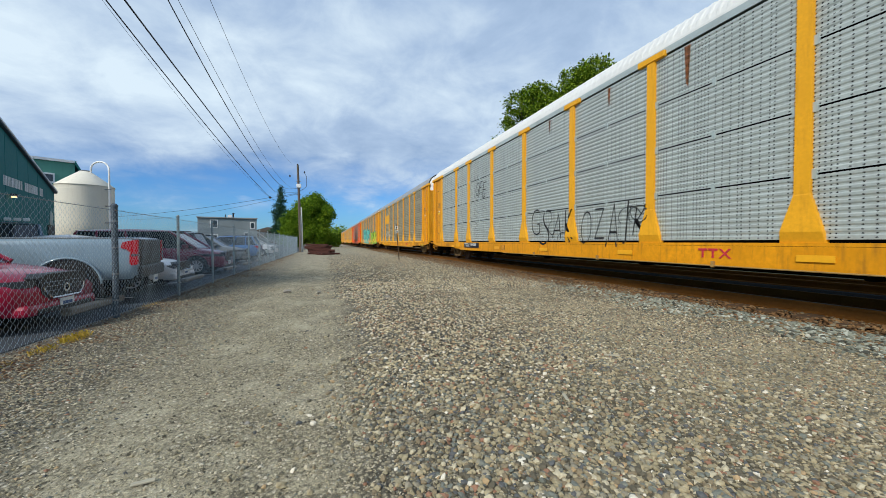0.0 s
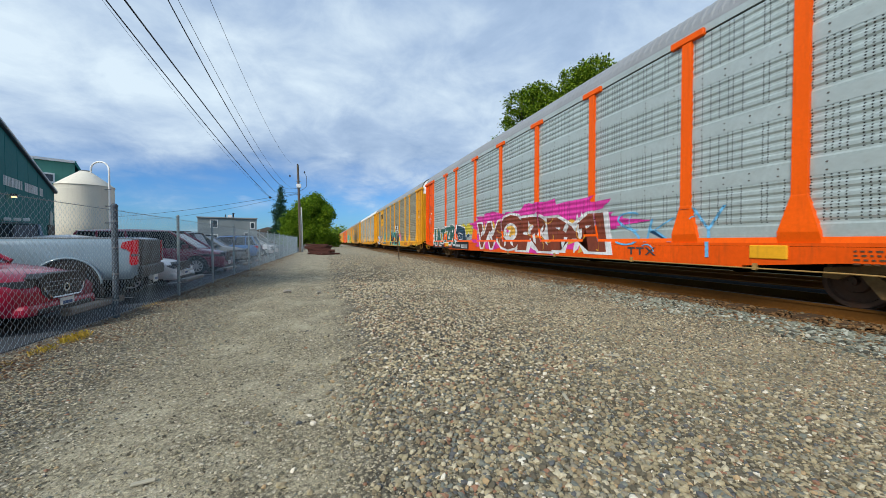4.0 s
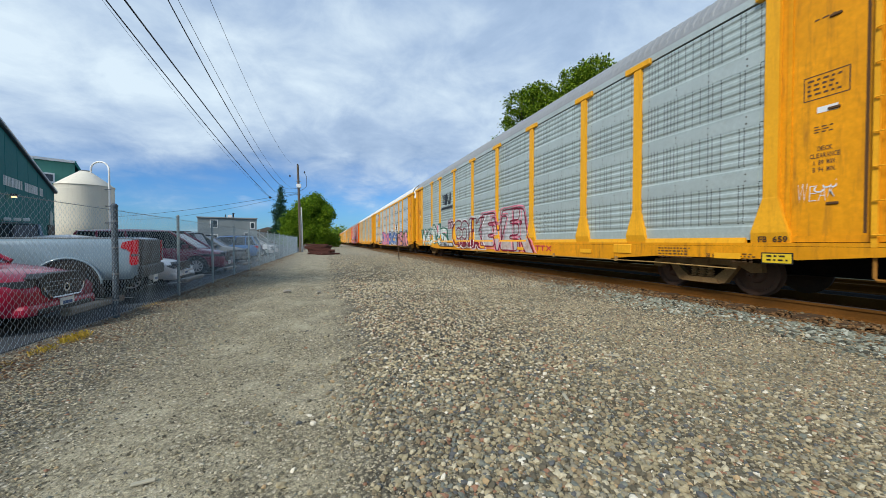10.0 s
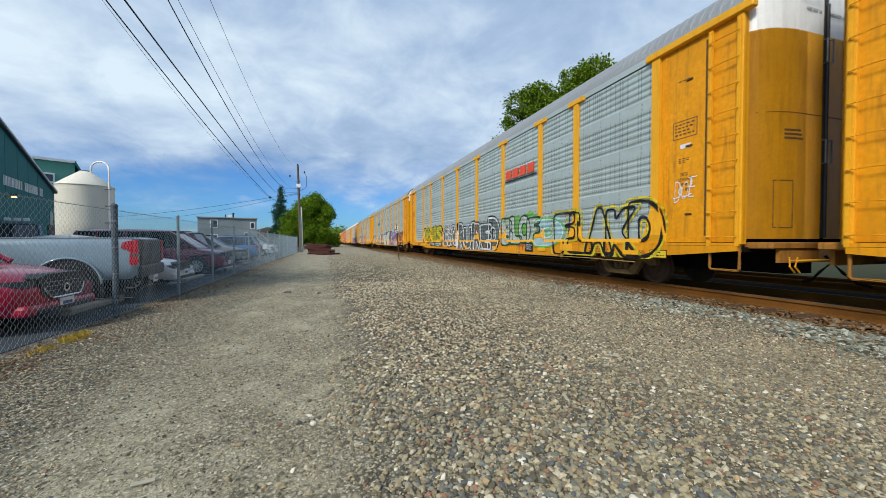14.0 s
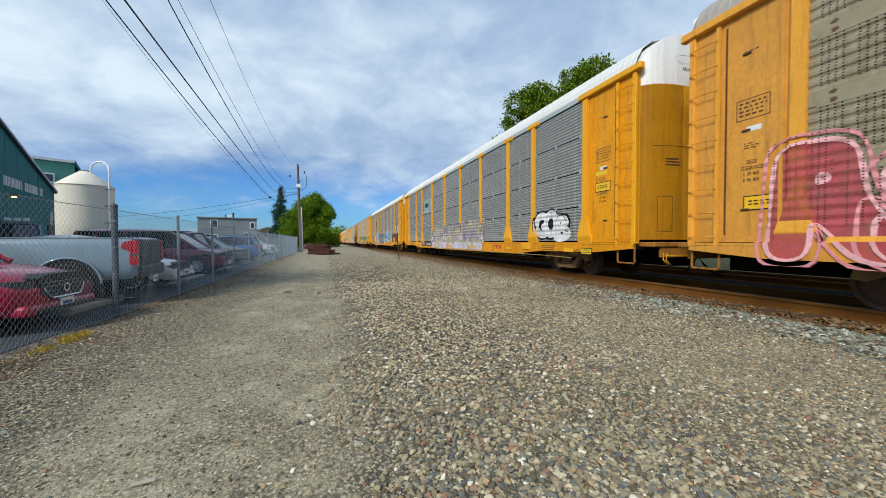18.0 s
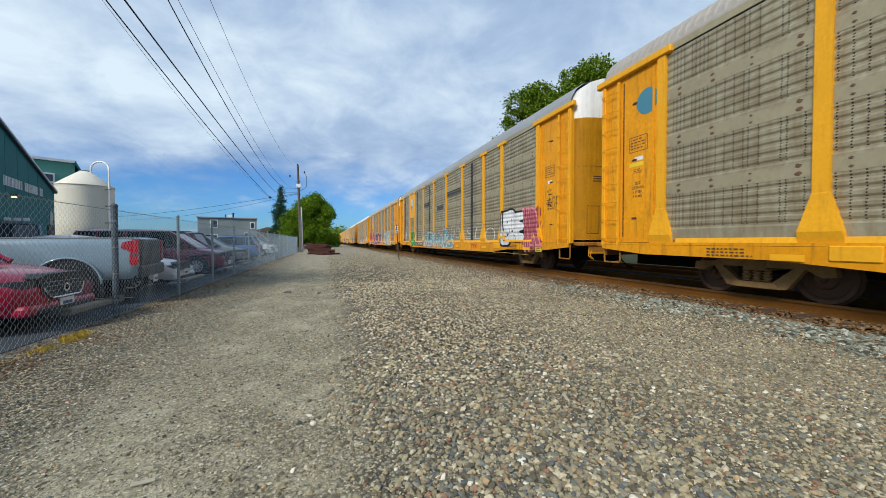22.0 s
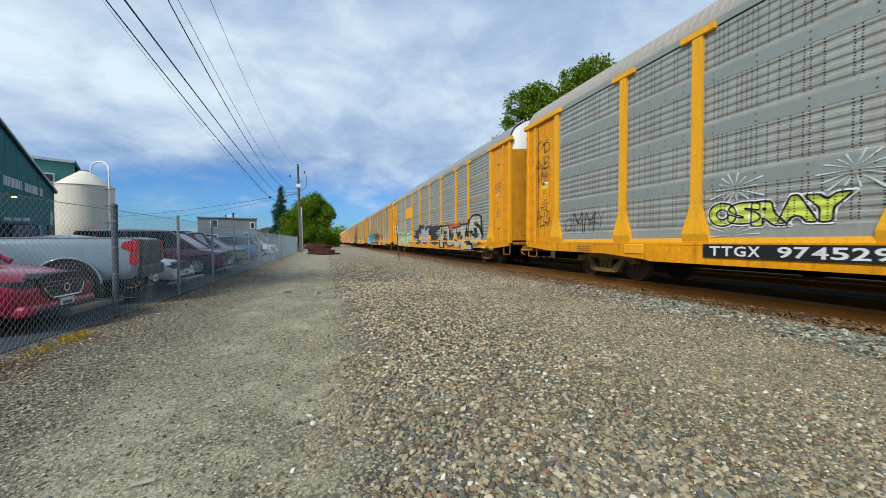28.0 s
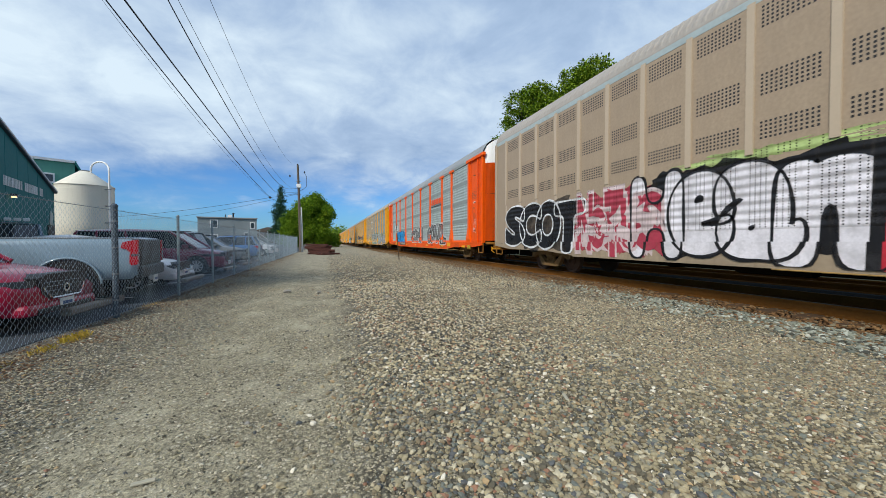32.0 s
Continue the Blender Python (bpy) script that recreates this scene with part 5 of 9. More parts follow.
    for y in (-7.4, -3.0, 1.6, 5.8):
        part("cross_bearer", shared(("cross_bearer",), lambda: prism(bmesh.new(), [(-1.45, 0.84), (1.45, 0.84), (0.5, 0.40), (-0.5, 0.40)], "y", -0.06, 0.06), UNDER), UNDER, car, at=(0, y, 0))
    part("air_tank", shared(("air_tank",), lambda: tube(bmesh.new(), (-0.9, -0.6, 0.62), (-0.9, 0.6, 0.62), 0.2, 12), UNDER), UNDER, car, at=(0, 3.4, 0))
    part("brake_rod", shared(("brake_rod",), brake_rod_bm, ROD), ROD, car, "tan rod hung under the side sill")
    add_truck(car, 10.2), add_truck(car, -10.2)
    return car


def brake_rod_bm():
    bm = path_tube(bmesh.new(), [(-1.645, 3.0, 0.575), (-1.645, -9.6, 0.575), (-1.645, -11.3, 0.545)], 0.013, 6)
    for y in (0.6, -2.6, -5.74, -8.42):
        box(bm, -1.665, -1.60, y - 0.025, y + 0.025, 0.545, 0.66)
    return bm


def sprayed(car, y_hi, y_lo, z_top, rgb):
    """Graffiti paint that covers the feet of posts and the deck ledge along a stretch of the side."""
    mat = spray_paint(rgb)
    for ch in list(car.children):
        kind, at = ch.name.split(".")[0], ch.matrix_basis
        if kind in ("post", "deck_ledge"):
            me = ch.data.copy()
            mid = sum((at @ v.co).y for v in me.vertices) / len(me.vertices)
            if y_lo - 0.15 < mid < y_hi + 0.15:
                me.materials.append(mat)
                for f in me.polygons:
                    if (at @ f.center).z < z_top:
                        f.material_index = 1
                ch.data = me
            else:
                bpy.data.meshes.remove(me)


def turned(bm):
    """Letters of a side, turned to face the end of the car."""
    for v in bm.verts:
        v.co = (-v.co.y, -0.004, v.co.z)
    return bm


def lap_bm(w):
    bm = box(bmesh.new(), -0.005, 0.01, 0, w, -0.03, 0.19)
    for i in range(4):
        for z in (0.03, 0.15):
            y = 0.2 + i * (w - 0.4) / 3
            box(bm, -0.016, -0.004, y - 0.011, y + 0.011, z - 0.011, z + 0.011)
    return bm


def bolted(w, strip):
    """A lap strip whose bolt heads have gone dark with rust; on the stained cars rust has bled round them."""
    me = shared(("lap_strip", w), lambda: lap_bm(w - 0.22), strip)
    if len(me.materials) == 1:
        me.materials.append(paint("rusty_bolt_heads", (0.11, 0.09, 0.075), 0.8, 0, 0.4))
        for f in me.polygons:
            f.material_index = 1 if f.index >= 6 else 0
    return me


def rust_bloom_bm(w):
    """Ragged rust stains round the bolts of a lap strip."""
    bm, rng = bmesh.new(), random.Random(int(w * 100))
    for i in range(4):
        y, r = 0.2 + i * (w - 0.4) / 3, rng.uniform(0.035, 0.065)
        for z in (0.03, 0.15):
            ring = [bm.verts.new((-0.0065, y + r * rng.uniform(0.5, 1.1) * math.cos(a), z + r * 0.7 * rng.uniform(0.5, 1.1) * math.sin(a))) for a in [2 * math.pi * k / 9 for k in range(9)]]
            bm.faces.new(ring)
    return bm


def clip_bm(w):
    bm = bmesh.new()
    for y in (0.03, w / 2, w - 0.03):
        box(bm, -0.02, 0.02, y - 0.03, y + 0.03, -0.075, 0.075)
    return bm


def end_panel_bm():
    """The smooth sheet beside the end door, from the last post to the corner."""
    bm = box(bmesh.new(), 0.01, 0.05, 0.0, 1.92, 1.02, TOP)
    box(bm, -0.015, 0.012, 0.30, 0.36, 1.2, TOP - 0.1)
    box(bm, -0.01, 0.012, 0.22, 1.35, 1.02, 1.12)
    return bm


def far_side_bm():
    bm = bmesh.new()
    prof = []
    z = DECK
    while z < TOP:
        prof += [(1.55, z), (1.55, z + 0.12), (1.52, z + 0.14), (1.52, z + 0.19)]
        z += 0.21
    sheet(bm, [[(x, BODY_END, z) for x, z in prof], [(x, -BODY_END, z) for x, z in prof]])
    return bm


def sill_bm(s):
    """A side sill: a channel, deepest at mid-length, lighter over the trucks."""
    bm = bmesh.new()
    x = s * 1.612
    pts = [(-13.55, 0.86), (-12.2, 0.74), (-9.6, 0.72), (-8.2, 0.61), (8.2, 0.61), (9.6, 0.72), (12.2, 0.74), (13.55, 0.86)]
    for x0, x1, top, drop in ((x, x - s * 0.05, DECK - 0.02, 0.0), (x + s * 0.0, x - s * 0.14, DECK - 0.02, None)):
        if drop is None:
            box(bm, min(x0, x1), max(x0, x1), -13.55, 13.55, DECK - 0.075, DECK - 0.02)
        else:
            prism(bm, [(a, b) for a, b in pts] + [(13.55, DECK - 0.08), (-13.55, DECK - 0.08)], "x", min(x0, x1), max(x0, x1))
    box(bm, min(x, x - s * 0.12), max(x, x - s * 0.12), -8.2, 8.2, 0.585, 0.612)
    return bm


def stirrup_bm():
    return path_tube(bmesh.new(), [(0, -0.27, 0.95), (0, -0.27, 0.53), (0, -0.24, 0.50), (0, 0.24, 0.50), (0, 0.27, 0.53), (0, 0.27, 0.95)], 0.024, 6)


def coupler_bm():
    bm = box(bmesh.new(), -0.09, 0.09, 0.0, 0.50, 0.72, 0.90)
    prism(bm, [(-0.16, 0.48), (0.14, 0.48), (0.17, 0.66), (0.05, 0.64), (0.02, 0.56), (-0.10, 0.60), (-0.18, 0.62)], "z", 0.66, 0.96)
    return bm
# ---------- the cars of the train, in order; number 0 passes the camera first ----------
TRAIN = []
CYAN, TEALG, PINK, MAG, WHT, BLK, LIME = (0.15, 0.62, 0.55), (0.02, 0.17, 0.15), (0.80, 0.25, 0.33), (0.72, 0.04, 0.35), (0.75, 0.76, 0.77), (0.012, 0.012, 0.014), (0.50, 0.66, 0.04)
BLUE, NAVY, SILVER, MAROON, LILAC, SALMON = (0.04, 0.20, 0.55), (0.012, 0.035, 0.19), (0.52, 0.53, 0.58), (0.22, 0.008, 0.04), (0.42, 0.30, 0.60), (0.72, 0.26, 0.19)
YELL, REDP, GREENP, CREAMP, SKYP, BROWN = (0.72, 0.63, 0.03), (0.55, 0.03, 0.05), (0.05, 0.40, 0.12), (0.66, 0.60, 0.30), (0.16, 0.48, 0.78), (0.22, 0.045, 0.02)


def number(car, text, y0=6.75, y1=4.3, ground=BLK, ink=WHT, z0=0.765, z1=0.945):
    plate(car, y0 + 0.12, y1 - 0.12, z0 - 0.035, z1 + 0.035, ground, "number_board", 0.086)
    stencil(car, text, y0, y1, z0, z1, ink, "car_number", 0.086)


def owner_mark(car, y=-5.65, col=REDP, w=0.95):
    """The owner's mark: three plain slanted shapes."""
    bm = bmesh.new()
    x0, x1 = SIDE_X - 0.070, SIDE_X - 0.060
    for i in range(2):
        a = y - i * w * 0.32
        prism(bm, [(a, 0.90), (a - w * 0.28, 0.90), (a - w * 0.28, 0.86), (a, 0.86)], "x", x0, x1)
        prism(bm, [(a - w * 0.11, 0.86), (a - w * 0.17, 0.86), (a - w * 0.17, 0.72), (a - w * 0.11, 0.72)], "x", x0, x1)
    a = y - w * 0.64
    prism(bm, [(a, 0.90), (a - w * 0.07, 0.90), (a - w * 0.36, 0.72), (a - w * 0.29, 0.72)], "x", x0, x1)
    prism(bm, [(a - w * 0.29, 0.90), (a - w * 0.36, 0.90), (a - w * 0.07, 0.72), (a, 0.72)], "x", x0 - 0.002, x1)
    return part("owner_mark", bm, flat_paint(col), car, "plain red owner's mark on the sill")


def shield(car, y, z, w, h, depth=0.03):
    """A railway's shield, as plain shapes: white edge, blue head, red and white stripes."""
    def shape(s, x):
        bm = bmesh.new()
        pts = [(-0.50, 0.30), (-0.42, 0.50), (-0.2, 0.44), (0, 0.52), (0.2, 0.44), (0.42, 0.50), (0.50, 0.30), (0.46, -0.10), (0.40, -0.30), (0.22, -0.44), (0, -0.52), (-0.22, -0.44), (-0.40, -0.30), (-0.46, -0.10)]
        prism(bm, [(y - p * w * s, z + q * h * s) for p, q in pts], "x", SIDE_X - depth - x, SIDE_X - depth)
        return bm
    e = part("emblem", shape(1.0, 0.004), flat_paint((0.08, 0.10, 0.30)), car, "striped shield emblem")
    part("field", shape(0.95, 0.008), flat_paint(WHT), e)
    bm = bmesh.new()
    for i in range(6):
        a = -0.40 + i * 0.16
        drop = -0.24 if abs(a) > 0.3 else -0.40
        box(bm, SIDE_X - depth - 0.012, SIDE_X - depth - 0.008, y + (a - 0.035) * w, y + (a + 0.035) * w, z + drop * h, z + 0.08 * h)
    part("stripe", bm, flat_paint((0.60, 0.03, 0.04)), e)
    head = prism(bmesh.new(), [(y - p * w * 0.9, z + q * h) for p, q in ((-0.5, 0.10), (-0.51, 0.30), (-0.42, 0.44), (-0.2, 0.40), (0, 0.47), (0.2, 0.40), (0.42, 0.44), (0.51, 0.30), (0.5, 0.10))], "x", SIDE_X - depth - 0.012, SIDE_X - depth - 0.004)
    part("head", head, flat_paint((0.02, 0.07, 0.42)), e)
    bm = bmesh.new()
    for r, n in ((0.30, 5), (0.17, 7)):
        for i in range(n):
            a = (i - (n - 1) / 2) * 0.80 / n
            box(bm, SIDE_X - depth - 0.016, SIDE_X - depth - 0.011, y - (a + 0.036) * w, y - (a - 0.036) * w, z + (r - 0.045) * h, z + (r + 0.045) * h)
    part("lettering", bm, flat_paint(WHT), e)


def bay_board(car, y0, y1, z0, z1, mat):
    """A smooth painted board over one bay of siding."""
    return part("logo_board", soft_box(-HALF_W - 0.035, -HALF_W + 0.01, y1, y0, z0, z1, 0.008), mat, car, "smooth painted board")


def bar_sign(car, y0, y1, z0, z1, col, slant=0.0, n=6, depth=0.02):
    """A company's name as plain slanted shapes."""
    w = (y0 - y1) / n
    for i in range(n):
        a = y0 - i * w
        part("company_mark", prism(bmesh.new(), [(a - slant, z1), (a - w * 0.8 - slant, z1), (a - w * 0.8, z0), (a, z0)], "x", SIDE_X - depth - 0.004, SIDE_X - depth), flat_paint(col), car, "plain bar of a company mark")


def furniture(car, k, ink=(0.10, 0.05, 0.02)):
    """Small stencils and plates that every car carries near its ends and on its sill."""
    bars(car, 10.7, 9.9, 0.74, 0.92, 3, ink, k)
    bars(car, -9.65, -10.45, 0.68, 0.92, 4, ink, k + 40)
    bars(car, -11.2, -11.62, 0.65, 0.83, 4, ink, k + 41)
    plate(car, 12.35, 11.75, 0.82, 0.99, (0.78, 0.62, 0.03), "notice", 0.03)
    bars(car, 12.28, 11.82, 0.86, 0.97, 2, BLK, k + 9, 0.035)
    plate(car, -11.68, -12.13, 0.66, 0.85, BLK, "notice", 0.064)
    plate(car, -11.70, -12.11, 0.68, 0.83, (0.80, 0.55, 0.02), "notice", 0.067)
    bars(car, -11.76, -12.06, 0.69, 0.82, 2, BLK, k + 19, 0.071)
    for s in (-1, 1):
        y = s * 12.45
        bm = bmesh.new()
        for a, b, c, d in ((0.27, -0.27, 3.555, 3.54), (0.27, -0.27, 3.20, 3.185), (0.27, 0.255, 3.54, 3.20), (-0.255, -0.27, 3.54, 3.20)):
            box(bm, SIDE_X + 0.013, SIDE_X + 0.018, y + b, y + a, d, c)
        part("stencil_frame", bm, flat_paint(ink), car)
        bars(car, y + 0.22, y - 0.22, 3.23, 3.51, 4, ink, k + 3, -0.016)
        plate(car, y + 0.10, y - 0.14, 2.97, 3.06, WHT, "white_label", -0.016)
        bars(car, y + 0.13, y - 0.10, 2.66, 2.78, 3, ink, k + 5, -0.016)
        if k >= 0:
            bm = bmesh.new()
            for i, words in enumerate(("DECK", "CLEARANCE", "A 89 MIN.", "B 94 MIN.")):
                half = (0.09, 0.18, 0.14, 0.14)[i]
                letters(bm, words, y + half, y - half, 2.40 - i * 0.105, 2.47 - i * 0.105, 0.02, SIDE_X + 0.012, gap=0.06)
            part("lettering", bm, flat_paint(ink), car)
        if k % 3 == 0:
            plate(car, y + 0.26, y - 0.16, 2.84, 2.93, (0.80, 0.55, 0.02), "notice", -0.016)
        bars(car, y + 0.15, y - 0.1, 4.35, 4.40, 1, ink, k + 6, -0.016)
        if (k, s) in ((10, 1), (11, 1), (13, 1), (9, -1), (10, -1)):
            yb, zb = (12.30, 1.71) if s > 0 else (-12.46, 2.51)
            plate(car, yb + 0.28, yb - 0.28, zb - 0.13, zb + 0.13, BLK, "notice_frame", -0.012)
            plate(car, yb + 0.26, yb - 0.26, zb - 0.11, zb + 0.11, (0.86, 0.50, 0.01), "notice", -0.009)
            bars(car, yb + 0.19, yb - 0.19, zb - 0.055, zb + 0.055, 2, BLK, k + 71, -0.006)
        part("panel_gap", shared(("panel_gap",), lambda: box(bmesh.new(), -0.003, 0.02, -0.018, 0.018, 1.15, TOP - 0.15), SEAM), SEAM, car, at=(-HALF_W + 0.01, s * 12.90, 0))
        for z in (4.35, 3.0, 1.6) if k >= 0 else ():
            part("door_clip", shared(("door_clip",), lambda: soft_box(-0.02, 0.03, -0.07, 0.07, -0.02, 0.02, 0.008), SEAM), SEAM, car, at=(-HALF_W + 0.005, s * 12.55, z))
        part("jack_box", shared(("jack_box",), lambda: soft_box(-0.03, 0.05, -0.28, 0.28, 0.74, 0.97, 0.015), YELLOW), YELLOW, car, at=(-1.61, s * 8.6, 0))
    mark_y, mark_w = MARKS.get(k, (-5.6, 0.8))
    for y in () if k in (2, 4, 15) else (9.62, 3.82, 0.24, -3.34, -7.04, -10.9):
        if y - 0.47 < mark_y + 0.1 and y > mark_y - mark_w - 0.1 or k == 13 and y > 2:
            continue
        plate(car, y, y - 0.47, 0.72, 0.825, (0.88, 0.42, 0.008), "reflector_strip", 0.084)
    plate(car, 3.16, 2.90, 0.68, 0.90, (0.16, 0.07, 0.02), "stencil_box", 0.0635)
    plate(car, 3.13, 2.93, 0.70, 0.88, (0.70, 0.30, 0.015), "stencil_box", 0.0655)
    stencil(car, "J", 3.07, 2.99, 0.72, 0.80, (0.16, 0.07, 0.02), "lettering", 0.066)


# where the owner's mark stands on each sill, and how wide it is
MARKS = {0: (-5.44, 0.62), 1: (-7.50, 1.0), 3: (-6.97, 0.68), 5: (-4.60, 1.0), 6: (-5.69, 0.55), 9: (-5.72, 0.88), 12: (-4.76, 1.0), 13: (-5.42, 0.58), 16: (-4.59, 0.5)}


def autorack(k, frame, panel, roof, style="lap", label="", strip=None, body="grey", num="", mark=REDP, roof_end=WHITE):
    car = make_car(k, frame, panel, roof, style, body, roof_end, strip, label=label)
    TRAIN.append((k, car))
    if body != "beige":
        furniture(car, k)
        at, wide = MARKS.get(k, (-5.6, 0.8))
        owner_mark(car, at, mark, wide)
    if num:
        number(car, num, *({3: (7.47, 5.22), 4: (7.40, 4.99)}.get(k, ())))
    return car


def cars_ahead():
    c = autorack(-1, YELLOW, PANEL_TAN, ROOF_GREY, label="yellow autorack with stained grey siding and faint tags", strip=STRIP_TAN)
    tag(c, "KRS", 6.5, 3.5, 1.3, 2.2, WHT, 3)
    bay_board(c, 7.0, 4.4, 3.2, 4.2, YELLOW)
    c = autorack(-2, YELLOW_OLD, PANEL_TAN, ROOF_GREY, label="yellow autorack with turquoise and lime graffiti", strip=STRIP_TAN)
    graffiti(c, "HUT", 6.5, -3.0, 0.8, 2.9, CYAN, (0.08, 0.40, 0.38), CYAN, WHT, 5)
    graffiti(c, "ROE", -5.5, -12.5, 0.8, 2.4, LIME, GREENP, LIME, None, 6)
    autorack(-3, ORANGE, PANEL_TAN, ROOF_GREY, label="orange autorack with stained siding", strip=STRIP_TAN)
    for k in (-4, -5, -6):
        autorack(k, YELLOW_OLD if k % 2 else YELLOW, PANEL_TAN, ROOF_GREY, label="yellow autorack with stained siding", strip=STRIP_TAN)


cars_ahead()


def car_a():
    c = autorack(0, YELLOW, PANEL_SEAM, ROOF_WHITE, "seam", "yellow autorack with grey louvred sheets and black outline tags")
    tag(c, "GSAK", 1.0, -1.6, 1.0, 2.05, BLK, 2)
    tag(c, "OZAIK", -1.74, -4.2, 1.0, 1.96, BLK, 3)
    tag(c, "TAGS", -9.4, -11.5, 1.15, 2.0, BLK, 4)
    tag(c, "GEE", 6.2, 4.9, 3.2, 3.9, BLK, 5)
    tag(c, "VE", -12.3, -12.9, 2.4, 3.2, BLK, 6, -0.01)
    for y, w, z in ((-5.1, 0.07, 4.2), (-2.9, 0.05, 4.55), (-0.2, 0.05, 4.6)):
        part("rust_streak", prism(bmesh.new(), [(y - w * 0.4, z), (y + w * 0.3, z + 0.1), (y + w, 5.06), (y - w, 5.06)], "x", SIDE_X - 0.004, SIDE_X - 0.003), spray_paint((0.28, 0.10, 0.03), True), c, "rust running down the sheet")
    plate(c, 7.57, 5.58, 0.73, 0.98, BLK, "number_board", 0.086)
    stencil(c, "TTGX", 7.47, 6.75, 0.765, 0.945, WHT, "car_number", 0.090)
    bars(c, 6.6, 5.7, 0.72, 1.0, 1, WHT, 6, 0.092)


def car_b():
    c = autorack(1, YELLOW, PANEL_TAN, ROOF_GREY, label="yellow autorack with tan stained siding and colourful graffiti", strip=STRIP_TAN, num="TTGX 9")
    bay_board(c, 8.90, 7.175, 3.08, 5.08, YELLOW)
    # the railway's mark: two plain bent bars
    bm = path_tube(bmesh.new(), [(SIDE_X - 0.03, y, z) for y, z in ((8.0, 4.52), (8.0, 4.60), (8.45, 4.60), (8.58, 4.45), (8.58, 4.15), (8.45, 4.05), (8.0, 4.05), (7.95, 4.55), (7.85, 4.60), (7.60, 4.05), (7.50, 4.05), (7.45, 4.65))], 0.045, 6)
    part("company_mark", bm, flat_paint(BLK), c, "bent-bar company mark")
    bars(c, 8.5, 7.4, 3.45, 3.62, 1, BLK, 3, 0.03)
    graffiti(c, "OEMO", 12.0, 7.95, 0.66, 1.72, (0.66, 0.66, 0.80), BLK, None, None, 11, 0.05, style="puff")
    tag(c, "WAC", 6.5, 4.7, 1.32, 1.88, CYAN, 12)
    part("tag_loop", depth_cut(outline(bmesh.new(), "O", 6.75, 4.5, 1.2, 2.02, "puffy", 0.05, SIDE_X - 0.008, random.Random(4))), spray_paint(CYAN), c, "sprayed loop round a tag")
    graffiti(c, "AKUA", 1.15, -4.5, 0.66, 2.0, BLK, CYAN, None, MAG, 13, 0.05)
    part("splash", depth_cut(blob(bmesh.new(), -3.9, -5.2, 1.0, 1.95, SIDE_X - 0.002, random.Random(2), 0.3)), spray_paint(PINK), c)
    tag(c, "HEX", 3.6, 1.8, 1.35, 2.0, CYAN, 14)
    tag(c, "GES", 6.4, 4.9, 1.2, 2.0, CYAN, 15)
    tag(c, "MOL", -5.3, -7.0, 1.15, 1.6, (0.17, 0.15, 0.12), 16)
    bars(c, -6.9, -7.5, 0.70, 0.92, 2, BLK, 5)


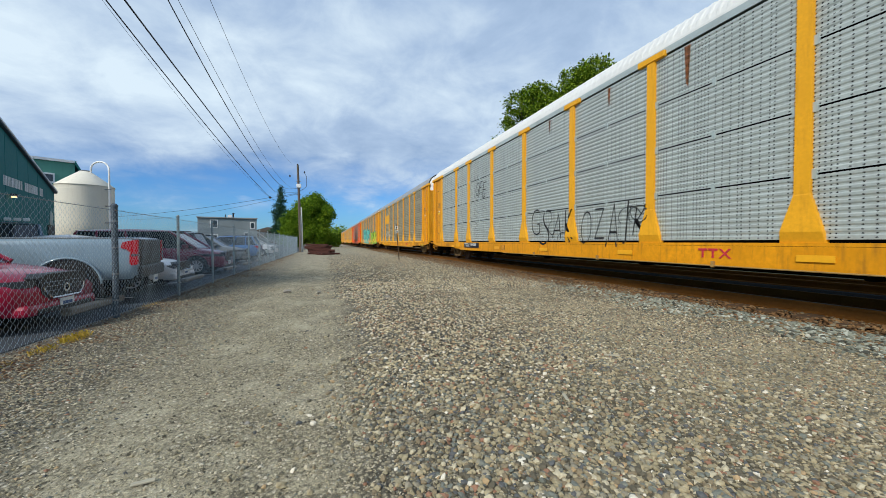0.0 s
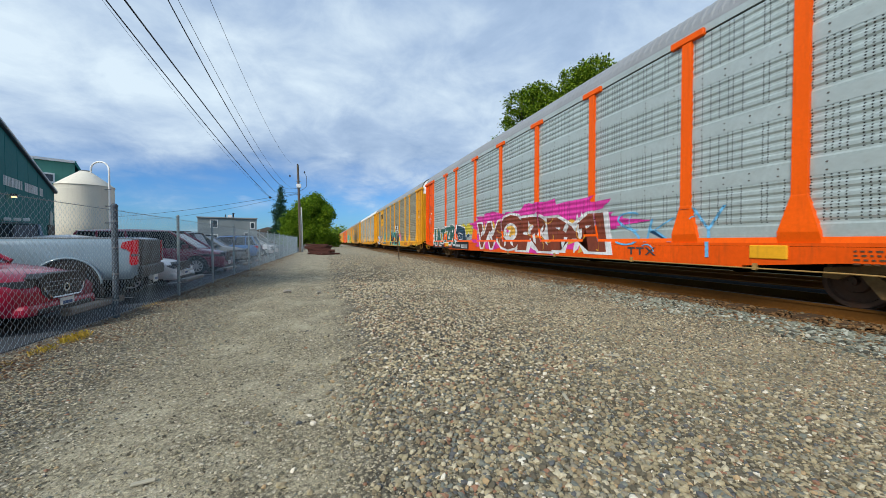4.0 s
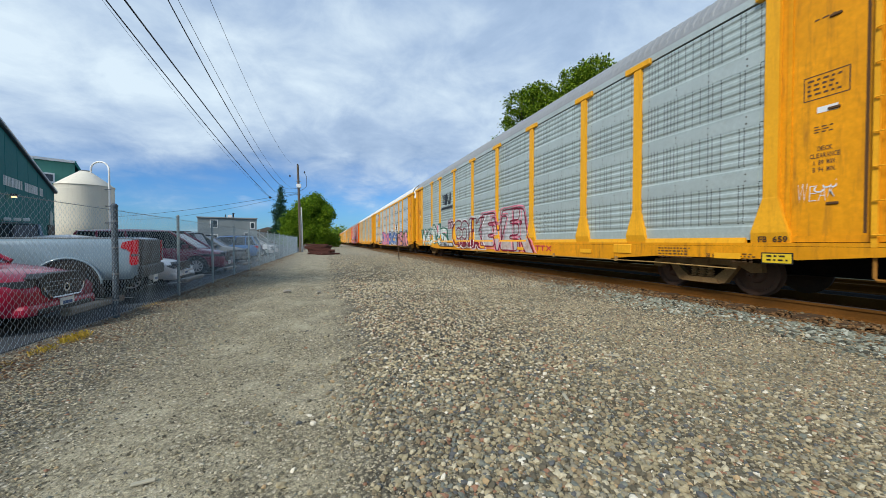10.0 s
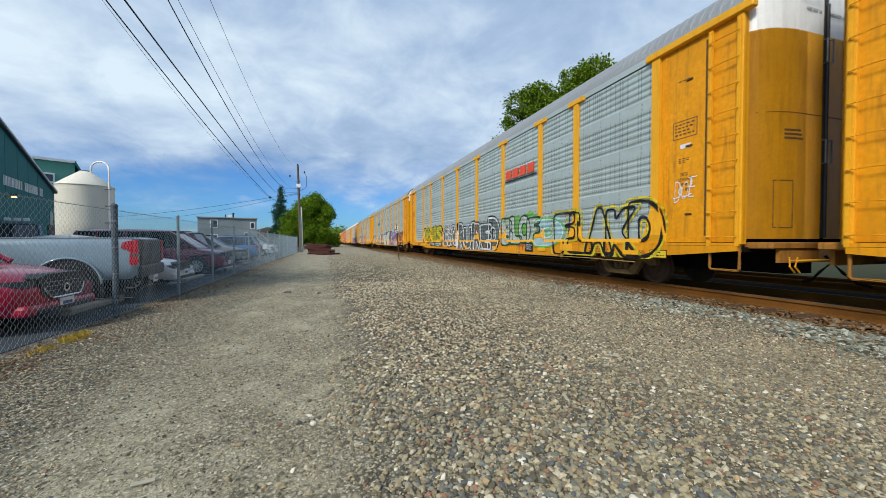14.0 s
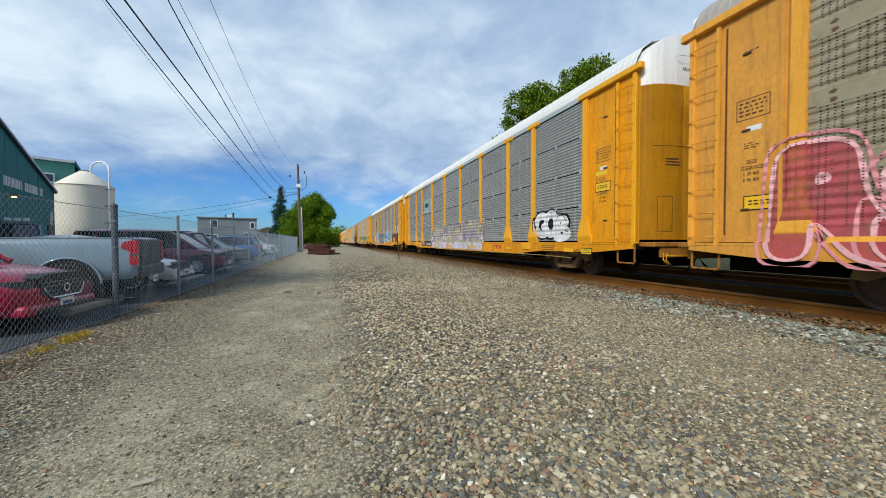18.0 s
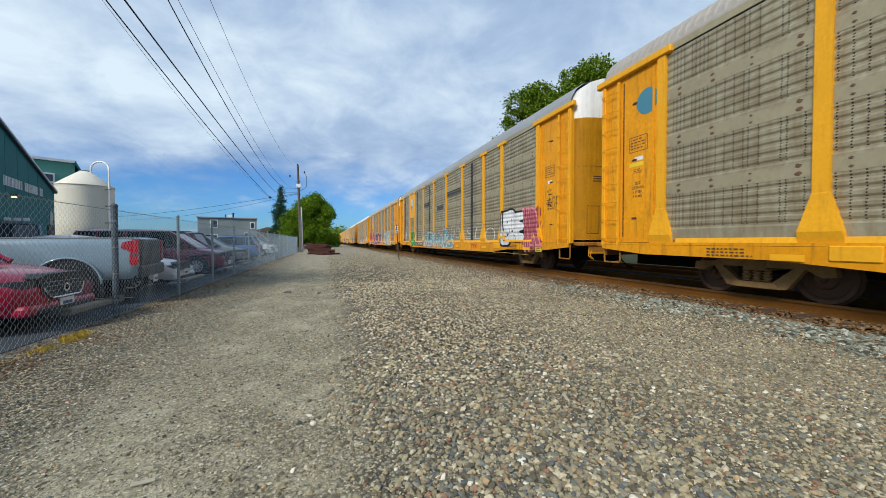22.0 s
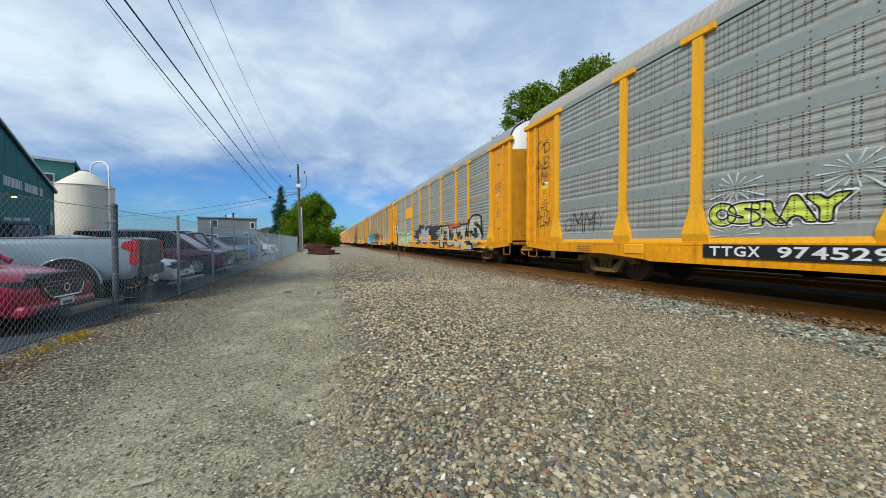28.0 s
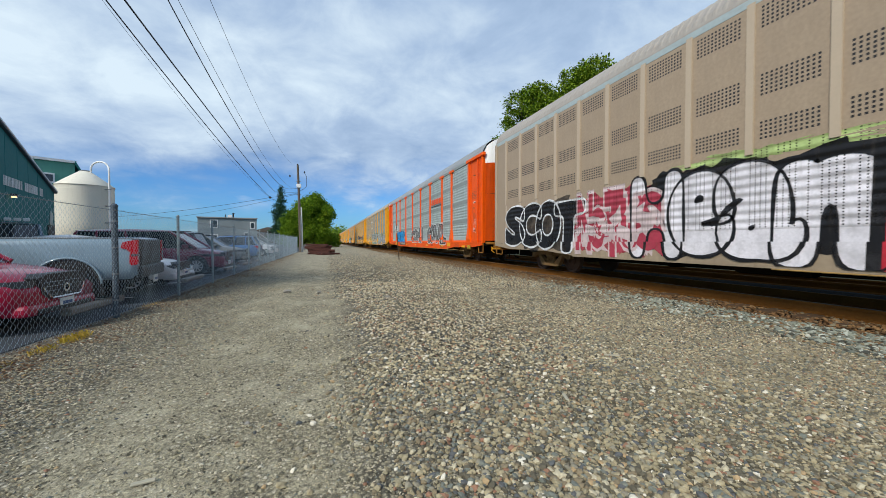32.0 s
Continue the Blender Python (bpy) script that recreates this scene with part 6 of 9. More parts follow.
def car_c():
    c = autorack(2, ORANGE, PANEL_LIGHT, ROOF_GREY, label="orange autorack with pale siding and large dark graffiti", num="", mark=(0.05, 0.05, 0.05))
    part("backdrop_paint", depth_cut(blob(bmesh.new(), 6.4, 4.4, 1.3, 2.0, SIDE_X - 0.001, random.Random(5), 0.25)), spray_paint((0.62, 0.50, 0.03)), c)
    part("backdrop_paint", depth_cut(blob(bmesh.new(), 4.7, -5.5, 0.64, 2.4, SIDE_X - 0.0015, random.Random(6), 0.15)), spray_paint(MAG), c)
    graffiti(c, "IATZR", 11.6, 7.1, 0.95, 1.85, (0.012, 0.12, 0.10), WHT, (0.62, 0.50, 0.03), None, 21, 0.10, bg=0.05)
    navy, edge = spray_paint((0.008, 0.05, 0.09)), spray_paint(WHT)
    rim = [(6.99, 1.04), (6.94, 1.98), (6.3, 1.90), (5.68, 1.78), (5.56, 1.45), (5.45, 1.08), (6.2, 1.06), (6.99, 1.04)]
    block = part("painted_letter", depth_cut(prism(bmesh.new(), rim[:-1], "x", SIDE_X - 0.010, SIDE_X - 0.009)), navy, c, "large dark blue block letter")
    part("outline", depth_cut(stroke(bmesh.new(), rim, 0.06, SIDE_X - 0.014)), edge, block, "white outline")
    part("hook_line", depth_cut(stroke(bmesh.new(), [(6.81, 1.08), (6.82, 1.40), (6.62, 1.54), (6.02, 1.42), (5.97, 1.18), (6.56, 1.14), (6.63, 1.30), (6.49, 1.38), (6.35, 1.25)], 0.035, SIDE_X - 0.0145)), edge, block)
    tip = [(5.50, 1.05), (5.44, 1.30), (5.31, 1.42), (5.12, 1.44), (5.14, 1.54), (4.94, 1.36), (5.05, 1.17), (5.09, 1.28), (5.30, 1.22), (5.38, 1.04)]
    part("painted_arrow", depth_cut(prism(bmesh.new(), tip, "x", SIDE_X - 0.012, SIDE_X - 0.011)), navy, c, "dark sprayed arrow")
    part("arrow_edge", depth_cut(stroke(bmesh.new(), tip, 0.035, SIDE_X - 0.015)), edge, c)
    part("dark_band", depth_cut(box(bmesh.new(), SIDE_X - 0.003, SIDE_X - 0.002, 5.0, 11.6, 0.63, 1.02)), spray_paint((0.014, 0.016, 0.02)), c, "black paint along the sill")
    for y in (11.2, 10.3, 9.2, 8.2):
        part("orange_patch", depth_cut(prism(bmesh.new(), [(y, 0.70), (y + 0.1, 1.0), (y - 0.55, 0.98), (y - 0.5, 0.68)], "x", SIDE_X - 0.006, SIDE_X - 0.005)), spray_paint((0.60, 0.09, 0.01)), c)
    graffiti(c, "WORM", 3.8, -4.6, 0.7, 2.0, BROWN, WHT, None, (0.75, 0.4, 0.05), 23, 0.1, style="wild")
    tag(c, "SKY", -5.0, -8.0, 0.8, 1.7, SKYP, 24)
    plate(c, 7.05, 5.05, 0.63, 0.92, (0.02, 0.02, 0.022), "number_board", 0.078)
    bars(c, 6.95, 6.2, 0.66, 0.92, 1, WHT, 7, 0.084)
    stencil(c, "303111", 6.12, 5.15, 0.68, 0.88, WHT, "car_number", 0.079)
    tag(c, "ML", 12.9, 12.3, 2.3, 2.7, WHT, 25, -0.012)


def car_d():
    c = autorack(3, YELLOW, PANEL_LIGHT, ROOF_WHITE, label="clean yellow autorack with pale grey siding", num="TTGX 15577")
    bar_sign(c, 6.3, 4.9, 3.35, 4.0, BLK, 0.0, 3)
    plate(c, -10.70, -11.20, 0.72, 0.98, WHT, "notice_frame")
    plate(c, -10.74, -11.16, 0.75, 0.95, BLK, "notice", 0.067)
    bars(c, -10.8, -11.1, 0.78, 0.92, 3, WHT, 8, 0.072)


def car_e():
    c = autorack(4, YELLOW, PANEL_BRIGHT, ROOF_WHITE, "bright", "yellow autorack with bright corrugated sheets and pink graffiti", num="TTGX 992690")
    bay_board(c, 8.90, 7.175, 3.10, 5.08, YELLOW)
    shield(c, 8.1, 4.35, 0.95, 1.05)
    stencil(c, "BUILDING AMERICA", 8.85, 7.32, 3.42, 3.55, BLK, "lettering", 0.03)
    graffiti(c, "OB", 4.25, 1.2, 0.72, 2.0, PINK, BLUE, (0.70, 0.30, 0.50), SKYP, 31, 0.1, style="wild")
    part("red_haze", depth_cut(blob(bmesh.new(), 4.9, 2.4, 0.65, 2.3, SIDE_X - 0.001, random.Random(4), 0.10)), spray_paint(REDP), c)
    graffiti(c, "SOL", 1.0, -1.0, 0.8, 1.9, PINK, (0.25, 0.10, 0.40), REDP, None, 32, style="wild")
    graffiti(c, "BKES", -1.5, -6.2, 0.78, 1.9, (0.03, 0.15, 0.50), WHT, (0.70, 0.72, 0.74), (0.01, 0.03, 0.12), 33, 0.15, style="block")
    graffiti(c, "SEAR", -6.4, -11.65, 0.74, 1.80, (0.78, 0.33, 0.38), (0.05, 0.015, 0.04), LIME, (0.02, 0.10, 0.16), 34, 0.05, style="block")
    part("salmon_paint", depth_cut(box(bmesh.new(), SIDE_X - 0.003, SIDE_X - 0.002, -11.6, -6.3, 0.62, 1.05)), spray_paint(SALMON), c)
    sprayed(c, -6.5, -11.6, 1.75, SALMON)
    chain = path_tube(bmesh.new(), [(-1.66, -11.3 - i * 0.16, 0.80 - 0.16 * math.sin(math.pi * i / 8)) for i in range(9)], 0.014, 5)
    part("chain", chain, YELLOW, c, "hanging tie-down chain")


def car_f():
    c = autorack(5, YELLOW, PANEL_LIGHT, ROOF_GREY, label="yellow autorack with pale siding and white graffiti", num="TTGX 707598")
    bm = bmesh.new()
    for i in range(5):
        z = 3.95 - i * 0.13
        prism(bm, [(6.45 - i * 0.05, z), (5.75, z), (5.85, z - 0.06), (6.52 - i * 0.05, z - 0.06)], "x", SIDE_X - 0.02, SIDE_X - 0.014)
    prism(bm, [(5.9, 3.95), (5.55, 4.02), (5.3, 3.5), (5.1, 3.5), (5.05, 3.98), (4.85, 3.98), (4.95, 3.30), (5.3, 3.30), (5.5, 3.75), (5.65, 3.30), (5.9, 3.30)], "x", SIDE_X - 0.02, SIDE_X - 0.012)
    part("company_mark", bm, flat_paint(BLK), c, "black striped company mark")
    bar_sign(c, 6.7, 4.55, 3.05, 3.20, BLK, 0.05, 15)
    graffiti(c, "WONS", 11.6, 5.6, 0.95, 1.90, (0.70, 0.76, 0.73), (0.03, 0.16, 0.11), (0.70, 0.72, 0.72), PINK, 41, 0.18, style="wild")
    graffiti(c, "TYT", 5.35, 4.4, 1.85, 2.25, (0.10, 0.03, 0.04), (0.74, 0.52, 0.58), (0.62, 0.40, 0.45), None, 42)
    graffiti(c, "COIK", 4.2, 0.1, 0.92, 2.15, None, MAROON, None, WHT, 43, 0.06, style="square")
    part("maroon_band", depth_cut(blob(bmesh.new(), 3.9, 0.3, 0.65, 1.06, SIDE_X - 0.003, random.Random(4), 0.2)), spray_paint(MAROON), c)
    stencil(c, "DECK 40000 MAX", 2.50, 1.75, 0.78, 0.88, (0.20, 0.08, 0.02), "lettering", 0.088)
    stencil(c, "DECK 34000 MAX", 2.50, 1.75, 0.65, 0.75, (0.20, 0.08, 0.02), "lettering", 0.088)
    graffiti(c, "EVER", 0.0, -4.2, 0.85, 2.15, (0.62, 0.60, 0.62), MAROON, None, PINK, 44, 0.2, style="square")
    tag(c, "WEAK", -12.1, -12.6, 1.65, 1.95, WHT, 45, -0.012)
    stencil(c, "FB 659", -11.62, -12.05, 1.02, 1.12, (0.06, 0.03, 0.015), "lettering", 0.056)
    stencil(c, "38 WHEELS", -10.73, -11.10, 0.73, 0.81, (0.12, 0.06, 0.02), "lettering", 0.063)


def car_g():
    c = autorack(6, YELLOW, PANEL_LIGHT, ROOF_GREY, label="yellow autorack with grey siding and a row of graffiti", num="TTGX 942574")
    bar_sign(c, 6.85, 4.6, 3.30, 3.62, (0.01, 0.16, 0.13), 0.04, 9)
    graffiti(c, "UV", 11.5, 10.1, 0.72, 1.9, WHT, BLK, None, None, 51, style="bubble")
    tag(c, "RAZ", 8.8, 7.5, 1.2, 1.75, BLK, 52)
    graffiti(c, "HER", 6.75, 4.5, 1.15, 1.78, (0.34, 0.36, 0.35), WHT, None, None, 53, style="line")
    graffiti(c, "EUAUI", 4.2, 1.0, 0.90, 1.90, (0.66, 0.61, 0.61), BLK, None, None, 54, 0.04, style="puff")
    for i in range(6):
        part("red_squiggle", depth_cut(swirl(bmesh.new(), 3.95 - i * 0.52, 3.65 - i * 0.52, 1.2, 1.95, SIDE_X - 0.022 - i * 0.0003, random.Random(i), 2, 0.03)), spray_paint((0.55, 0.05, 0.05)), c)
    graffiti(c, "ELMER", 0.6, -3.2, 0.72, 2.0, (0.66, 0.68, 0.66), BLK, LIME, CYAN, 55, 0.12, style="bubble")
    graffiti(c, "TYRS", -3.8, -8.2, 0.72, 1.95, (0.48, 0.36, 0.68), (0.02, 0.015, 0.05), (0.72, 0.36, 0.36), WHT, 56, 0.15, style="wild")
    graffiti(c, "ENCAK", -8.5, -11.7, 0.78, 1.9, (0.50, 0.20, 0.085), BLK, (0.48, 0.20, 0.09), None, 57, 0.12, style="puff")
    plate(c, 2.62, 2.36, 0.74, 0.95, BLK, "notice", 0.086)
    stencil(c, "R1", 2.58, 2.40, 0.77, 0.92, WHT, "lettering", 0.088)
    stencil(c, "LD LMT 80000", 1.66, 1.10, 0.72, 0.80, (0.10, 0.05, 0.02), "lettering", 0.088)
    plate(c, -6.1, -6.7, 0.68, 0.94, BLK, "notice")
    bars(c, -6.15, -6.65, 0.72, 0.90, 3, WHT, 5, 0.07)
    tag(c, "KAPS", -12.15, -13.0, 1.5, 2.2, BLK, 58, -0.012)


def car_h():
    c = autorack(7, YELLOW, PANEL_LIGHT, ROOF_GREY, label="yellow autorack with yellow, white and green graffiti", num="TTGX 952391")
    graffiti(c, "XNIS", 8.7, 4.3, 1.02, 2.0, YELL, BLK, (0.72, 0.60, 0.05), None, 61, 0.06, style="square")
    graffiti(c, "GOR", 3.9, 1.58, 0.80, 1.9, (0.16, 0.19, 0.19), WHT, None, BLK, 62, 0.1, style="line")
    graffiti(c, "OO", 3.7, 2.0, 1.5, 2.3, None, WHT, None, None, 68, 0.1, style="line")
    part("heart", depth_cut(blob(bmesh.new(), 1.62, 1.12, 0.70, 1.45, SIDE_X - 0.012, random.Random(4), 0.3)), spray_paint(WHT), c)
    graffiti(c, "RUIRED", 1.05, -3.8, 0.74, 1.85, (0.10, 0.13, 0.14), WHT, None, BLK, 63, 0.12, style="square")
    bar_sign(c, -4.5, -6.75, 3.55, 3.90, (0.72, 0.07, 0.015), 0.06, 4)
    plate(c, -4.45, -6.85, 3.44, 3.49, BLK, "underline", 0.02)
    graffiti(c, "BLOF", -4.35, -7.0, 0.95, 1.95, (0.62, 0.66, 0.66), (0.02, 0.07, 0.03), (0.16, 0.55, 0.05), None, 64, 0.1, style="square")
    graffiti(c, "D", -7.0, -8.2, 1.0, 1.75, (0.45, 0.66, 0.70), (0.45, 0.66, 0.70), (0.40, 0.62, 0.66), (0.16, 0.55, 0.05), 67, 0.05, style="line")
    graffiti(c, "FLAKD", -8.1, -11.9, 0.76, 1.9, None, BLK, None, (0.60, 0.50, 0.03), 65, 0.08, style="square")
    plate(c, -6.2, -6.72, 0.68, 0.98, BLK, "notice", 0.086)
    bars(c, -6.26, -6.66, 0.72, 0.94, 3, WHT, 8, 0.09)
    tag(c, "DOE", -12.2, -12.7, 1.9, 2.35, WHT, 66, -0.012)


def car_i():
    c = autorack(8, YELLOW, PANEL_DARK, ROOF_WHITE, "fine", "yellow autorack with dark grey louvred sheets", num="TTGX 971394")
    bay_board(c, 6.95, 4.45, 3.12, 4.10, YELLOW)
    bar_sign(c, 6.6, 4.8, 3.42, 3.98, BLK, 0.0, 3, 0.035)
    plate(c, 6.7, 4.7, 3.22, 3.32, BLK, "underline", 0.035)
    tag(c, "COP", 11.4, 10.7, 1.2, 1.6, (0.35, 0.50, 0.42), 71)
    graffiti(c, "MD", 10.6, 9.5, 1.2, 1.7, (0.10, 0.06, 0.30), (0.18, 0.14, 0.45), None, None, 72)
    graffiti(c, "CNN", 6.7, 3.6, 0.85, 2.2, (0.42, 0.40, 0.62), (0.60, 0.66, 0.62), (0.22, 0.55, 0.55), WHT, 73, 0.15, style="square")
    graffiti(c, "SHE", 2.4, -1.4, 0.95, 1.9, CYAN, (0.10, 0.10, 0.2), None, MAG, 74, style="square")
    graffiti(c, "UNO", -2.0, -6.6, 1.05, 2.05, SKYP, WHT, None, CYAN, 75, style="line")
    part("maroon_haze", depth_cut(box(bmesh.new(), SIDE_X - 0.003, SIDE_X - 0.002, -11.5, -7.3, 1.1, 1.9)), spray_paint((0.13, 0.07, 0.065)), c)


def car_j():
    c = autorack(9, YELLOW, PANEL_DARK, ROOF_WHITE, "fine", "yellow autorack with dark louvred sheets and pale lilac graffiti", num="TTGX 964385")
    bay_board(c, 6.95, 4.45, 3.12, 4.10, paint("pale_logo_board", (0.36, 0.42, 0.42), 0.5, 0.2, 0.1))
    bar_sign(c, 6.2, 5.1, 3.55, 3.85, BLK, 0.0, 3, 0.035)
    for y, s in ((6.6, -1), (4.8, 1)):
        plate(c, y + 0.03, y - 0.03, 3.3, 4.0, BLK, "bracket", 0.035)
        for z in (3.3, 3.96):
            plate(c, y + (0.0 if s < 0 else 0.14), y - (0.14 if s < 0 else 0.0), z, z + 0.05, BLK, "bracket", 0.036)
    graffiti(c, "CREAMSLOW", 4.4, -4.6, 0.74, 2.0, (0.50, 0.46, 0.28), (0.38, 0.33, 0.40), (0.52, 0.50, 0.30), (0.36, 0.24, 0.44), 81, 0.2, style="wild", rough=0.3)
    part("lilac_band", depth_cut(box(bmesh.new(), SIDE_X - 0.013, SIDE_X - 0.012, -4.6, 4.4, 0.64, 1.0)), spray_paint((0.62, 0.58, 0.70)), c)
    sprayed(c, 4.4, -4.6, 1.8, (0.62, 0.58, 0.70))
    plate(c, 1.0, 0.3, 0.72, 0.86, (0.75, 0.33, 0.03), "bare_sill", 0.078)
    graffiti(c, "GOB", -9.2, -11.0, 1.12, 1.95, WHT, BLK, None, BLK, 82, style="bubble")
    tag(c, "LEAD", 7.3, 6.95, 1.2, 1.45, BLK, 83)


def car_k():
    c = autorack(10, YELLOW_OLD, PANEL_TAN, ROOF_TAN, label="faded yellow autorack with rust-stained siding and blue graffiti", strip=STRIP_TAN, num="TTGX 986480")
    bay_board(c, 8.90, 7.175, 3.08, 5.08, YELLOW_OLD)
    shield(c, 8.1, 4.30, 0.95, 1.35)
    graffiti(c, "RSVER", 11.9, 5.6, 0.76, 2.1, (0.56, 0.10, 0.12), (0.86, 0.46, 0.48), None, (0.78, 0.32, 0.34), 91, 0.2, style="line")
    graffiti(c, "ENKOR", 4.1, -1.0, 0.70, 2.1, (0.012, 0.05, 0.24), (0.78, 0.42, 0.38), None, (0.01, 0.03, 0.14), 92, 0.10)
    plate(c, -0.9, -1.4, 0.68, 0.84, (0.75, 0.30, 0.03), "patch", 0.075)
    graffiti(c, "WOHK", -4.4, -8.9, 0.85, 2.1, (0.55, 0.68, 0.68), (0.20, 0.45, 0.62), (0.60, 0.68, 0.66), (0.66, 0.70, 0.68), 93, 0.2, style="square")
    part("old_paint", depth_cut(box(bmesh.new(), SIDE_X - 0.003, SIDE_X - 0.002, -11.5, -9.2, 1.06, 1.9)), spray_paint((0.30, 0.23, 0.19)), c)
    tag(c, "JSHB", -3.6, -4.6, 0.70, 0.92, (0.16, 0.08, 0.03), 94)


def car_l():
    c = autorack(11, YELLOW, PANEL_TAN, ROOF_GREY, label="yellow autorack with stained siding, dark streaks and teal graffiti", strip=STRIP_TAN, num="TTGX 987585")
    bay_board(c, 8.90, 7.175, 3.08, 5.08, YELLOW_OLD)
    part("emblem", prism(bmesh.new(), [(8.5, 4.65), (7.75, 4.75), (7.85, 4.0), (8.1, 3.7), (8.4, 4.0)], "x", SIDE_X - 0.036, SIDE_X - 0.03), flat_paint((0.52, 0.56, 0.50)), c, "worn white emblem")
    part("emblem_band", prism(bmesh.new(), [(8.42, 4.1), (7.85, 4.1), (8.1, 3.7)], "x", SIDE_X - 0.040, SIDE_X - 0.034), flat_paint((0.05, 0.22, 0.12)), c)
    for y, w in ((11.12, 0.17), (6.2, 0.14), (2.6, 0.2), (-5.6, 0.3)):
        part("dark_streak", depth_cut(box(bmesh.new(), SIDE_X - 0.014, SIDE_X - 0.013, y - w / 2, y + w / 2, 1.1, 5.05)), spray_paint((0.05, 0.052, 0.058)), c, "dark painted streak")
    part("pink_streak", depth_cut(box(bmesh.new(), SIDE_X - 0.013, SIDE_X - 0.012, 11.25, 11.55, 1.1, 4.6)), spray_paint((0.30, 0.13, 0.11), True), c)
    for y0, y1, z in ((4.0, 2.8, 3.6), (0.6, -0.8, 3.1), (-1.6, -3.9, 3.75)):
        part("dark_band", depth_cut(box(bmesh.new(), SIDE_X - 0.014, SIDE_X - 0.013, y1, y0, z, z + 0.3)), spray_paint((0.075, 0.075, 0.07)), c)
    scribble(c, 11.1, 10.35, 1.15, 1.95, WHT, 101, 16, 0.035)
    tag(c, "ACE", 10.4, 9.6, 1.2, 1.75, (0.50, 0.52, 0.50), 101)
    graffiti(c, "GR", 8.7, 6.9, 0.75, 1.7, GREENP, (0.02, 0.14, 0.06), None, None, 102)
    graffiti(c, "MEAHADS", 3.98, -2.7, 0.74, 1.55, (0.20, 0.46, 0.50), (0.58, 0.56, 0.52), None, (0.36, 0.24, 0.24), 103, 0.18, style="square")
    sprayed(c, 4.0, -2.4, 1.5, (0.30, 0.46, 0.46))
    tag(c, "GO", -2.2, -3.9, 1.25, 1.95, WHT, 104)
    tag(c, "SLO", -4.6, -8.4, 0.98, 1.85, WHT, 105)
    graffiti(c, "EBE", -9.15, -10.7, 1.0, 2.1, WHT, BLK, None, BLK, 106, style="bubble")
    graffiti(c, "WR", -10.8, -11.9, 0.8, 2.1, (0.42, 0.10, 0.12), PINK, (0.36, 0.09, 0.10), None, 107)
    tag(c, "TOP", -12.3, -13.0, 2.1, 2.6, BLK, 108, -0.012)


def car_m():
    c = autorack(12, YELLOW, PANEL_TAN, ROOF_TAN, label="bright yellow autorack with stained siding and mint graffiti", strip=STRIP_TAN)
    graffiti(c, "SEWER", 2.7, -3.0, 0.7, 2.0, (0.46, 0.66, 0.60), BLK, (0.60, 0.58, 0.64), (0.60, 0.22, 0.32), 111, 0.2, style="block")
    part("splash", depth_cut(blob(bmesh.new(), -2.6, -4.1, 0.95, 1.5, SIDE_X - 0.002, random.Random(5), 0.3)), spray_paint((0.52, 0.48, 0.56), True), c)
    tag(c, "ROX", -4.7, -5.5, 1.1, 1.35, BLK, 112)
    part("emblem", lathe(bmesh.new(), [(0.02, SIDE_X + 0.02), (0.30, SIDE_X + 0.02), (0.30, SIDE_X + 0.01), (0.02, SIDE_X + 0.008)], 24, (12.2, 4.3), "x"), flat_paint((0.06, 0.22, 0.30)), c, "round blue emblem")
    part("winch", soft_box(-1.72, -1.58, -12.3, -12.1, 1.1, 1.5, 0.03), UNDER, c)


def car_n():
    c = autorack(13, YELLOW_OLD, PANEL_TAN, ROOF_GREY, label="peach-faded yellow autorack with a shield emblem and blue graffiti", strip=STRIP_TAN, mark=REDP)
    bay_board(c, 8.90, 7.175, 3.08, 5.08, YELLOW_OLD)
    shield(c, 7.9, 4.15, 1.35, 1.65)
    graffiti(c, "ROHAS", 11.2, 6.9, 0.66, 1.95, (0.14, 0.46, 0.80), WHT, (0.04, 0.20, 0.11), (0.05, 0.27, 0.13), 121, 0.16, style="puff")
    sprayed(c, 11.3, 4.4, 1.7, (0.14, 0.42, 0.66))
    graffiti(c, "KKE", 7.0, 1.75, 0.74, 2.0, BLUE, (0.05, 0.30, 0.12), (0.05, 0.34, 0.30), LIME, 122, 0.2, style="wild")
    graffiti(c, "UES", 1.1, -2.2, 0.80, 1.85, (0.05, 0.03, 0.03), (0.40, 0.09, 0.07), (0.32, 0.08, 0.06), None, 123, 0.2)
    tag(c, "SRUNT", -2.2, -6.9, 1.12, 1.9, (0.035, 0.03, 0.028), 124)
    scribble(c, -2.4, -6.8, 1.1, 1.95, (0.05, 0.042, 0.035), 125, 12, 0.028, True)
    part("tag_line", depth_cut(stroke(bmesh.new(), [(-2.1, 1.75), (-3.4, 1.72), (-4.6, 1.92), (-5.6, 1.86), (-7.0, 1.7)], 0.03, SIDE_X - 0.010)), spray_paint((0.035, 0.03, 0.028)), c)
    plate(c, -5.1, -6.4, 0.62, 0.97, BLK, "owner_board", 0.058)
    tag(c, "MIS", -7.8, -8.9, 1.25, 1.9, WHT, 125)
    tag(c, "WARE", -9.75, -11.6, 1.1, 1.8, WHT, 126)
    tag(c, "AMOEBA", -12.1, -13.1, 4.35, 4.7, BLK, 127, -0.012)
    tag(c, "KIA", -12.2, -13.0, 3.75, 4.1, BLK, 128, -0.012)


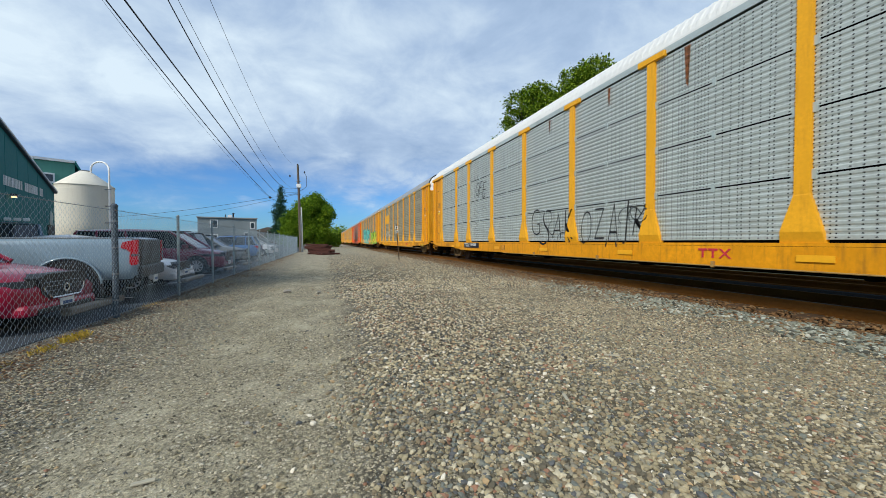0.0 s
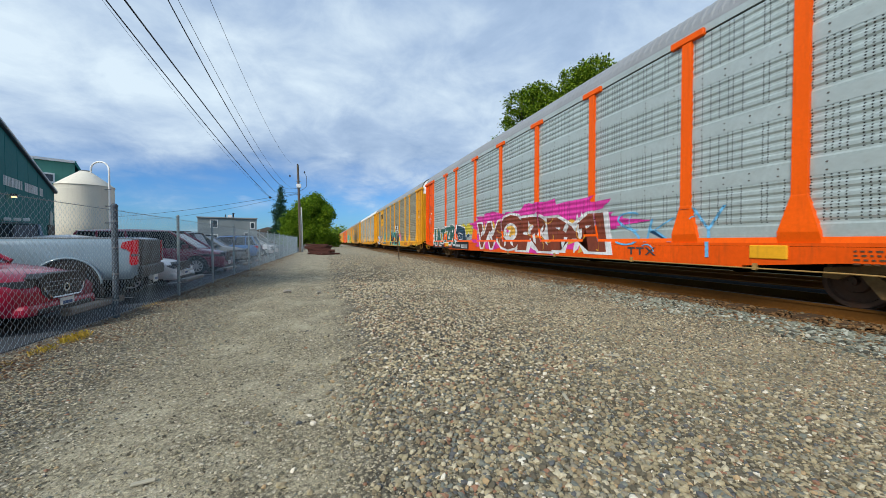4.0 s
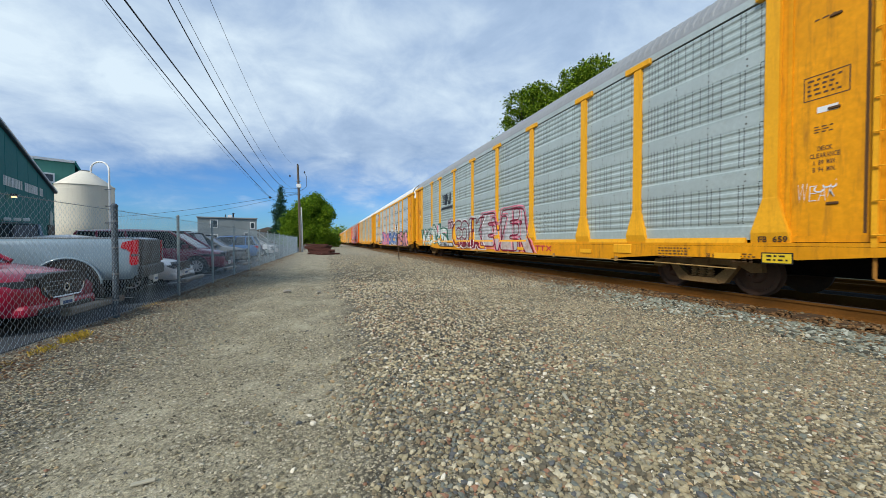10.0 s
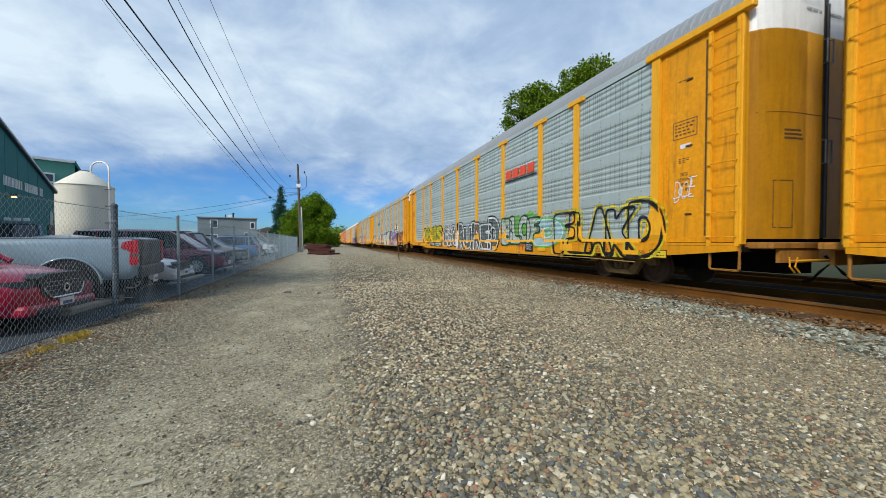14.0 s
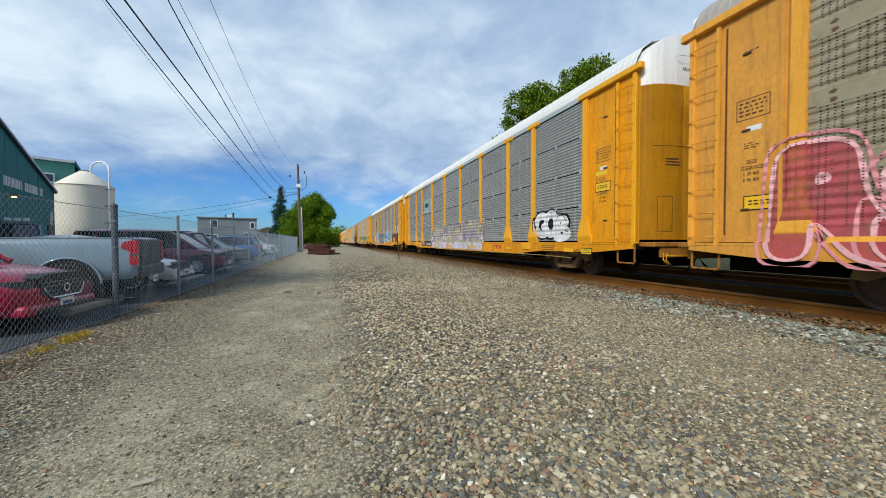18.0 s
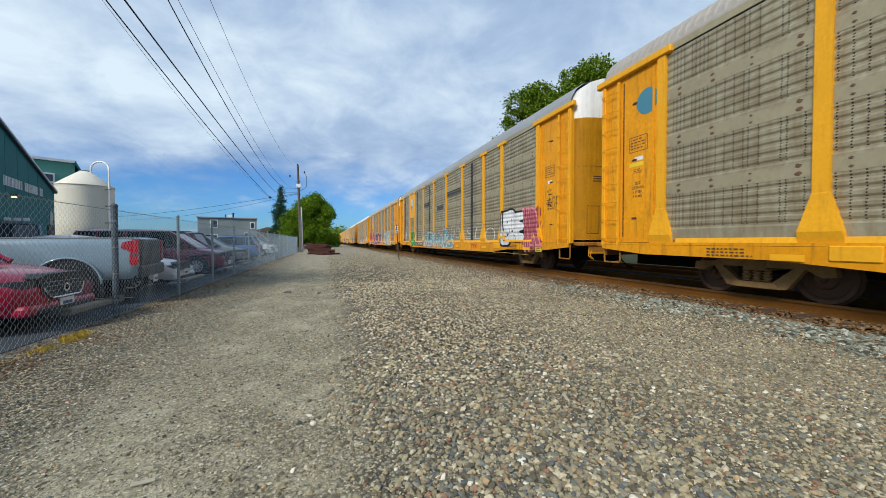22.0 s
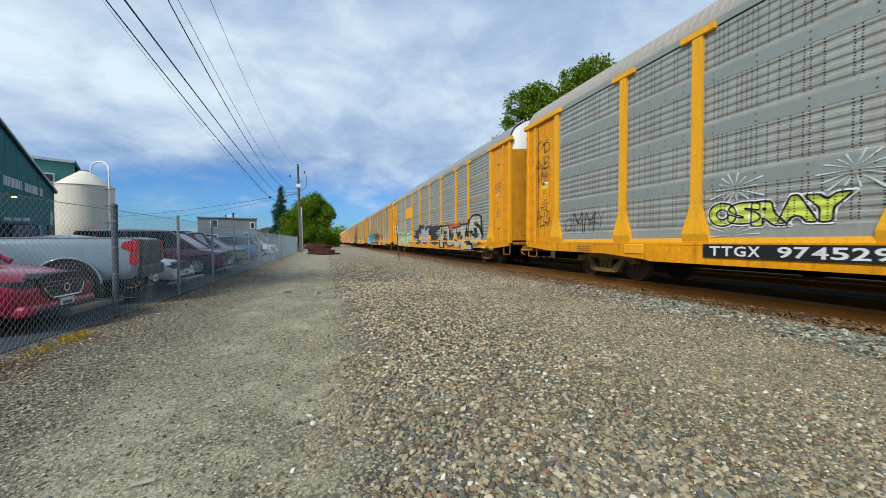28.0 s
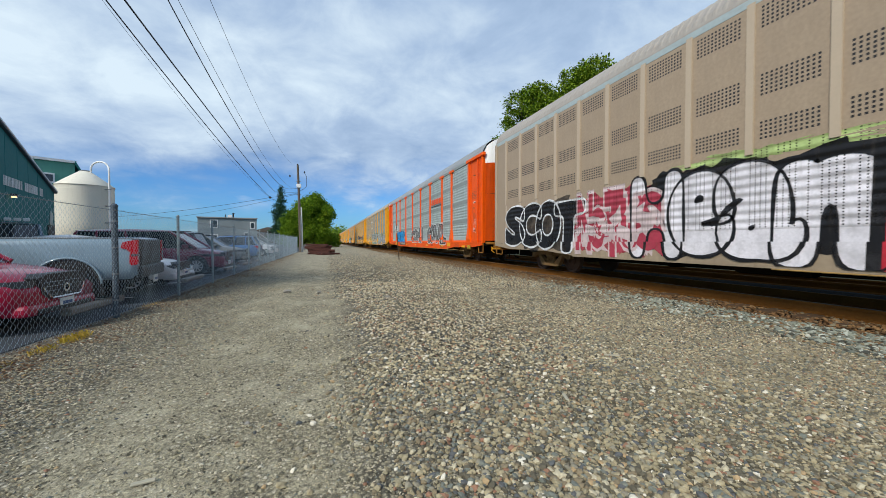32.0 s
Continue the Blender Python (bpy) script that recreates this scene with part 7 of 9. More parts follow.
def car_o():
    c = autorack(14, YELLOW, PANEL_MID, ROOF_GREY, label="yellow autorack with a band of black, white and orange graffiti", strip=STRIP_TAN)
    graffiti(c, "FISHES", 10.4, 4.6, 0.8, 1.8, (0.24, 0.45, 0.20), WHT, (0.45, 0.30, 0.12), None, 131, style="wild")
    part("black_cloud", depth_cut(blob(bmesh.new(), 3.6, -4.0, 0.8, 2.3, SIDE_X - 0.002, random.Random(3), 0.2)), spray_paint((0.03, 0.032, 0.04)), c)
    part("pale_cloud", depth_cut(blob(bmesh.new(), 1.8, -1.6, 0.85, 2.1, SIDE_X - 0.004, random.Random(8), 0.3)), spray_paint((0.40, 0.42, 0.46)), c)
    graffiti(c, "FUSES", -4.3, -10.6, 0.74, 2.0, (0.50, 0.47, 0.38), BLK, (0.66, 0.17, 0.08), (0.10, 0.35, 0.25), 132, 0.15, style="wild")
    bay_board(c, 6.95, 4.45, 3.12, 4.10, YELLOW)


def car_p():
    c = autorack(15, YELLOW, PANEL_MID, ROOF_TAN, label="yellow autorack with grey siding and long silver graffiti", num="TTGX 974529", strip=STRIP_DARK)
    tag(c, "OMMY", 11.4, 9.6, 1.3, 1.9, BLK, 141)
    graffiti(c, "OSRAY", 6.75, 4.86, 1.34, 1.72, (0.56, 0.66, 0.10), BLK, None, WHT, 142, 0.05, style="block")
    bm = bmesh.new()
    rng = random.Random(7)
    for cy, cz in ((6.35, 2.0), (4.75, 2.05), (6.4, 1.15)):
        for i in range(14):
            a = 2 * math.pi * i / 14 + rng.uniform(-0.1, 0.1)
            r = rng.uniform(0.3, 0.55)
            prism(bm, [(cy + 0.06 * math.cos(a), cz + 0.06 * math.sin(a)), (cy + r * math.cos(a + 0.05), cz + r * 0.7 * math.sin(a + 0.05)), (cy + r * math.cos(a - 0.03), cz + r * 0.7 * math.sin(a - 0.03))], "x", SIDE_X - 0.010, SIDE_X - 0.006)
    part("fireworks", bm, flat_paint((0.62, 0.68, 0.70)), c, "sprayed white bursts")
    graffiti(c, "SUT", 1.36, -4.1, 0.74, 2.1, (0.42, 0.43, 0.44), BLK, (0.60, 0.62, 0.62), CYAN, 143, 0.12, style="block")
    graffiti(c, "TARO", -4.6, -9.45, 0.74, 1.98, (0.43, 0.44, 0.45), BLK, (0.40, 0.48, 0.04), WHT, 144, 0.06, style="puff")
    graffiti(c, "SS", -9.6, -11.7, 0.9, 2.0, (0.43, 0.44, 0.45), BLK, (0.40, 0.48, 0.04), WHT, 146, 0.1, style="puff")
    sprayed(c, -4.7, -10.6, 1.95, (0.33, 0.34, 0.35))
    part("silver_band", depth_cut(box(bmesh.new(), SIDE_X - 0.003, SIDE_X - 0.002, -10.0, -4.6, 0.64, 1.0)), spray_paint((0.30, 0.31, 0.32)), c)
    for y0, y1, z in ((4.2, 1.5, 4.10), (4.2, 1.5, 3.06)):
        plate(c, y0, y1, z, z + 0.17, (0.60, 0.66, 0.68), "new_lap_strip", 0.012)
    for i, w in enumerate(("OD", "NB", "TOL")):
        tag(c, w, 13.0, 12.2, 4.1 - i * 0.55, 4.5 - i * 0.55, BLK, 145 + i, -0.012)
    tag(c, "PEND", 13.0, 12.2, 1.6, 2.2, BLK, 149, -0.012)


def car_q():
    c = autorack(16, ORANGE, PANEL_LIGHT, ROOF_GREY, label="bright orange autorack with pale siding and blue bubble graffiti", strip=STRIP_DARK, num="TTGX 953318", mark=(0.35, 0.02, 0.01))
    graffiti(c, "EUOOL", 8.6, 4.95, 1.1, 1.95, (0.02, 0.42, 0.86), (0.01, 0.20, 0.52), (0.02, 0.30, 0.70), None, 151, 0.08, style="puff")
    sprayed(c, 8.6, 4.6, 1.9, (0.05, 0.16, 0.40))
    graffiti(c, "O", 4.9, 4.6, 1.62, 1.95, (0.015, 0.30, 0.70), (0.01, 0.13, 0.40), None, None, 155, 0.08, style="line")
    bar_sign(c, -4.6, -6.9, 3.55, 3.92, (0.80, 0.10, 0.012), 0.06, 4)
    plate(c, -4.55, -6.85, 3.42, 3.47, BLK, "underline", 0.02)
    graffiti(c, "COMU", 1.5, -2.0, 1.06, 2.0, (0.30, 0.31, 0.31), BLK, None, WHT, 152, 0.08, style="line")
    graffiti(c, "CORAL", -3.6, -7.8, 1.06, 2.05, (0.30, 0.31, 0.31), BLK, None, WHT, 153, 0.08, style="line")
    plate(c, -6.9, -7.3, 0.68, 0.94, BLK, "notice")
    tag(c, "LONER", -12.25, -12.75, 1.85, 2.15, WHT, 156, -0.012)
    tag(c, "DRIZ", -12.3, -12.7, 1.5, 1.8, WHT, 157, -0.012)
    tag(c, "ASE", 12.8, 12.2, 1.5, 2.1, WHT, 154, -0.012)


def car_r():
    """The last car seen: a smooth beige body with slender ribs and bands of small holes."""
    c = autorack(17, BEIGE, PANEL_BEIGE, ROOF_TAN, label="beige smooth-sided autorack with huge bubble-letter graffiti", body="beige")
    w = 1.147
    rib = mesh_of("rib", box(box(bmesh.new(), -0.035, 0.03, -0.062, 0.062, 2.55, TOP + 0.05), -0.0055, 0.03, -0.062, 0.062, DECK - 0.02, 2.55), paint("pale_beige_rib", (0.50, 0.40, 0.29), 0.5, 0, 0.1))
    flat = mesh_of("panel", box(bmesh.new(), -0.004, 0.03, 0.0, w - 0.02, DECK - 0.02, TOP + 0.05), PANEL_BEIGE)
    bm = bmesh.new()
    for z, rows in ((1.16, 6), (2.02, 3), (2.80, 5), (3.54, 6), (4.69, 6)):
        for r in range(rows):
            for i in range(12):
                y, zz = 0.19 + i * 0.070, z + r * 0.066
                box(bm, -0.008, 0.0, y - 0.017, y + 0.017, zz - 0.017, zz + 0.017)
    holes = mesh_of("vent_holes", bm, BLACK)
    for i in range(23):
        y = 12.60 - i * w
        part("rib", rib, BEIGE, c, at=(-HALF_W, y, 0))
        p = part("panel", flat, PANEL_BEIGE, c, at=(-HALF_W, y - w + 0.01, 0))
        v = part("vent_holes", holes, BLACK, p)
        tagged(v, "rows of small dark vent holes", kind="stuff")
    part("panel", box(bmesh.new(), -HALF_W - 0.004, -HALF_W + 0.03, 12.61, 13.55, DECK - 0.02, TOP + 0.05), PANEL_BEIGE, c)
    part("corner_post", soft_box(-HALF_W - 0.05, -HALF_W + 0.1, 13.45, 13.6, 0.9, TOP + 0.1, 0.015), BEIGE, c)
    SMOOTH_SIDE.append(True)
    graffiti(c, "SCOT", 12.4, 7.9, 0.80, 2.25, BLK, WHT, BLK, None, 161, 0.06, style="block")
    part("paint_cloud", depth_cut(blob(bmesh.new(), 8.1, 5.2, 0.80, 2.40, SIDE_X - 0.0025, random.Random(5), 0.2)), spray_paint((0.42, 0.05, 0.08)), c, "red sprayed ground")
    graffiti(c, "NOTUS", 8.0, 5.2, 0.80, 2.1, (0.42, 0.05, 0.08), (0.62, 0.50, 0.50), (0.45, 0.06, 0.09), (0.45, 0.06, 0.09), 162, 0.15, style="wild")
    part("paint_cloud", depth_cut(blob(bmesh.new(), 6.0, 1.6, 0.72, 2.56, SIDE_X - 0.003, random.Random(8), 0.12)), spray_paint(BLK), c, "black sprayed ground behind the letters")
    graffiti(c, "Hean", 5.85, 1.8, 0.72, 2.36, (0.76, 0.73, 0.77), BLK, None, None, 163, 0.08, style="puff")
    part("green_glow", depth_cut(blob(bmesh.new(), 5.0, 1.6, 2.42, 2.68, SIDE_X - 0.0005, random.Random(3), 0.3)), spray_paint((0.45, 0.58, 0.22)), c)
    graffiti(c, "MORE", 1.6, -4.5, 0.74, 2.3, REDP, BLK, WHT, None, 164, 0.1, style="wild")
    SMOOTH_SIDE.clear()


for build in (car_a, car_b, car_c, car_d, car_e, car_f, car_g, car_h, car_i, car_j, car_k, car_l, car_m, car_n, car_o, car_p, car_q, car_r):
    build()


def tank_car(k):
    car = thing("tank_car", "dark grimy tank car far ahead in the train", "rail car", "cars of the train", (TRACK_X, 0, RAIL_Z))
    n = 20
    part("tank", lathe(bmesh.new(), [(0.05, -8.4), (0.9, -8.2), (1.45, -7.6), (1.5, -7.0), (1.5, 7.0), (1.45, 7.6), (0.9, 8.2), (0.05, 8.4)], n, (0, 2.6), "y"), UNDER, car, smooth=True)
    part("underframe", box(bmesh.new(), -0.4, 0.4, -9, 9, 0.6, 1.05), UNDER, car)
    part("dome", tube(bmesh.new(), (0, 0, 4.0), (0, 0, 4.5), 0.5, 12), UNDER, car)
    add_truck(car, 6.8), add_truck(car, -6.8)
    TRAIN.append((k, car))


for k in (-6.83, -7.5, -8.17, -8.84):
    tank_car(k)
# ---------- fence ----------
FENCE_X = -3.42
FENCE_H = 1.86


def wire_mesh(y0, y1, pitch, sides, r):
    """Woven diamond mesh: zigzag wires that run up the fence."""
    cols = int((y1 - y0) / pitch)
    n = int(FENCE_H / pitch)
    k = np.arange(n + 1)
    ang = np.arange(sides) * 2 * math.pi / sides + 0.5
    ox, oy = np.cos(ang) * r, np.sin(ang) * r
    verts, faces, base = [], [], 0
    for c in range(cols):
        y = y0 + c * pitch + np.where(k % 2 == c % 2, 0.0, pitch)
        x = FENCE_X + np.where(k % 2 == c % 2, 0.004, -0.004)
        z = 0.03 + k * pitch
        ring = np.stack([x[:, None] + ox[None], y[:, None] + oy[None], np.repeat(z[:, None], sides, 1)], -1)
        verts.append(ring.reshape(-1, 3))
        i = (np.arange(n)[:, None] * sides + np.arange(sides)[None])
        j = (np.arange(n)[:, None] * sides + (np.arange(sides)[None] + 1) % sides)
        faces.append(np.stack([i, j, j + sides, i + sides], -1).reshape(-1, 4) + base)
        base += (n + 1) * sides
    return np.concatenate(verts), np.concatenate(faces)


def build_fence():
    fence = thing("chain_link_fence", "galvanised chain-link fence with steel posts", "fence")
    posts = [-3.6, -0.8, 2.05, 4.87, 7.69, 10.5, 13.3, 16.1] + [16.1 + 2.9 * i for i in range(1, 12)]
    for i, y in enumerate(posts):
        thick = 0.045 if i in (4,) else 0.03
        coat = paint("dark_weathered_post", (0.08, 0.105, 0.13), 0.6, 0.3, 0.3) if i == 4 else POST_STEEL
        bm = tube(bmesh.new(), (0, 0, -0.05), (0, 0, FENCE_H + 0.04), thick, 12)
        lathe(bm, [(thick * 1.15, FENCE_H + 0.03), (thick * 1.15, FENCE_H + 0.06), (thick * 0.6, FENCE_H + 0.09)], 12)
        p = part("post", bm, coat, fence, at=(FENCE_X - 0.04, y, 0), smooth=False)
        for z in (0.3, 0.75, 1.2, 1.65):
            part("tie_band", shared(("tie_band", thick), lambda: lathe(bmesh.new(), [(thick * 1.12, -0.012), (thick * 1.12, 0.012)], 10), GALV), GALV, p, at=(0, 0, z))
    for a, b, sides, r, name in ((-4.0, 15.0, 3, 0.0019, "near"), (15.0, 48.0, 3, 0.0030, "far")):
        pitch = 0.048 if name == "near" else 0.075
        v, f = wire_mesh(a, b, pitch, sides, r)
        ob = new("wire_mesh", raw_mesh("wire_mesh", v, f, WIRE))
        ob.parent = fence
        tagged(ob, "woven galvanised diamond mesh", kind="stuff")
    for z in (0.06, FENCE_H - 0.03):
        part("tension_wire", tube(bmesh.new(), (FENCE_X, -4, z), (FENCE_X, 48, z), 0.004, 5), GALV, fence)


build_fence()


def grass_tuft(x, y, n, seed, h=0.16, spread=0.28):
    rng = np.random.default_rng(seed)
    v, f = [], []
    for i in range(n):
        a, r = rng.uniform(0, 6.28), spread * rng.uniform(0, 1) ** 0.7
        px, py = x + r * math.cos(a) * 0.6, y + r * math.sin(a) * 1.5
        b, l, w = rng.uniform(0, 6.28), h * rng.uniform(0.4, 1.0), 0.0022
        dx, dy = math.cos(b) * l * 0.6, math.sin(b) * l * 0.6
        k = len(v)
        v += [(px - w, py, 0), (px + w, py, 0), (px + dx * 0.4 + w * 0.7, py + dy * 0.4, l * 0.65), (px + dx, py + dy, l * 0.85)]
        f.append((k, k + 1, k + 2, k + 3))
    tagged(new("grass_tuft", raw_mesh("grass_tuft", v, f, GRASS)), "tuft of dry green and straw-coloured grass at the fence foot", "grass", "grass along the fence", kind="stuff")


for i, (x, y, n, h, spread) in enumerate(((-3.22, 5.55, 90, 0.07, 0.16), (-3.2, 6.15, 220, 0.09, 0.20), (-3.25, 4.9, 50, 0.05, 0.15), (-3.45, 9.0, 30, 0.06, 0.2), (-3.45, 14.0, 40, 0.06, 0.3))):
    grass_tuft(x, y, n, 20 + i, h, spread)


# ---------- car park ----------
tagged(part("car_park", box(bmesh.new(), -32, -3.62, -14, 75, -0.12, 0.004), ASPHALT), "worn grey asphalt car park behind the fence", "pavement", kind="structure")
for y in (5.2, 10.3, 13.5, 16.6, 21.2, 24.6, 28.4, 32):
    tagged(part("parking_stripe", box(bmesh.new(), -9.2, -4.3, y - 0.05, y + 0.05, 0.0, 0.009), TRIM), "faded white parking stripe", "road marking", kind="structure")


def wheel_stop(x, y):
    bm = soft_box(-0.08, 0.08, -0.9, 0.9, 0, 0.13, 0.03)
    tagged(part("wheel_stop", bm, CONCRETE, at=(x, y, 0.006)), "concrete wheel stop at the head of a parking bay", "wheel stop", "wheel stops")


for y in (8.9, 14.4, 19.4, 23.4, 27.0):
    wheel_stop(-4.32, y)


# ---------- vehicles ----------
def loft_body(st, mat, name, parent):
    """A hull from stations: x, floor, shoulder and waist heights, half widths at floor, shoulder and waist. The flank has a crease and a rounded shoulder."""
    rows = []
    for x, zf, zs, zw, wf, ws, ww in st:
        half = [(wf * 0.96, zf), (wf + (ws - wf) * 0.55, zf + (zs - zf) * 0.30), (ws * 0.992, zf + (zs - zf) * 0.66), (ws, zs), (ws * 0.985 + ww * 0.01, zs + (zw - zs) * 0.30), (ws * 0.5 + ww * 0.5, zs + (zw - zs) * 0.74),
                (ww * 1.005, zw - (zw - zs) * 0.10), (ww * 0.95, zw), (ww * 0.55, zw + 0.026), (ww * 0.25, zw + 0.034)]
        rows.append([(x, -w, z) for w, z in half] + [(x, 0, zw + 0.036)] + [(x, w, z) for w, z in half[::-1]])
    bm = sheet(bmesh.new(), rows)
    for row in (0, len(rows) - 1):
        bmesh.ops.contextual_create(bm, geom=[e for e in bm.edges if e.is_boundary and all(abs(v.co.x - rows[row][0][0]) < 1e-6 for v in e.verts)])
    bmesh.ops.recalc_face_normals(bm, faces=bm.faces[:])
    return part(name, bm, mat, parent, smooth=True)


def wheel(parent, x, y, r, w=0.22, rim=ALLOY):
    s = 1 if y > 0 else -1
    t = part("wheel", lathe(bmesh.new(), [(r * 0.62, y - s * w / 2), (r * 0.95, y - s * w / 2), (r, y - s * w * 0.3), (r, y + s * w * 0.3), (r * 0.95, y + s * w / 2), (r * 0.67, y + s * w / 2), (r * 0.65, y + s * w * 0.2)], 28, (x, r), "y"), TYRE, parent, "black rubber tyre")
    bm = lathe(bmesh.new(), [(r * 0.66, y + s * w * 0.38), (r * 0.66, y + s * w * 0.5), (r * 0.60, y + s * w * 0.50), (r * 0.58, y + s * w * 0.2)], 28, (x, r), "y")
    for i in range(10):
        a = 2 * math.pi * i / 10
        m = Matrix.Translation((x, y + s * w * 0.40, r)) @ Matrix.Rotation(a, 4, "Y")
        box(bm, -0.020, 0.020, -0.022, 0.022, 0.05, r * 0.62, m)
    tube(bm, (x, y + s * w * 0.3, r), (x, y + s * w * 0.49, r), 0.07, 10)
    part("rim", bm, rim, t, "spoked alloy rim")
    part("hub_shadow", lathe(bmesh.new(), [(r * 0.585, y + s * w * 0.392), (0.01, y + s * w * 0.396)], 16, (x, r), "y"), PLASTIC, t)


def arch(parent, x, y, r, coat=None):
    """Dark wheel opening in the side."""
    s = 1 if y > 0 else -1
    bm = bmesh.new()
    pts = [(x + r * math.cos(a), r * 0.92 + r * math.sin(a)) for a in [math.pi * i / 14 for i in range(15)]] + [(x - r, 0.2), (x + r, 0.2)]
    vs = [bm.verts.new((p, y, q)) for p, q in pts]
    bm.faces.new(vs)
    bm2 = bmesh.ops.extrude_face_region(bm, geom=bm.faces[:])
    for v in [g for g in bm2["geom"] if isinstance(g, bmesh.types.BMVert)]:
        v.co.y -= s * 0.16
    a = part("wheel_arch", bm, PLASTIC, parent)
    lip = [(x + r * 1.03 * math.cos(t), y + s * 0.006, r * 0.92 + r * 1.03 * math.sin(t)) for t in [math.pi * i / 18 for i in range(19)]]
    part("arch_lip", path_tube(bmesh.new(), lip, 0.022, 6), coat or PLASTIC, a, smooth=True)


def vehicle(kind, colour, at, label, lng=4.6, wid=1.86, high=1.66, name="suv", rim=ALLOY, group="parked vehicles", bed=2.02, drop=0.0):
    """A parked car: +x is its nose, its origin on the ground at its middle."""
    v = thing(name, label, "car", group, at)
    h, a, b = wid / 2, -lng / 2, lng / 2
    waist = {"suv": 1.02, "van": 1.05, "sedan": 0.92, "pickup": 1.12}[kind] - drop * 0.6
    hood = {"suv": 0.98, "van": 0.98, "sedan": 0.84, "pickup": 1.12}[kind] - drop
    fl = (0.27 if kind != "pickup" else 0.42) - drop * 0.5
    ru = {"suv": 0.34, "van": 0.34, "sedan": 0.32, "pickup": 0.40}[kind]
    cowl = {"suv": b - 1.25, "van": b - 1.0, "sedan": b - 1.3, "pickup": b - 1.45}[kind]
    if kind == "pickup":
        st = [(a, 0.55, 0.8, 1.22, h * 0.93, h * 0.98, h * 0.95), (a + 0.1, 0.50, 0.8, 1.26, h * 0.95, h, h * 0.96), (a + bed - 0.02, fl, 0.8, 1.26, h * 0.95, h, h * 0.96), (a + bed + 0.04, fl, 0.8, 1.18, h * 0.95, h, h * 0.95),
              (cowl, fl, 0.8, 1.18, h * 0.95, h, h * 0.95), (b - 0.3, fl + 0.05, 0.8, 1.14, h * 0.93, h * 0.98, h * 0.9), (b, fl + 0.15, 0.75, 1.0, h * 0.85, h * 0.9, h * 0.85)]
    else:
        tail = waist + (0.05 if kind != "sedan" else 0.02)
        st = [(a, 0.45, 0.62, tail - 0.1, h * 0.80, h * 0.88, h * 0.80), (a + 0.12, fl + 0.04, 0.66, tail, h * 0.90, h * 0.97, h * 0.90), (a + 0.8, fl, 0.66, tail, h * 0.94, h, h * 0.93), (0, fl, 0.66, waist, h * 0.95, h, h * 0.94),
              (cowl, fl, 0.66, hood + 0.04, h * 0.95, h, h * 0.92), (b - 0.55, fl, 0.66, hood - 0.06, h * 0.93, h * 0.98, h * 0.84), (b - 0.18, fl + 0.02, 0.62, hood - 0.14, h * 0.86, h * 0.90, h * 0.72), (b, 0.36, 0.55, hood - 0.30, h * 0.74, h * 0.78, h * 0.60)]
    loft_body(st, colour, "body", v)
    # cabin: glass, then roof and pillars
    if kind == "pickup":
        g0, g1, r0, r1 = a + bed + 0.1, cowl + 0.1, a + bed + 0.3, cowl - 0.75
    elif kind == "sedan":
        g0, g1, r0, r1 = a + 0.55, cowl + 0.1, a + 1.35, cowl - 0.85
    else:
        g0, g1, r0, r1 = a + 0.10, cowl + 0.1, a + 0.42, cowl - 0.85
    zb, zt = waist - 0.02, high - 0.06
    gw, rw = h * 0.91, h * 0.74
    bm = bmesh.new()
    low = [bm.verts.new(p) for p in ((g0, -gw, zb), (g1, -gw * 0.95, zb), (g1, gw * 0.95, zb), (g0, gw, zb))]
    top = [bm.verts.new(p) for p in ((r0, -rw, zt), (r1, -rw, zt), (r1, rw, zt), (r0, rw, zt))]
    for i in range(4):
        j = (i + 1) % 4
        bm.faces.new((low[i], low[j], top[j], top[i]))
    bm.faces.new(top)
    part("window_glass", bm, GLASS, v, "dark tinted glass")
    rows = []
    for t in (-0.02, 0.15, 0.5, 0.85, 1.02):
        x = r0 + (r1 - r0) * t
        lift = 0.06 * (1 - (2 * t - 1) ** 2)
        rows.append([(x, -rw * 1.03, zt - 0.02), (x, -rw * 0.8, zt + 0.03 + lift * 0.7), (x, 0, zt + 0.045 + lift), (x, rw * 0.8, zt + 0.03 + lift * 0.7), (x, rw * 1.03, zt - 0.02)])
    part("roof", sheet(bmesh.new(), rows), colour, v, smooth=True)
    for s in (-1, 1):
        for (x0, x1) in ((g0, r0), (g1, r1), ((g0 + g1) / 2 - 0.1, (r0 + r1) / 2), (g0 + (g1 - g0) * 0.22, r0 + (r1 - r0) * 0.2)):
            part("pillar", tube(bmesh.new(), (x0, s * gw * 0.985, zb), (x1, s * rw * 1.01, zt), 0.045, 6), colour, v)
        part("mirror", soft_box(cowl - 0.35, cowl - 0.15, s * (h + 0.02) - 0.09, s * (h + 0.02) + 0.09, waist - 0.02, waist + 0.14, 0.03), colour, v)
        part("sill_trim", soft_box(a + 0.9, b - 1.0, s * h * 0.95 - 0.03, s * h * 0.95 + 0.03, fl - 0.03, fl + 0.14, 0.02), PLASTIC, v)
        part("door_handle", soft_box(0.1, 0.3, s * (h * 0.965) - 0.02, s * (h * 0.965) + 0.02, waist - 0.14, waist - 0.10, 0.01), colour, v)
        for x in (a + (0.98 if kind == "pickup" else 0.92), b - 0.88):
            arch(v, x, s * (h + 0.004), ru * 1.17, colour)
            wheel(v, x, s * (h - 0.068), ru, 0.23, rim)
        # lamps
        zl = hood - 0.22
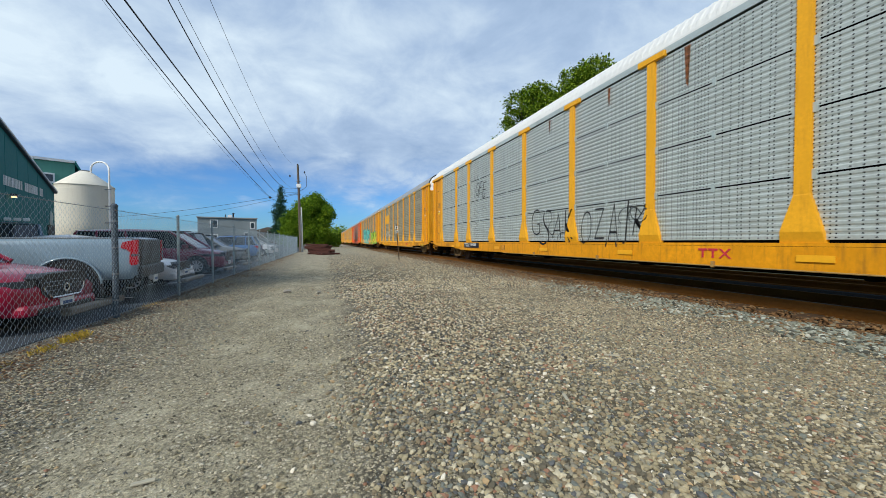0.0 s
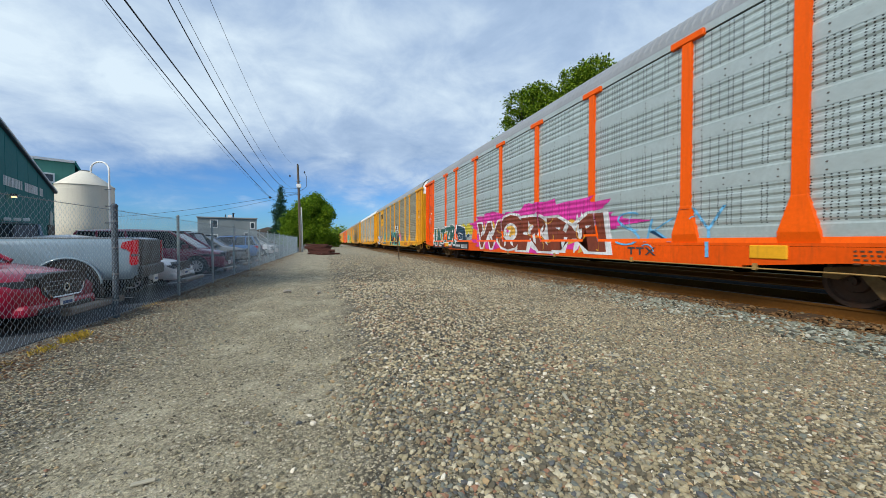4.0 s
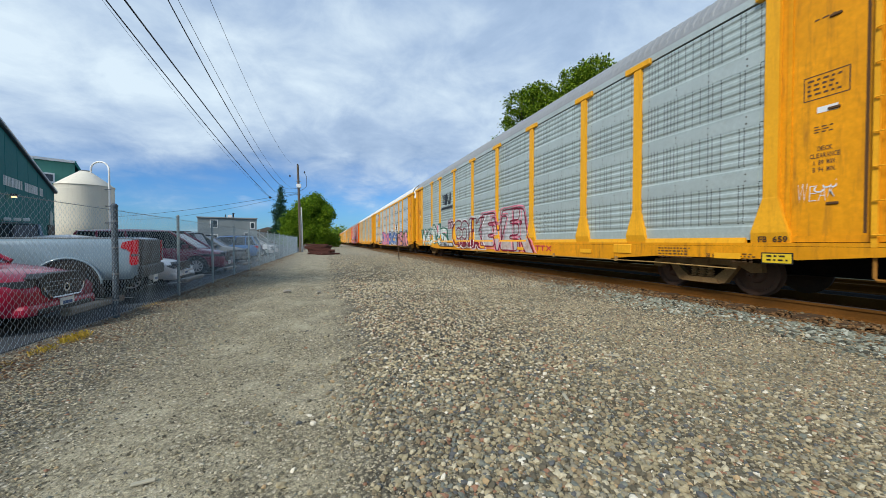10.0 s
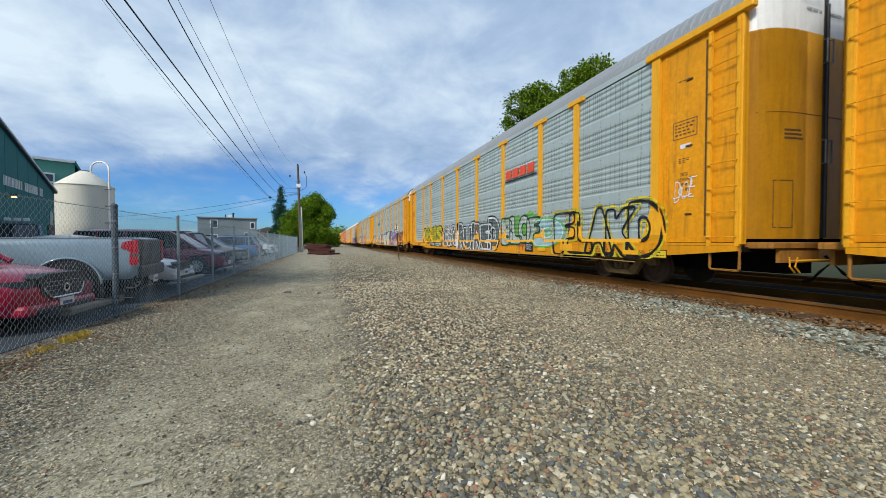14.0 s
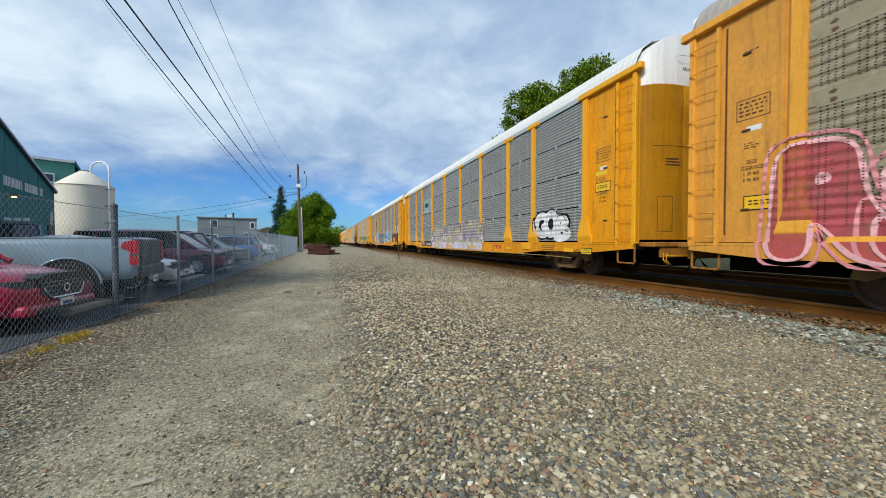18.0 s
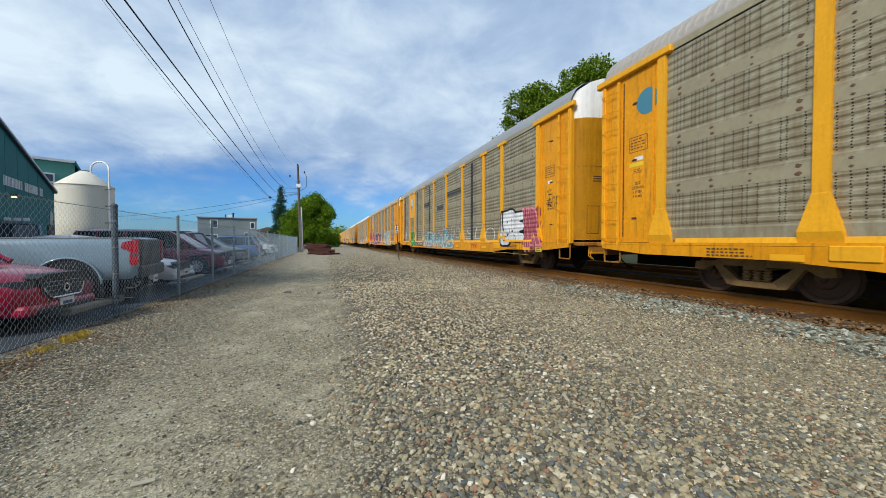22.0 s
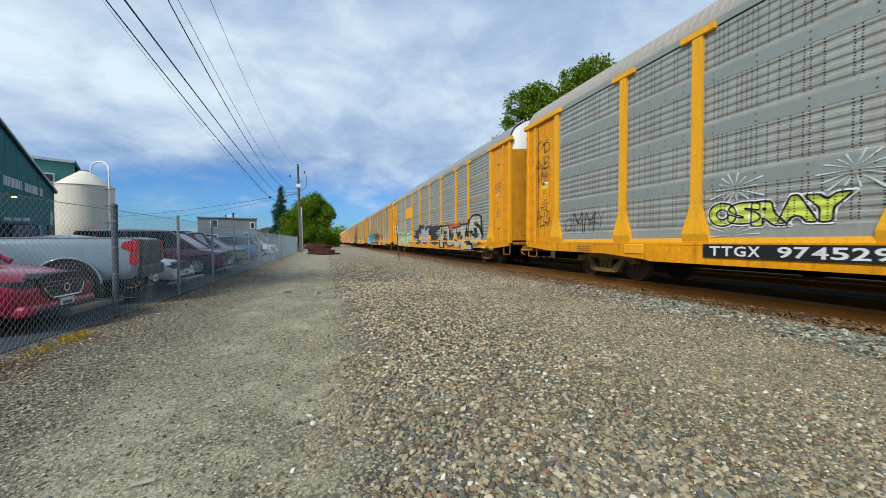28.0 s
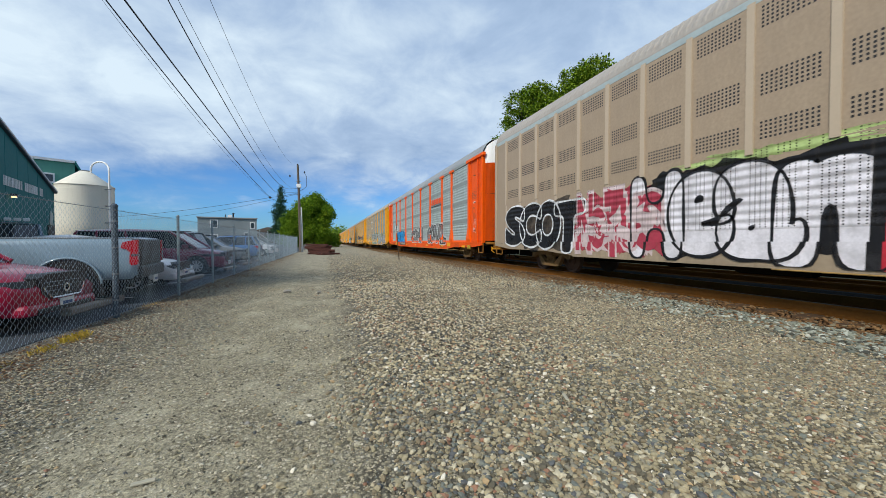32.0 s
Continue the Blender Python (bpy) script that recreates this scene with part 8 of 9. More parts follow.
        hl = prism(bmesh.new(), [(b - 0.02, s * h * 0.62), (b - 0.04, s * h * 0.76), (b - 0.18, s * h * 0.875), (b - 0.50, s * h * 0.975), (b - 0.84, s * h * 0.99), (b - 0.70, s * h * 0.75), (b - 0.30, s * h * 0.58)][::s], "z", zl - 0.05, zl + 0.045)
        part("headlight", hl, CLEAR_LENS, v, "clear headlight")
        if kind == "pickup":
            tl = part("tail_light", prism(bmesh.new(), [(a - 0.03, 0.78), (a + 0.06, 0.76), (a + 0.10, 0.80), (a + 0.09, 1.00), (a + 0.13, 1.06), (a + 0.22, 1.09), (a + 0.20, 1.19), (a + 0.12, 1.22), (a - 0.03, 1.25)], "y", *sorted((s * h * 0.90, s * (h + 0.012)))), RED_LENS, v, "tall red tail light")
            part("lamp_band", soft_box(a - 0.036, a + 0.08, s * h * 0.96 - 0.05, s * h * 0.96 + 0.05, 0.92, 0.985, 0.01), CLEAR_LENS, tl)
        else:
            part("tail_light", soft_box(a - 0.02, a + 0.3, s * h * 0.80 - 0.16, s * h * 0.80 + 0.13, tail - 0.24, tail - 0.06, 0.03), RED_LENS, v, "red tail light")
    shield = [(-h * 0.60, hood - 0.15), (-h * 0.52, 0.60 - drop), (-h * 0.34, 0.50 - drop), (h * 0.34, 0.50 - drop), (h * 0.52, 0.60 - drop), (h * 0.60, hood - 0.15), (h * 0.40, hood - 0.10), (-h * 0.40, hood - 0.10)]
    grille = part("grille", prism(bmesh.new(), shield, "x", b - 0.30, b + 0.012), PLASTIC, v, "black grille")
    for i in range(4 if drop else 0):
        z = 0.55 - drop + i * (hood - 0.72 + drop) / 4
        part("grille_slat", soft_box(b + 0.008, b + 0.022, -h * 0.47, h * 0.47, z, z + 0.016, 0.006), BLACK_P, grille)
    rim_pts = [(b - 0.02, -h * 0.54, hood - 0.20), (b + 0.02, -h * 0.46, 0.62 - drop), (b + 0.03, -h * 0.34, 0.52 - drop), (b + 0.03, h * 0.34, 0.52 - drop), (b + 0.02, h * 0.46, 0.62 - drop), (b - 0.02, h * 0.54, hood - 0.20)]
    part("grille_trim", path_tube(bmesh.new(), rim_pts, 0.014, 6), CHROME, v, "chrome grille trim")
    part("badge", lathe(bmesh.new(), [(0.07, b + 0.02), (0.07, b + 0.035), (0.045, b + 0.035), (0.045, b + 0.02)], 16, (0, (hood + 0.2) / 2 + 0.03), "x"), CHROME, v)
    part("front_bumper", soft_box(b - 0.22, b + 0.03, -h * 0.84, h * 0.84, fl, 0.46 - drop * 0.8, 0.06, 2), colour, v)
    part("air_intake", soft_box(b - 0.20, b + 0.045, -h * 0.66, h * 0.66, fl + 0.02, fl + 0.10, 0.02), PLASTIC, v, "black lower intake")
    part("underbody", box(bmesh.new(), a + 0.25, b - 0.25, -h * 0.9, h * 0.9, fl - 0.06, fl + 0.04), DARK, v, "dark underside")
    part("rear_bumper", soft_box(a - 0.08, a + 0.14, -h * 0.92, h * 0.92, 0.40 if kind != "pickup" else 0.50, 0.60 if kind != "pickup" else 0.74, 0.05, 2), PLASTIC, v)
    for x0, x1 in ((b + 0.025, b + 0.04), (a - 0.10, a - 0.085)):
        p = part("number_plate", box(bmesh.new(), x0, x1, -0.155, 0.155, 0.37 - drop * 1.3, 0.51 - drop * 1.3), TRIM, v, "white plate with plain bars")
        part("plate_bar", box(bmesh.new(), min(x0, x1) - 0.002 if x0 < 0 else x1 - 0.001, min(x0, x1) if x0 < 0 else x1 + 0.002, -0.11, 0.11, 0.41 - drop * 1.3, 0.46 - drop * 1.3), flat_paint((0.05, 0.10, 0.25)), p)
    if kind == "pickup":
        part("tailgate", soft_box(a - 0.03, a + 0.03, -h * 0.78, h * 0.78, 0.74, 1.26, 0.02), PLASTIC, v, "dark tailgate")
        for z in (0.86, 0.98, 1.10):
            part("tailgate_rib", soft_box(a - 0.04, a - 0.025, -h * 0.70, h * 0.70, z, z + 0.035, 0.008), PLASTIC, v)
        part("tailgate_handle", soft_box(a - 0.045, a - 0.02, -0.14, 0.14, 1.12, 1.19, 0.01), PLASTIC, v)
        part("bed_cover", soft_box(a + 0.05, a + bed, -h * 0.92, h * 0.92, 1.25, 1.285, 0.015), GREY_P, v, "dark bed cover")
    elif kind == "suv":
        for s in (-1, 1):
            part("roof_rail", tube(bmesh.new(), (r0 + 0.1, s * rw * 0.88, zt + 0.09), (r1 - 0.2, s * rw * 0.88, zt + 0.09), 0.018, 6), PLASTIC, v)
    return v


PEARL = car_paint("pearl_white_paint", (0.66, 0.67, 0.68))
SILVER_P = car_paint("silver_car_paint", (0.22, 0.31, 0.38))
RED_P = car_paint("crimson_car_paint", (0.30, 0.002, 0.028))
WINE_P = car_paint("maroon_car_paint", (0.19, 0.022, 0.055))
BLACK_P = car_paint("black_car_paint", (0.022, 0.024, 0.028))
NAVY_P = car_paint("dark_blue_car_paint", (0.015, 0.045, 0.085))
GREY_P = car_paint("grey_car_paint", (0.16, 0.18, 0.19))
BLUE_P = car_paint("blue_car_paint", (0.05, 0.15, 0.36))

vehicle("suv", RED_P, pose(-6.17, 7.25, 0.006, 0, 0, 0), "crimson SUV parked nose to the fence", 4.5, 1.85, 1.68, drop=0.06)
vehicle("pickup", SILVER_P, pose(-7.44, 9.46, 0.006, 0, 0, 188) @ Matrix.Scale(1.07, 4), "silver pickup truck with red tail lights, parked tail to the fence", 6.8, 1.84, 1.90, "pickup_truck", bed=3.2)
vehicle("sedan", PEARL, pose(-6.05, 12.15, 0.006), "white saloon parked nose to the fence", 4.4, 1.78, 1.44, "sedan")
vehicle("van", WINE_P, pose(-6.5, 17.45, 0.006), "maroon minivan with spoked alloy wheels", 5.1, 1.98, 1.75, "minivan")
vehicle("suv", BLACK_P, pose(-8.0, 20.8, 0.006, 0, 0, 180), "black SUV parked tail to the fence", 4.8, 1.95, 1.75)
vehicle("suv", GREY_P, pose(-6.9, 24.6, 0.006), "dark grey SUV parked nose to the fence", 4.7, 1.9, 1.72)
vehicle("suv", BLUE_P, pose(-6.9, 29.6, 0.006, 0, 0, 180), "blue SUV parked tail to the fence", 4.5, 1.85, 1.70)
vehicle("sedan", PEARL, pose(-6.8, 36.0, 0.006), "white saloon further along the car park", 4.5, 1.8, 1.46, "sedan")
vehicle("suv", PEARL, pose(-6.9, 40.0, 0.006), "white SUV further along the car park", 4.6, 1.85, 1.7)
vehicle("suv", GREY_P, pose(-6.9, 44.5, 0.006), "grey SUV at the end of the car park", 4.6, 1.85, 1.7)
truck = vehicle("pickup", NAVY_P, pose(-11.1, 17.6, 0.006, 0, 0, -62), "dark blue pickup truck with a white roof light bar", 5.4, 2.0, 1.98, "pickup_truck")
for i in range(5):
    part("roof_lamp", soft_box(0.02, 0.12, -0.56 + i * 0.23, -0.38 + i * 0.23, 2.05, 2.17, 0.02), TRIM, truck, "white roof lamp")


# ---------- buildings ----------
def teal_building():
    b = thing("brewery_building", "teal-painted building with a sloping roof edge", "building", at=pose(-13.35, 24.4, 0, 0, 0, 17.4))
    # its own y runs back along the wall towards the camera
    bm = prism(bmesh.new(), [(-0.8, 0.0), (-0.8, 3.74), (-18.0, 8.34), (-18.0, 0.0)], "x", -14.0, 0.0)
    part("wall", bm, TEAL, b, "teal wall")
    part("roof", prism(bmesh.new(), [(-0.72, 3.73), (-0.72, 3.83), (-18.0, 8.45), (-18.0, 8.35)], "x", -14.2, 0.10), paint("dark_roof_edge", (0.10, 0.12, 0.14), 0.6), b, "dark roof with a pale edge")
    part("fascia", prism(bmesh.new(), [(-0.70, 3.78), (-0.70, 3.85), (-18.0, 8.47), (-18.0, 8.40)], "x", 0.10, 0.12), TRIM, b)
    for i in range(14):
        y = -0.9 - i * 1.2
        part("batten", shared(("batten", i), lambda: box(bmesh.new(), 0, 0.008, -0.01, 0.01, 0.0, 3.50 - y * 0.2617), TEAL), TEAL, b, at=(0.0, y, 0))
    y = -7.1
    for w in (0.26, 0.3, 0.26, 0.26, 0.3, 0.36, 0.22, 0, 0.24, 0.22, 0.22, 0.34, 0.12, 0.28, 0.24, 0, 0.24, 0.28):
        if w:
            part("sign_bar", box(box(bmesh.new(), 0.004, 0.012, y, y + w * 0.28, 3.38, 3.74), 0.004, 0.012, y + w * 0.5, y + w * 0.7, 3.38, 3.74), TRIM, b)
        y += (w or 0.26) * 0.98
    part("door", box(bmesh.new(), 0.0, 0.05, -2.0, -1.0, 0, 2.1), PLASTIC, b)
    part("mural", prism(bmesh.new(), [(-1.35, 1.9), (-1.2, 2.7), (-1.6, 2.8), (-1.75, 2.2)], "x", 0.02, 0.035), flat_paint((0.35, 0.45, 0.42)), b)
    lamp = part("wall_lamp", soft_box(0.02, 0.2, -6.6, -6.45, 3.02, 3.12, 0.03), PLASTIC, b, "small lit wall lamp")
    glow = Nodes("lamp_glow")
    glow.put(glow.b.inputs["Emission Color"], (1.0, 0.6, 0.25)), glow.put(glow.b.inputs["Emission Strength"], 2.5)
    part("bulb", soft_box(0.05, 0.18, -6.59, -6.46, 2.96, 3.02, 0.02), glow.base((0.8, 0.5, 0.2), 0.4), lamp)
    part("roof_unit", soft_box(-1.2, -0.2, -5.2, -4.4, 0.0, 2.0, 0.04), GALV, b)


teal_building()


def green_building():
    b = thing("green_building", "green flat-roofed building with a white parapet", "building", at=pose(-19.6, 37.8, 0, 0, 0, 33))
    part("wall", box(bmesh.new(), -14, 0, 0, 12, 0, 7.75), GREEN, b)
    part("parapet", box(bmesh.new(), -14.2, 0.1, -0.15, 12.2, 7.68, 7.88), TRIM, b, "white parapet edge")
    part("roof_end", prism(bmesh.new(), [(0.0, 7.9), (0.35, 7.2), (0.35, 7.0), (0.0, 7.6)], "y", -0.2, 12), TEAL, b)
    w = part("window", box(bmesh.new(), -2.0, -1.15, -0.08, 0.0, 5.95, 6.72), TRIM, b, "white-framed window")
    part("pane", box(bmesh.new(), -1.9, -1.25, -0.10, -0.08, 6.06, 6.6), PANE, w)


green_building()


def silo():
    s = thing("grain_silo", "cream steel grain silo with a white fill pipe", "silo", at=(-13.82, 27.6, 0))
    part("tank", lathe(bmesh.new(), [(1.32, 0.0), (1.32, 2.4), (1.32, 4.58), (1.33, 4.62)], 48), CREAM, s, smooth=True)
    part("cone_roof", lathe(bmesh.new(), [(1.36, 4.58), (1.35, 4.62), (0.7, 5.16), (0.27, 5.50)], 48), CREAM, s, smooth=True)
    part("hatch", lathe(bmesh.new(), [(0.27, 5.50), (0.27, 5.55), (0.22, 5.57)], 20), GALV, s)
    pts = [(0.33, -0.1, 5.25)] + [(0.865 - 0.535 * math.cos(a), -0.1 - 0.4 * (a / math.pi), 5.56 + 0.53 * math.sin(a)) for a in [math.pi * i / 10 for i in range(11)]] + [(1.40, -0.5, 5.0), (1.40, -0.5, 2.2), (1.40, -0.5, 0.2)]
    part("fill_pipe", path_tube(bmesh.new(), pts, 0.05, 10), TRIM, s, "white curved fill pipe")
    for z in (4.4, 3.4, 2.4):
        part("pipe_bracket", soft_box(1.18, 1.47, -0.57, -0.42, z, z + 0.05, 0.01), GALV, s)
    for i in range(8):
        part("seam", shared(("seam", i), lambda: lathe(bmesh.new(), [(1.321, 0.5 + i * 0.55), (1.324, 0.51 + i * 0.55), (1.321, 0.52 + i * 0.55)], 48), CREAM), CREAM, s)


silo()


def grey_house():
    b = thing("grey_house", "grey clapboard two-storey house with white-framed windows", "house", at=pose(-17.75, 79.1, 0, 0, 0, 13))
    bm = bmesh.new()
    box(bm, -5.0, 4.7, 0.0, 9.0, 0, 5.75)
    part("wall", bm, SIDING, b)
    for i in range(28):
        part("clapboard", shared(("clapboard",), lambda: box(bmesh.new(), -5.02, 4.72, -0.03, 0.0, 0.0, 0.16), SIDING), SIDING, b, at=(0, 0, 0.2 + i * 0.2))
    part("roof", box(bmesh.new(), -5.15, 4.85, -0.3, 9.3, 5.75, 5.92), paint("grey_roof_edge", (0.30, 0.31, 0.31), 0.7), b)
    part("chimney", soft_box(-0.2, 0.5, 2.0, 2.9, 5.9, 6.5, 0.03), TRIM, b, "white roof box")
    part("vent", box(box(bmesh.new(), 0.6, 0.85, 1.0, 1.3, 5.9, 6.8), 0.55, 0.95, 0.95, 1.35, 6.72, 6.85), PLASTIC, b, "dark roof vent")
    part("vent", box(bmesh.new(), -0.65, -0.45, 1.0, 1.2, 5.9, 6.5), PLASTIC, b, "dark roof vent")
    for x, z, w, h in ((-2.45, 3.9, 1.25, 1.5), (3.95, 3.8, 0.8, 1.3), (-2.45, 1.3, 1.25, 1.4), (2.9, 2.2, 0.9, 0.9)):
        f = part("window", box(bmesh.new(), x - w / 2, x + w / 2, -0.1, 0.0, z, z + h), TRIM, b, "white-framed window")
        part("pane", box(bmesh.new(), x - w / 2 + 0.12, x + w / 2 - 0.12, -0.12, -0.1, z + 0.12, z + h - 0.12), PANE, f)
    part("stair_rail", prism(bmesh.new(), [(4.7, 3.4), (6.9, 1.6), (6.9, 1.5), (4.7, 3.25)], "y", 0.2, 0.35), TRIM, b)


grey_house()


def low_building(x, y, rz, w, d, h, mat, label):
    b = thing("low_building", label, "building", at=pose(x, y, 0, 0, 0, rz))
    part("wall", box(bmesh.new(), -w / 2, w / 2, 0, d, 0, h), mat, b)
    part("roof", prism(bmesh.new(), [(-w / 2 - 0.4, h), (0, h + w * 0.14), (w / 2 + 0.4, h), (w / 2 + 0.4, h - 0.2), (-w / 2 - 0.4, h - 0.2)], "y", -0.4, d + 0.4), paint("brown_roofing", (0.07, 0.055, 0.045), 0.8), b)
    for i in range(3):
        f = part("window", box(bmesh.new(), -w / 3 + i * w / 3 - 0.6, -w / 3 + i * w / 3 + 0.6, -0.08, 0, h * 0.4, h * 0.4 + 1.2), TRIM, b)
        part("pane", box(bmesh.new(), -w / 3 + i * w / 3 - 0.5, -w / 3 + i * w / 3 + 0.5, -0.1, -0.08, h * 0.4 + 0.1, h * 0.4 + 1.1), PANE, f)


low_building(-15.6, 112, -17, 8, 8, 4.2, paint("brown_wall", (0.07, 0.05, 0.04), 0.8), "dark brown low building behind the trees")
low_building(-26.0, 71, -17, 2.6, 3, 2.7, paint("cream_wall", (0.5, 0.47, 0.38), 0.7), "small cream shed across the car park")


# ---------- pole and wires ----------
def utility_pole():
    p = thing("utility_pole", "weathered wooden utility pole with white conduits and insulators", "utility pole", at=pose(-3.1, 49.3, 0, 0, -1.6, 0))
    part("shaft", tube(bmesh.new(), (0, 0, -0.1), (0, 0, 10.85), 0.20, 14, 0.12), WOOD, p)
    part("conduit", path_tube(bmesh.new(), [(0.22, -0.08, 0.0), (0.22, -0.06, 5.6)], 0.075, 8), TRIM, p, "pale conduit")
    part("conduit", path_tube(bmesh.new(), [(0.10, -0.22, 0.0), (0.10, -0.18, 4.6)], 0.05, 8), GALV, p)
    part("collar", soft_box(-0.22, 0.3, -0.25, 0.2, 8.0, 8.5, 0.05), TRIM, p)
    part("bracket", path_tube(bmesh.new(), [(0, 0, 7.6), (0.5, -0.1, 7.8), (0.95, -0.1, 8.2), (1.0, -0.1, 9.4), (0.75, -0.1, 9.9)], 0.03, 6), PLASTIC, p)
    for x, z in ((-0.95, 9.5), (0.75, 10.0), (0.0, 10.9)):
        part("insulator", lathe(bmesh.new(), [(0.05, z - 0.15), (0.10, z - 0.1), (0.06, z - 0.05), (0.10, z), (0.06, z + 0.05), (0.03, z + 0.12)], 10, (x, 0)), PLASTIC, p)
    for z in (7.2, 8.8):
        part("cross_bolt", tube(bmesh.new(), (-0.3, 0, z), (0.3, 0, z), 0.03, 6), GALV, p)


utility_pole()


def wire(a, b, r, sag, label="black overhead cable strung along the poles", back=0.0):
    """A cable that hangs between a and b and runs on behind a by a share of its length."""
    a, b = Vector(a), Vector(b)
    pts = []
    for i in range(33):
        t = -back + (1 + back) * i / 32
        q = a.lerp(b, t)
        q.z -= sag * 4 * t * (1 - t)
        pts.append(q)
    tagged(part("overhead_wire", path_tube(bmesh.new(), pts, r, 5), PLASTIC), label, "cable", "overhead wires")


for near, far, r, sag in (((-7.32, 15.96, 9.75), (-6.57, 49.2, 6.68), 0.026, 0.35), ((-7.40, 15.90, 9.70), (-6.57, 49.2, 6.68), 0.008, 0.62), ((-4.12, 9.70, 6.5), (-6.0, 49.2, 7.39), 0.021, 0.25),
                          ((-3.23, 9.42, 6.5), (-4.0, 49.2, 7.96), 0.015, 1.4), ((-4.18, 12.95, 8.5), (-4.0, 49.2, 7.96), 0.010, 1.1), ((-3.27, 12.66, 8.5), (-3.9, 49.2, 10.9), 0.008, 0.95)):
    wire(near, far, r, sag, back=0.55)
wire((-4.0, 49.2, 7.96), (-3.1, 49.3, 7.9), 0.02, 0.02)
wire((-6.57, 49.2, 6.68), (-3.3, 49.2, 7.4), 0.02, 0.05)
wire((-6.0, 49.2, 7.39), (-3.3, 49.2, 7.5), 0.02, 0.05)
wire((-6.57, 49.2, 6.68), (-45, 70, 4.5), 0.02, 0.9)
wire((-3.3, 49.2, 7.3), (-40, 95, 6.0), 0.02, 0.8)
wire((-3.3, 49.2, 9.0), (-9, 150, 8.5), 0.02, 0.8)
tagged(part("splice_case", soft_box(-6.69, -6.45, 48.9, 49.4, 6.56, 6.81, 0.05), PLASTIC), "black cable splice case on the wires", "splice case")


# ---------- trees ----------
def crown(name, blobs, n, size, mat, seed, parent):
    """Leaves in small sprays over uneven lobes, denser on the outside; most of them lie flat and droop at the tip."""
    rng = np.random.default_rng(seed)
    w = np.array([b[3] ** 2 for b in blobs])
    per = 9
    sprays = n // per
    pick = rng.choice(len(blobs), sprays, p=w / w.sum())
    d = rng.normal(size=(sprays, 3))
    d /= np.linalg.norm(d, axis=1)[:, None]
    c = np.array([b[:3] for b in blobs])[pick]
    rad = np.array([b[3] for b in blobs])[pick] * rng.uniform(0.45, 1.16, sprays) ** 0.6
    hub = c + d * rad[:, None] * np.array([1, 1, 0.85])
    p = np.repeat(hub, per, 0) + rng.normal(size=(sprays * per, 3)) * size * 1.5
    out = np.repeat(d, per, 0)
    m = len(p)
    u = out * np.array([1, 1, 0.35]) + rng.normal(size=(m, 3)) * 0.75 - np.array([0, 0, 0.25])
    u /= np.linalg.norm(u, axis=1)[:, None]
    q = np.cross(u, np.array([0, 0, 1.0]) + rng.normal(size=(m, 3)) * 0.55)
    q /= np.linalg.norm(q, axis=1)[:, None] + 1e-6
    s = size * rng.uniform(0.5, 1.25, m)[:, None]
    v = np.stack([p - u * s, p + q * s * 0.6, p + u * s, p - q * s * 0.6], 1).reshape(-1, 3)
    f = np.arange(m * 4).reshape(-1, 4)
    ob = new(name, raw_mesh(name, v, f, mat))
    ob.parent = parent
    return ob


def broadleaf(x, y, h, r, mat, seed, label, leaves, trunk=0.25, size=0.16, name="tree", low=0.34, fat=1.0):
    t = thing(name, label, "tree", at=(x, y, 0))
    rng = random.Random(seed)
    fork = h * 0.32
    part("trunk", tube(bmesh.new(), (0, 0, -0.1), (0.1, 0, fork), trunk, 10, trunk * 0.7), BARK, t)
    blobs = []
    count = 46
    for i in range(count):
        a = 2.4 * i + rng.uniform(-0.3, 0.3)
        z = h * (low + (0.94 - low) * (i + 0.5) / count)
        reach = r * (0.82 if z < h * 0.68 else 0.82 * (1 - (z - h * 0.68) / (h * 0.36)))
        rr = r * rng.uniform(0.11, 0.27) * fat
        bx, by = reach * math.cos(a) * rng.uniform(0.3, 1.08), reach * math.sin(a) * rng.uniform(0.5, 1.05)
        blobs.append((bx, by, z, rr))
        part("limb", tube(bmesh.new(), (0.05, 0, fork * rng.uniform(0.75, 1.0)), (bx * 0.85, by * 0.85, z), trunk * 0.35, 6, trunk * 0.08), BARK, t)
    blobs.append((0, 0, h * 0.80, r * 0.30))
    blobs.append((0, 0, h * 0.55, r * 0.42))
    crown("crown", blobs, leaves, size, mat, seed, t)
    return t


def conifer(x, y, h, r, seed, label):
    t = thing("conifer", label, "tree", at=(x, y, 0))
    part("trunk", tube(bmesh.new(), (0, 0, -0.1), (0, 0, h), r * 0.06, 8, 0.03), BARK, t)
    rng = random.Random(seed)
    blobs = []
    for i in range(46):
        z = h * (0.14 + 0.85 * i / 46)
        reach = r * (1 - z / h) ** 0.75 * rng.uniform(0.55, 1.1) + 0.15
        a = i * 2.4 + rng.uniform(-0.4, 0.4)
        for k in range(4):
            f = 0.25 + 0.25 * k
            blobs.append((reach * f * math.cos(a), reach * f * math.sin(a), z - reach * f * 0.30, max(0.16, reach * (0.24 - 0.04 * k))))
    crown("crown", blobs, 24000, 0.17, NEEDLE, seed, t)


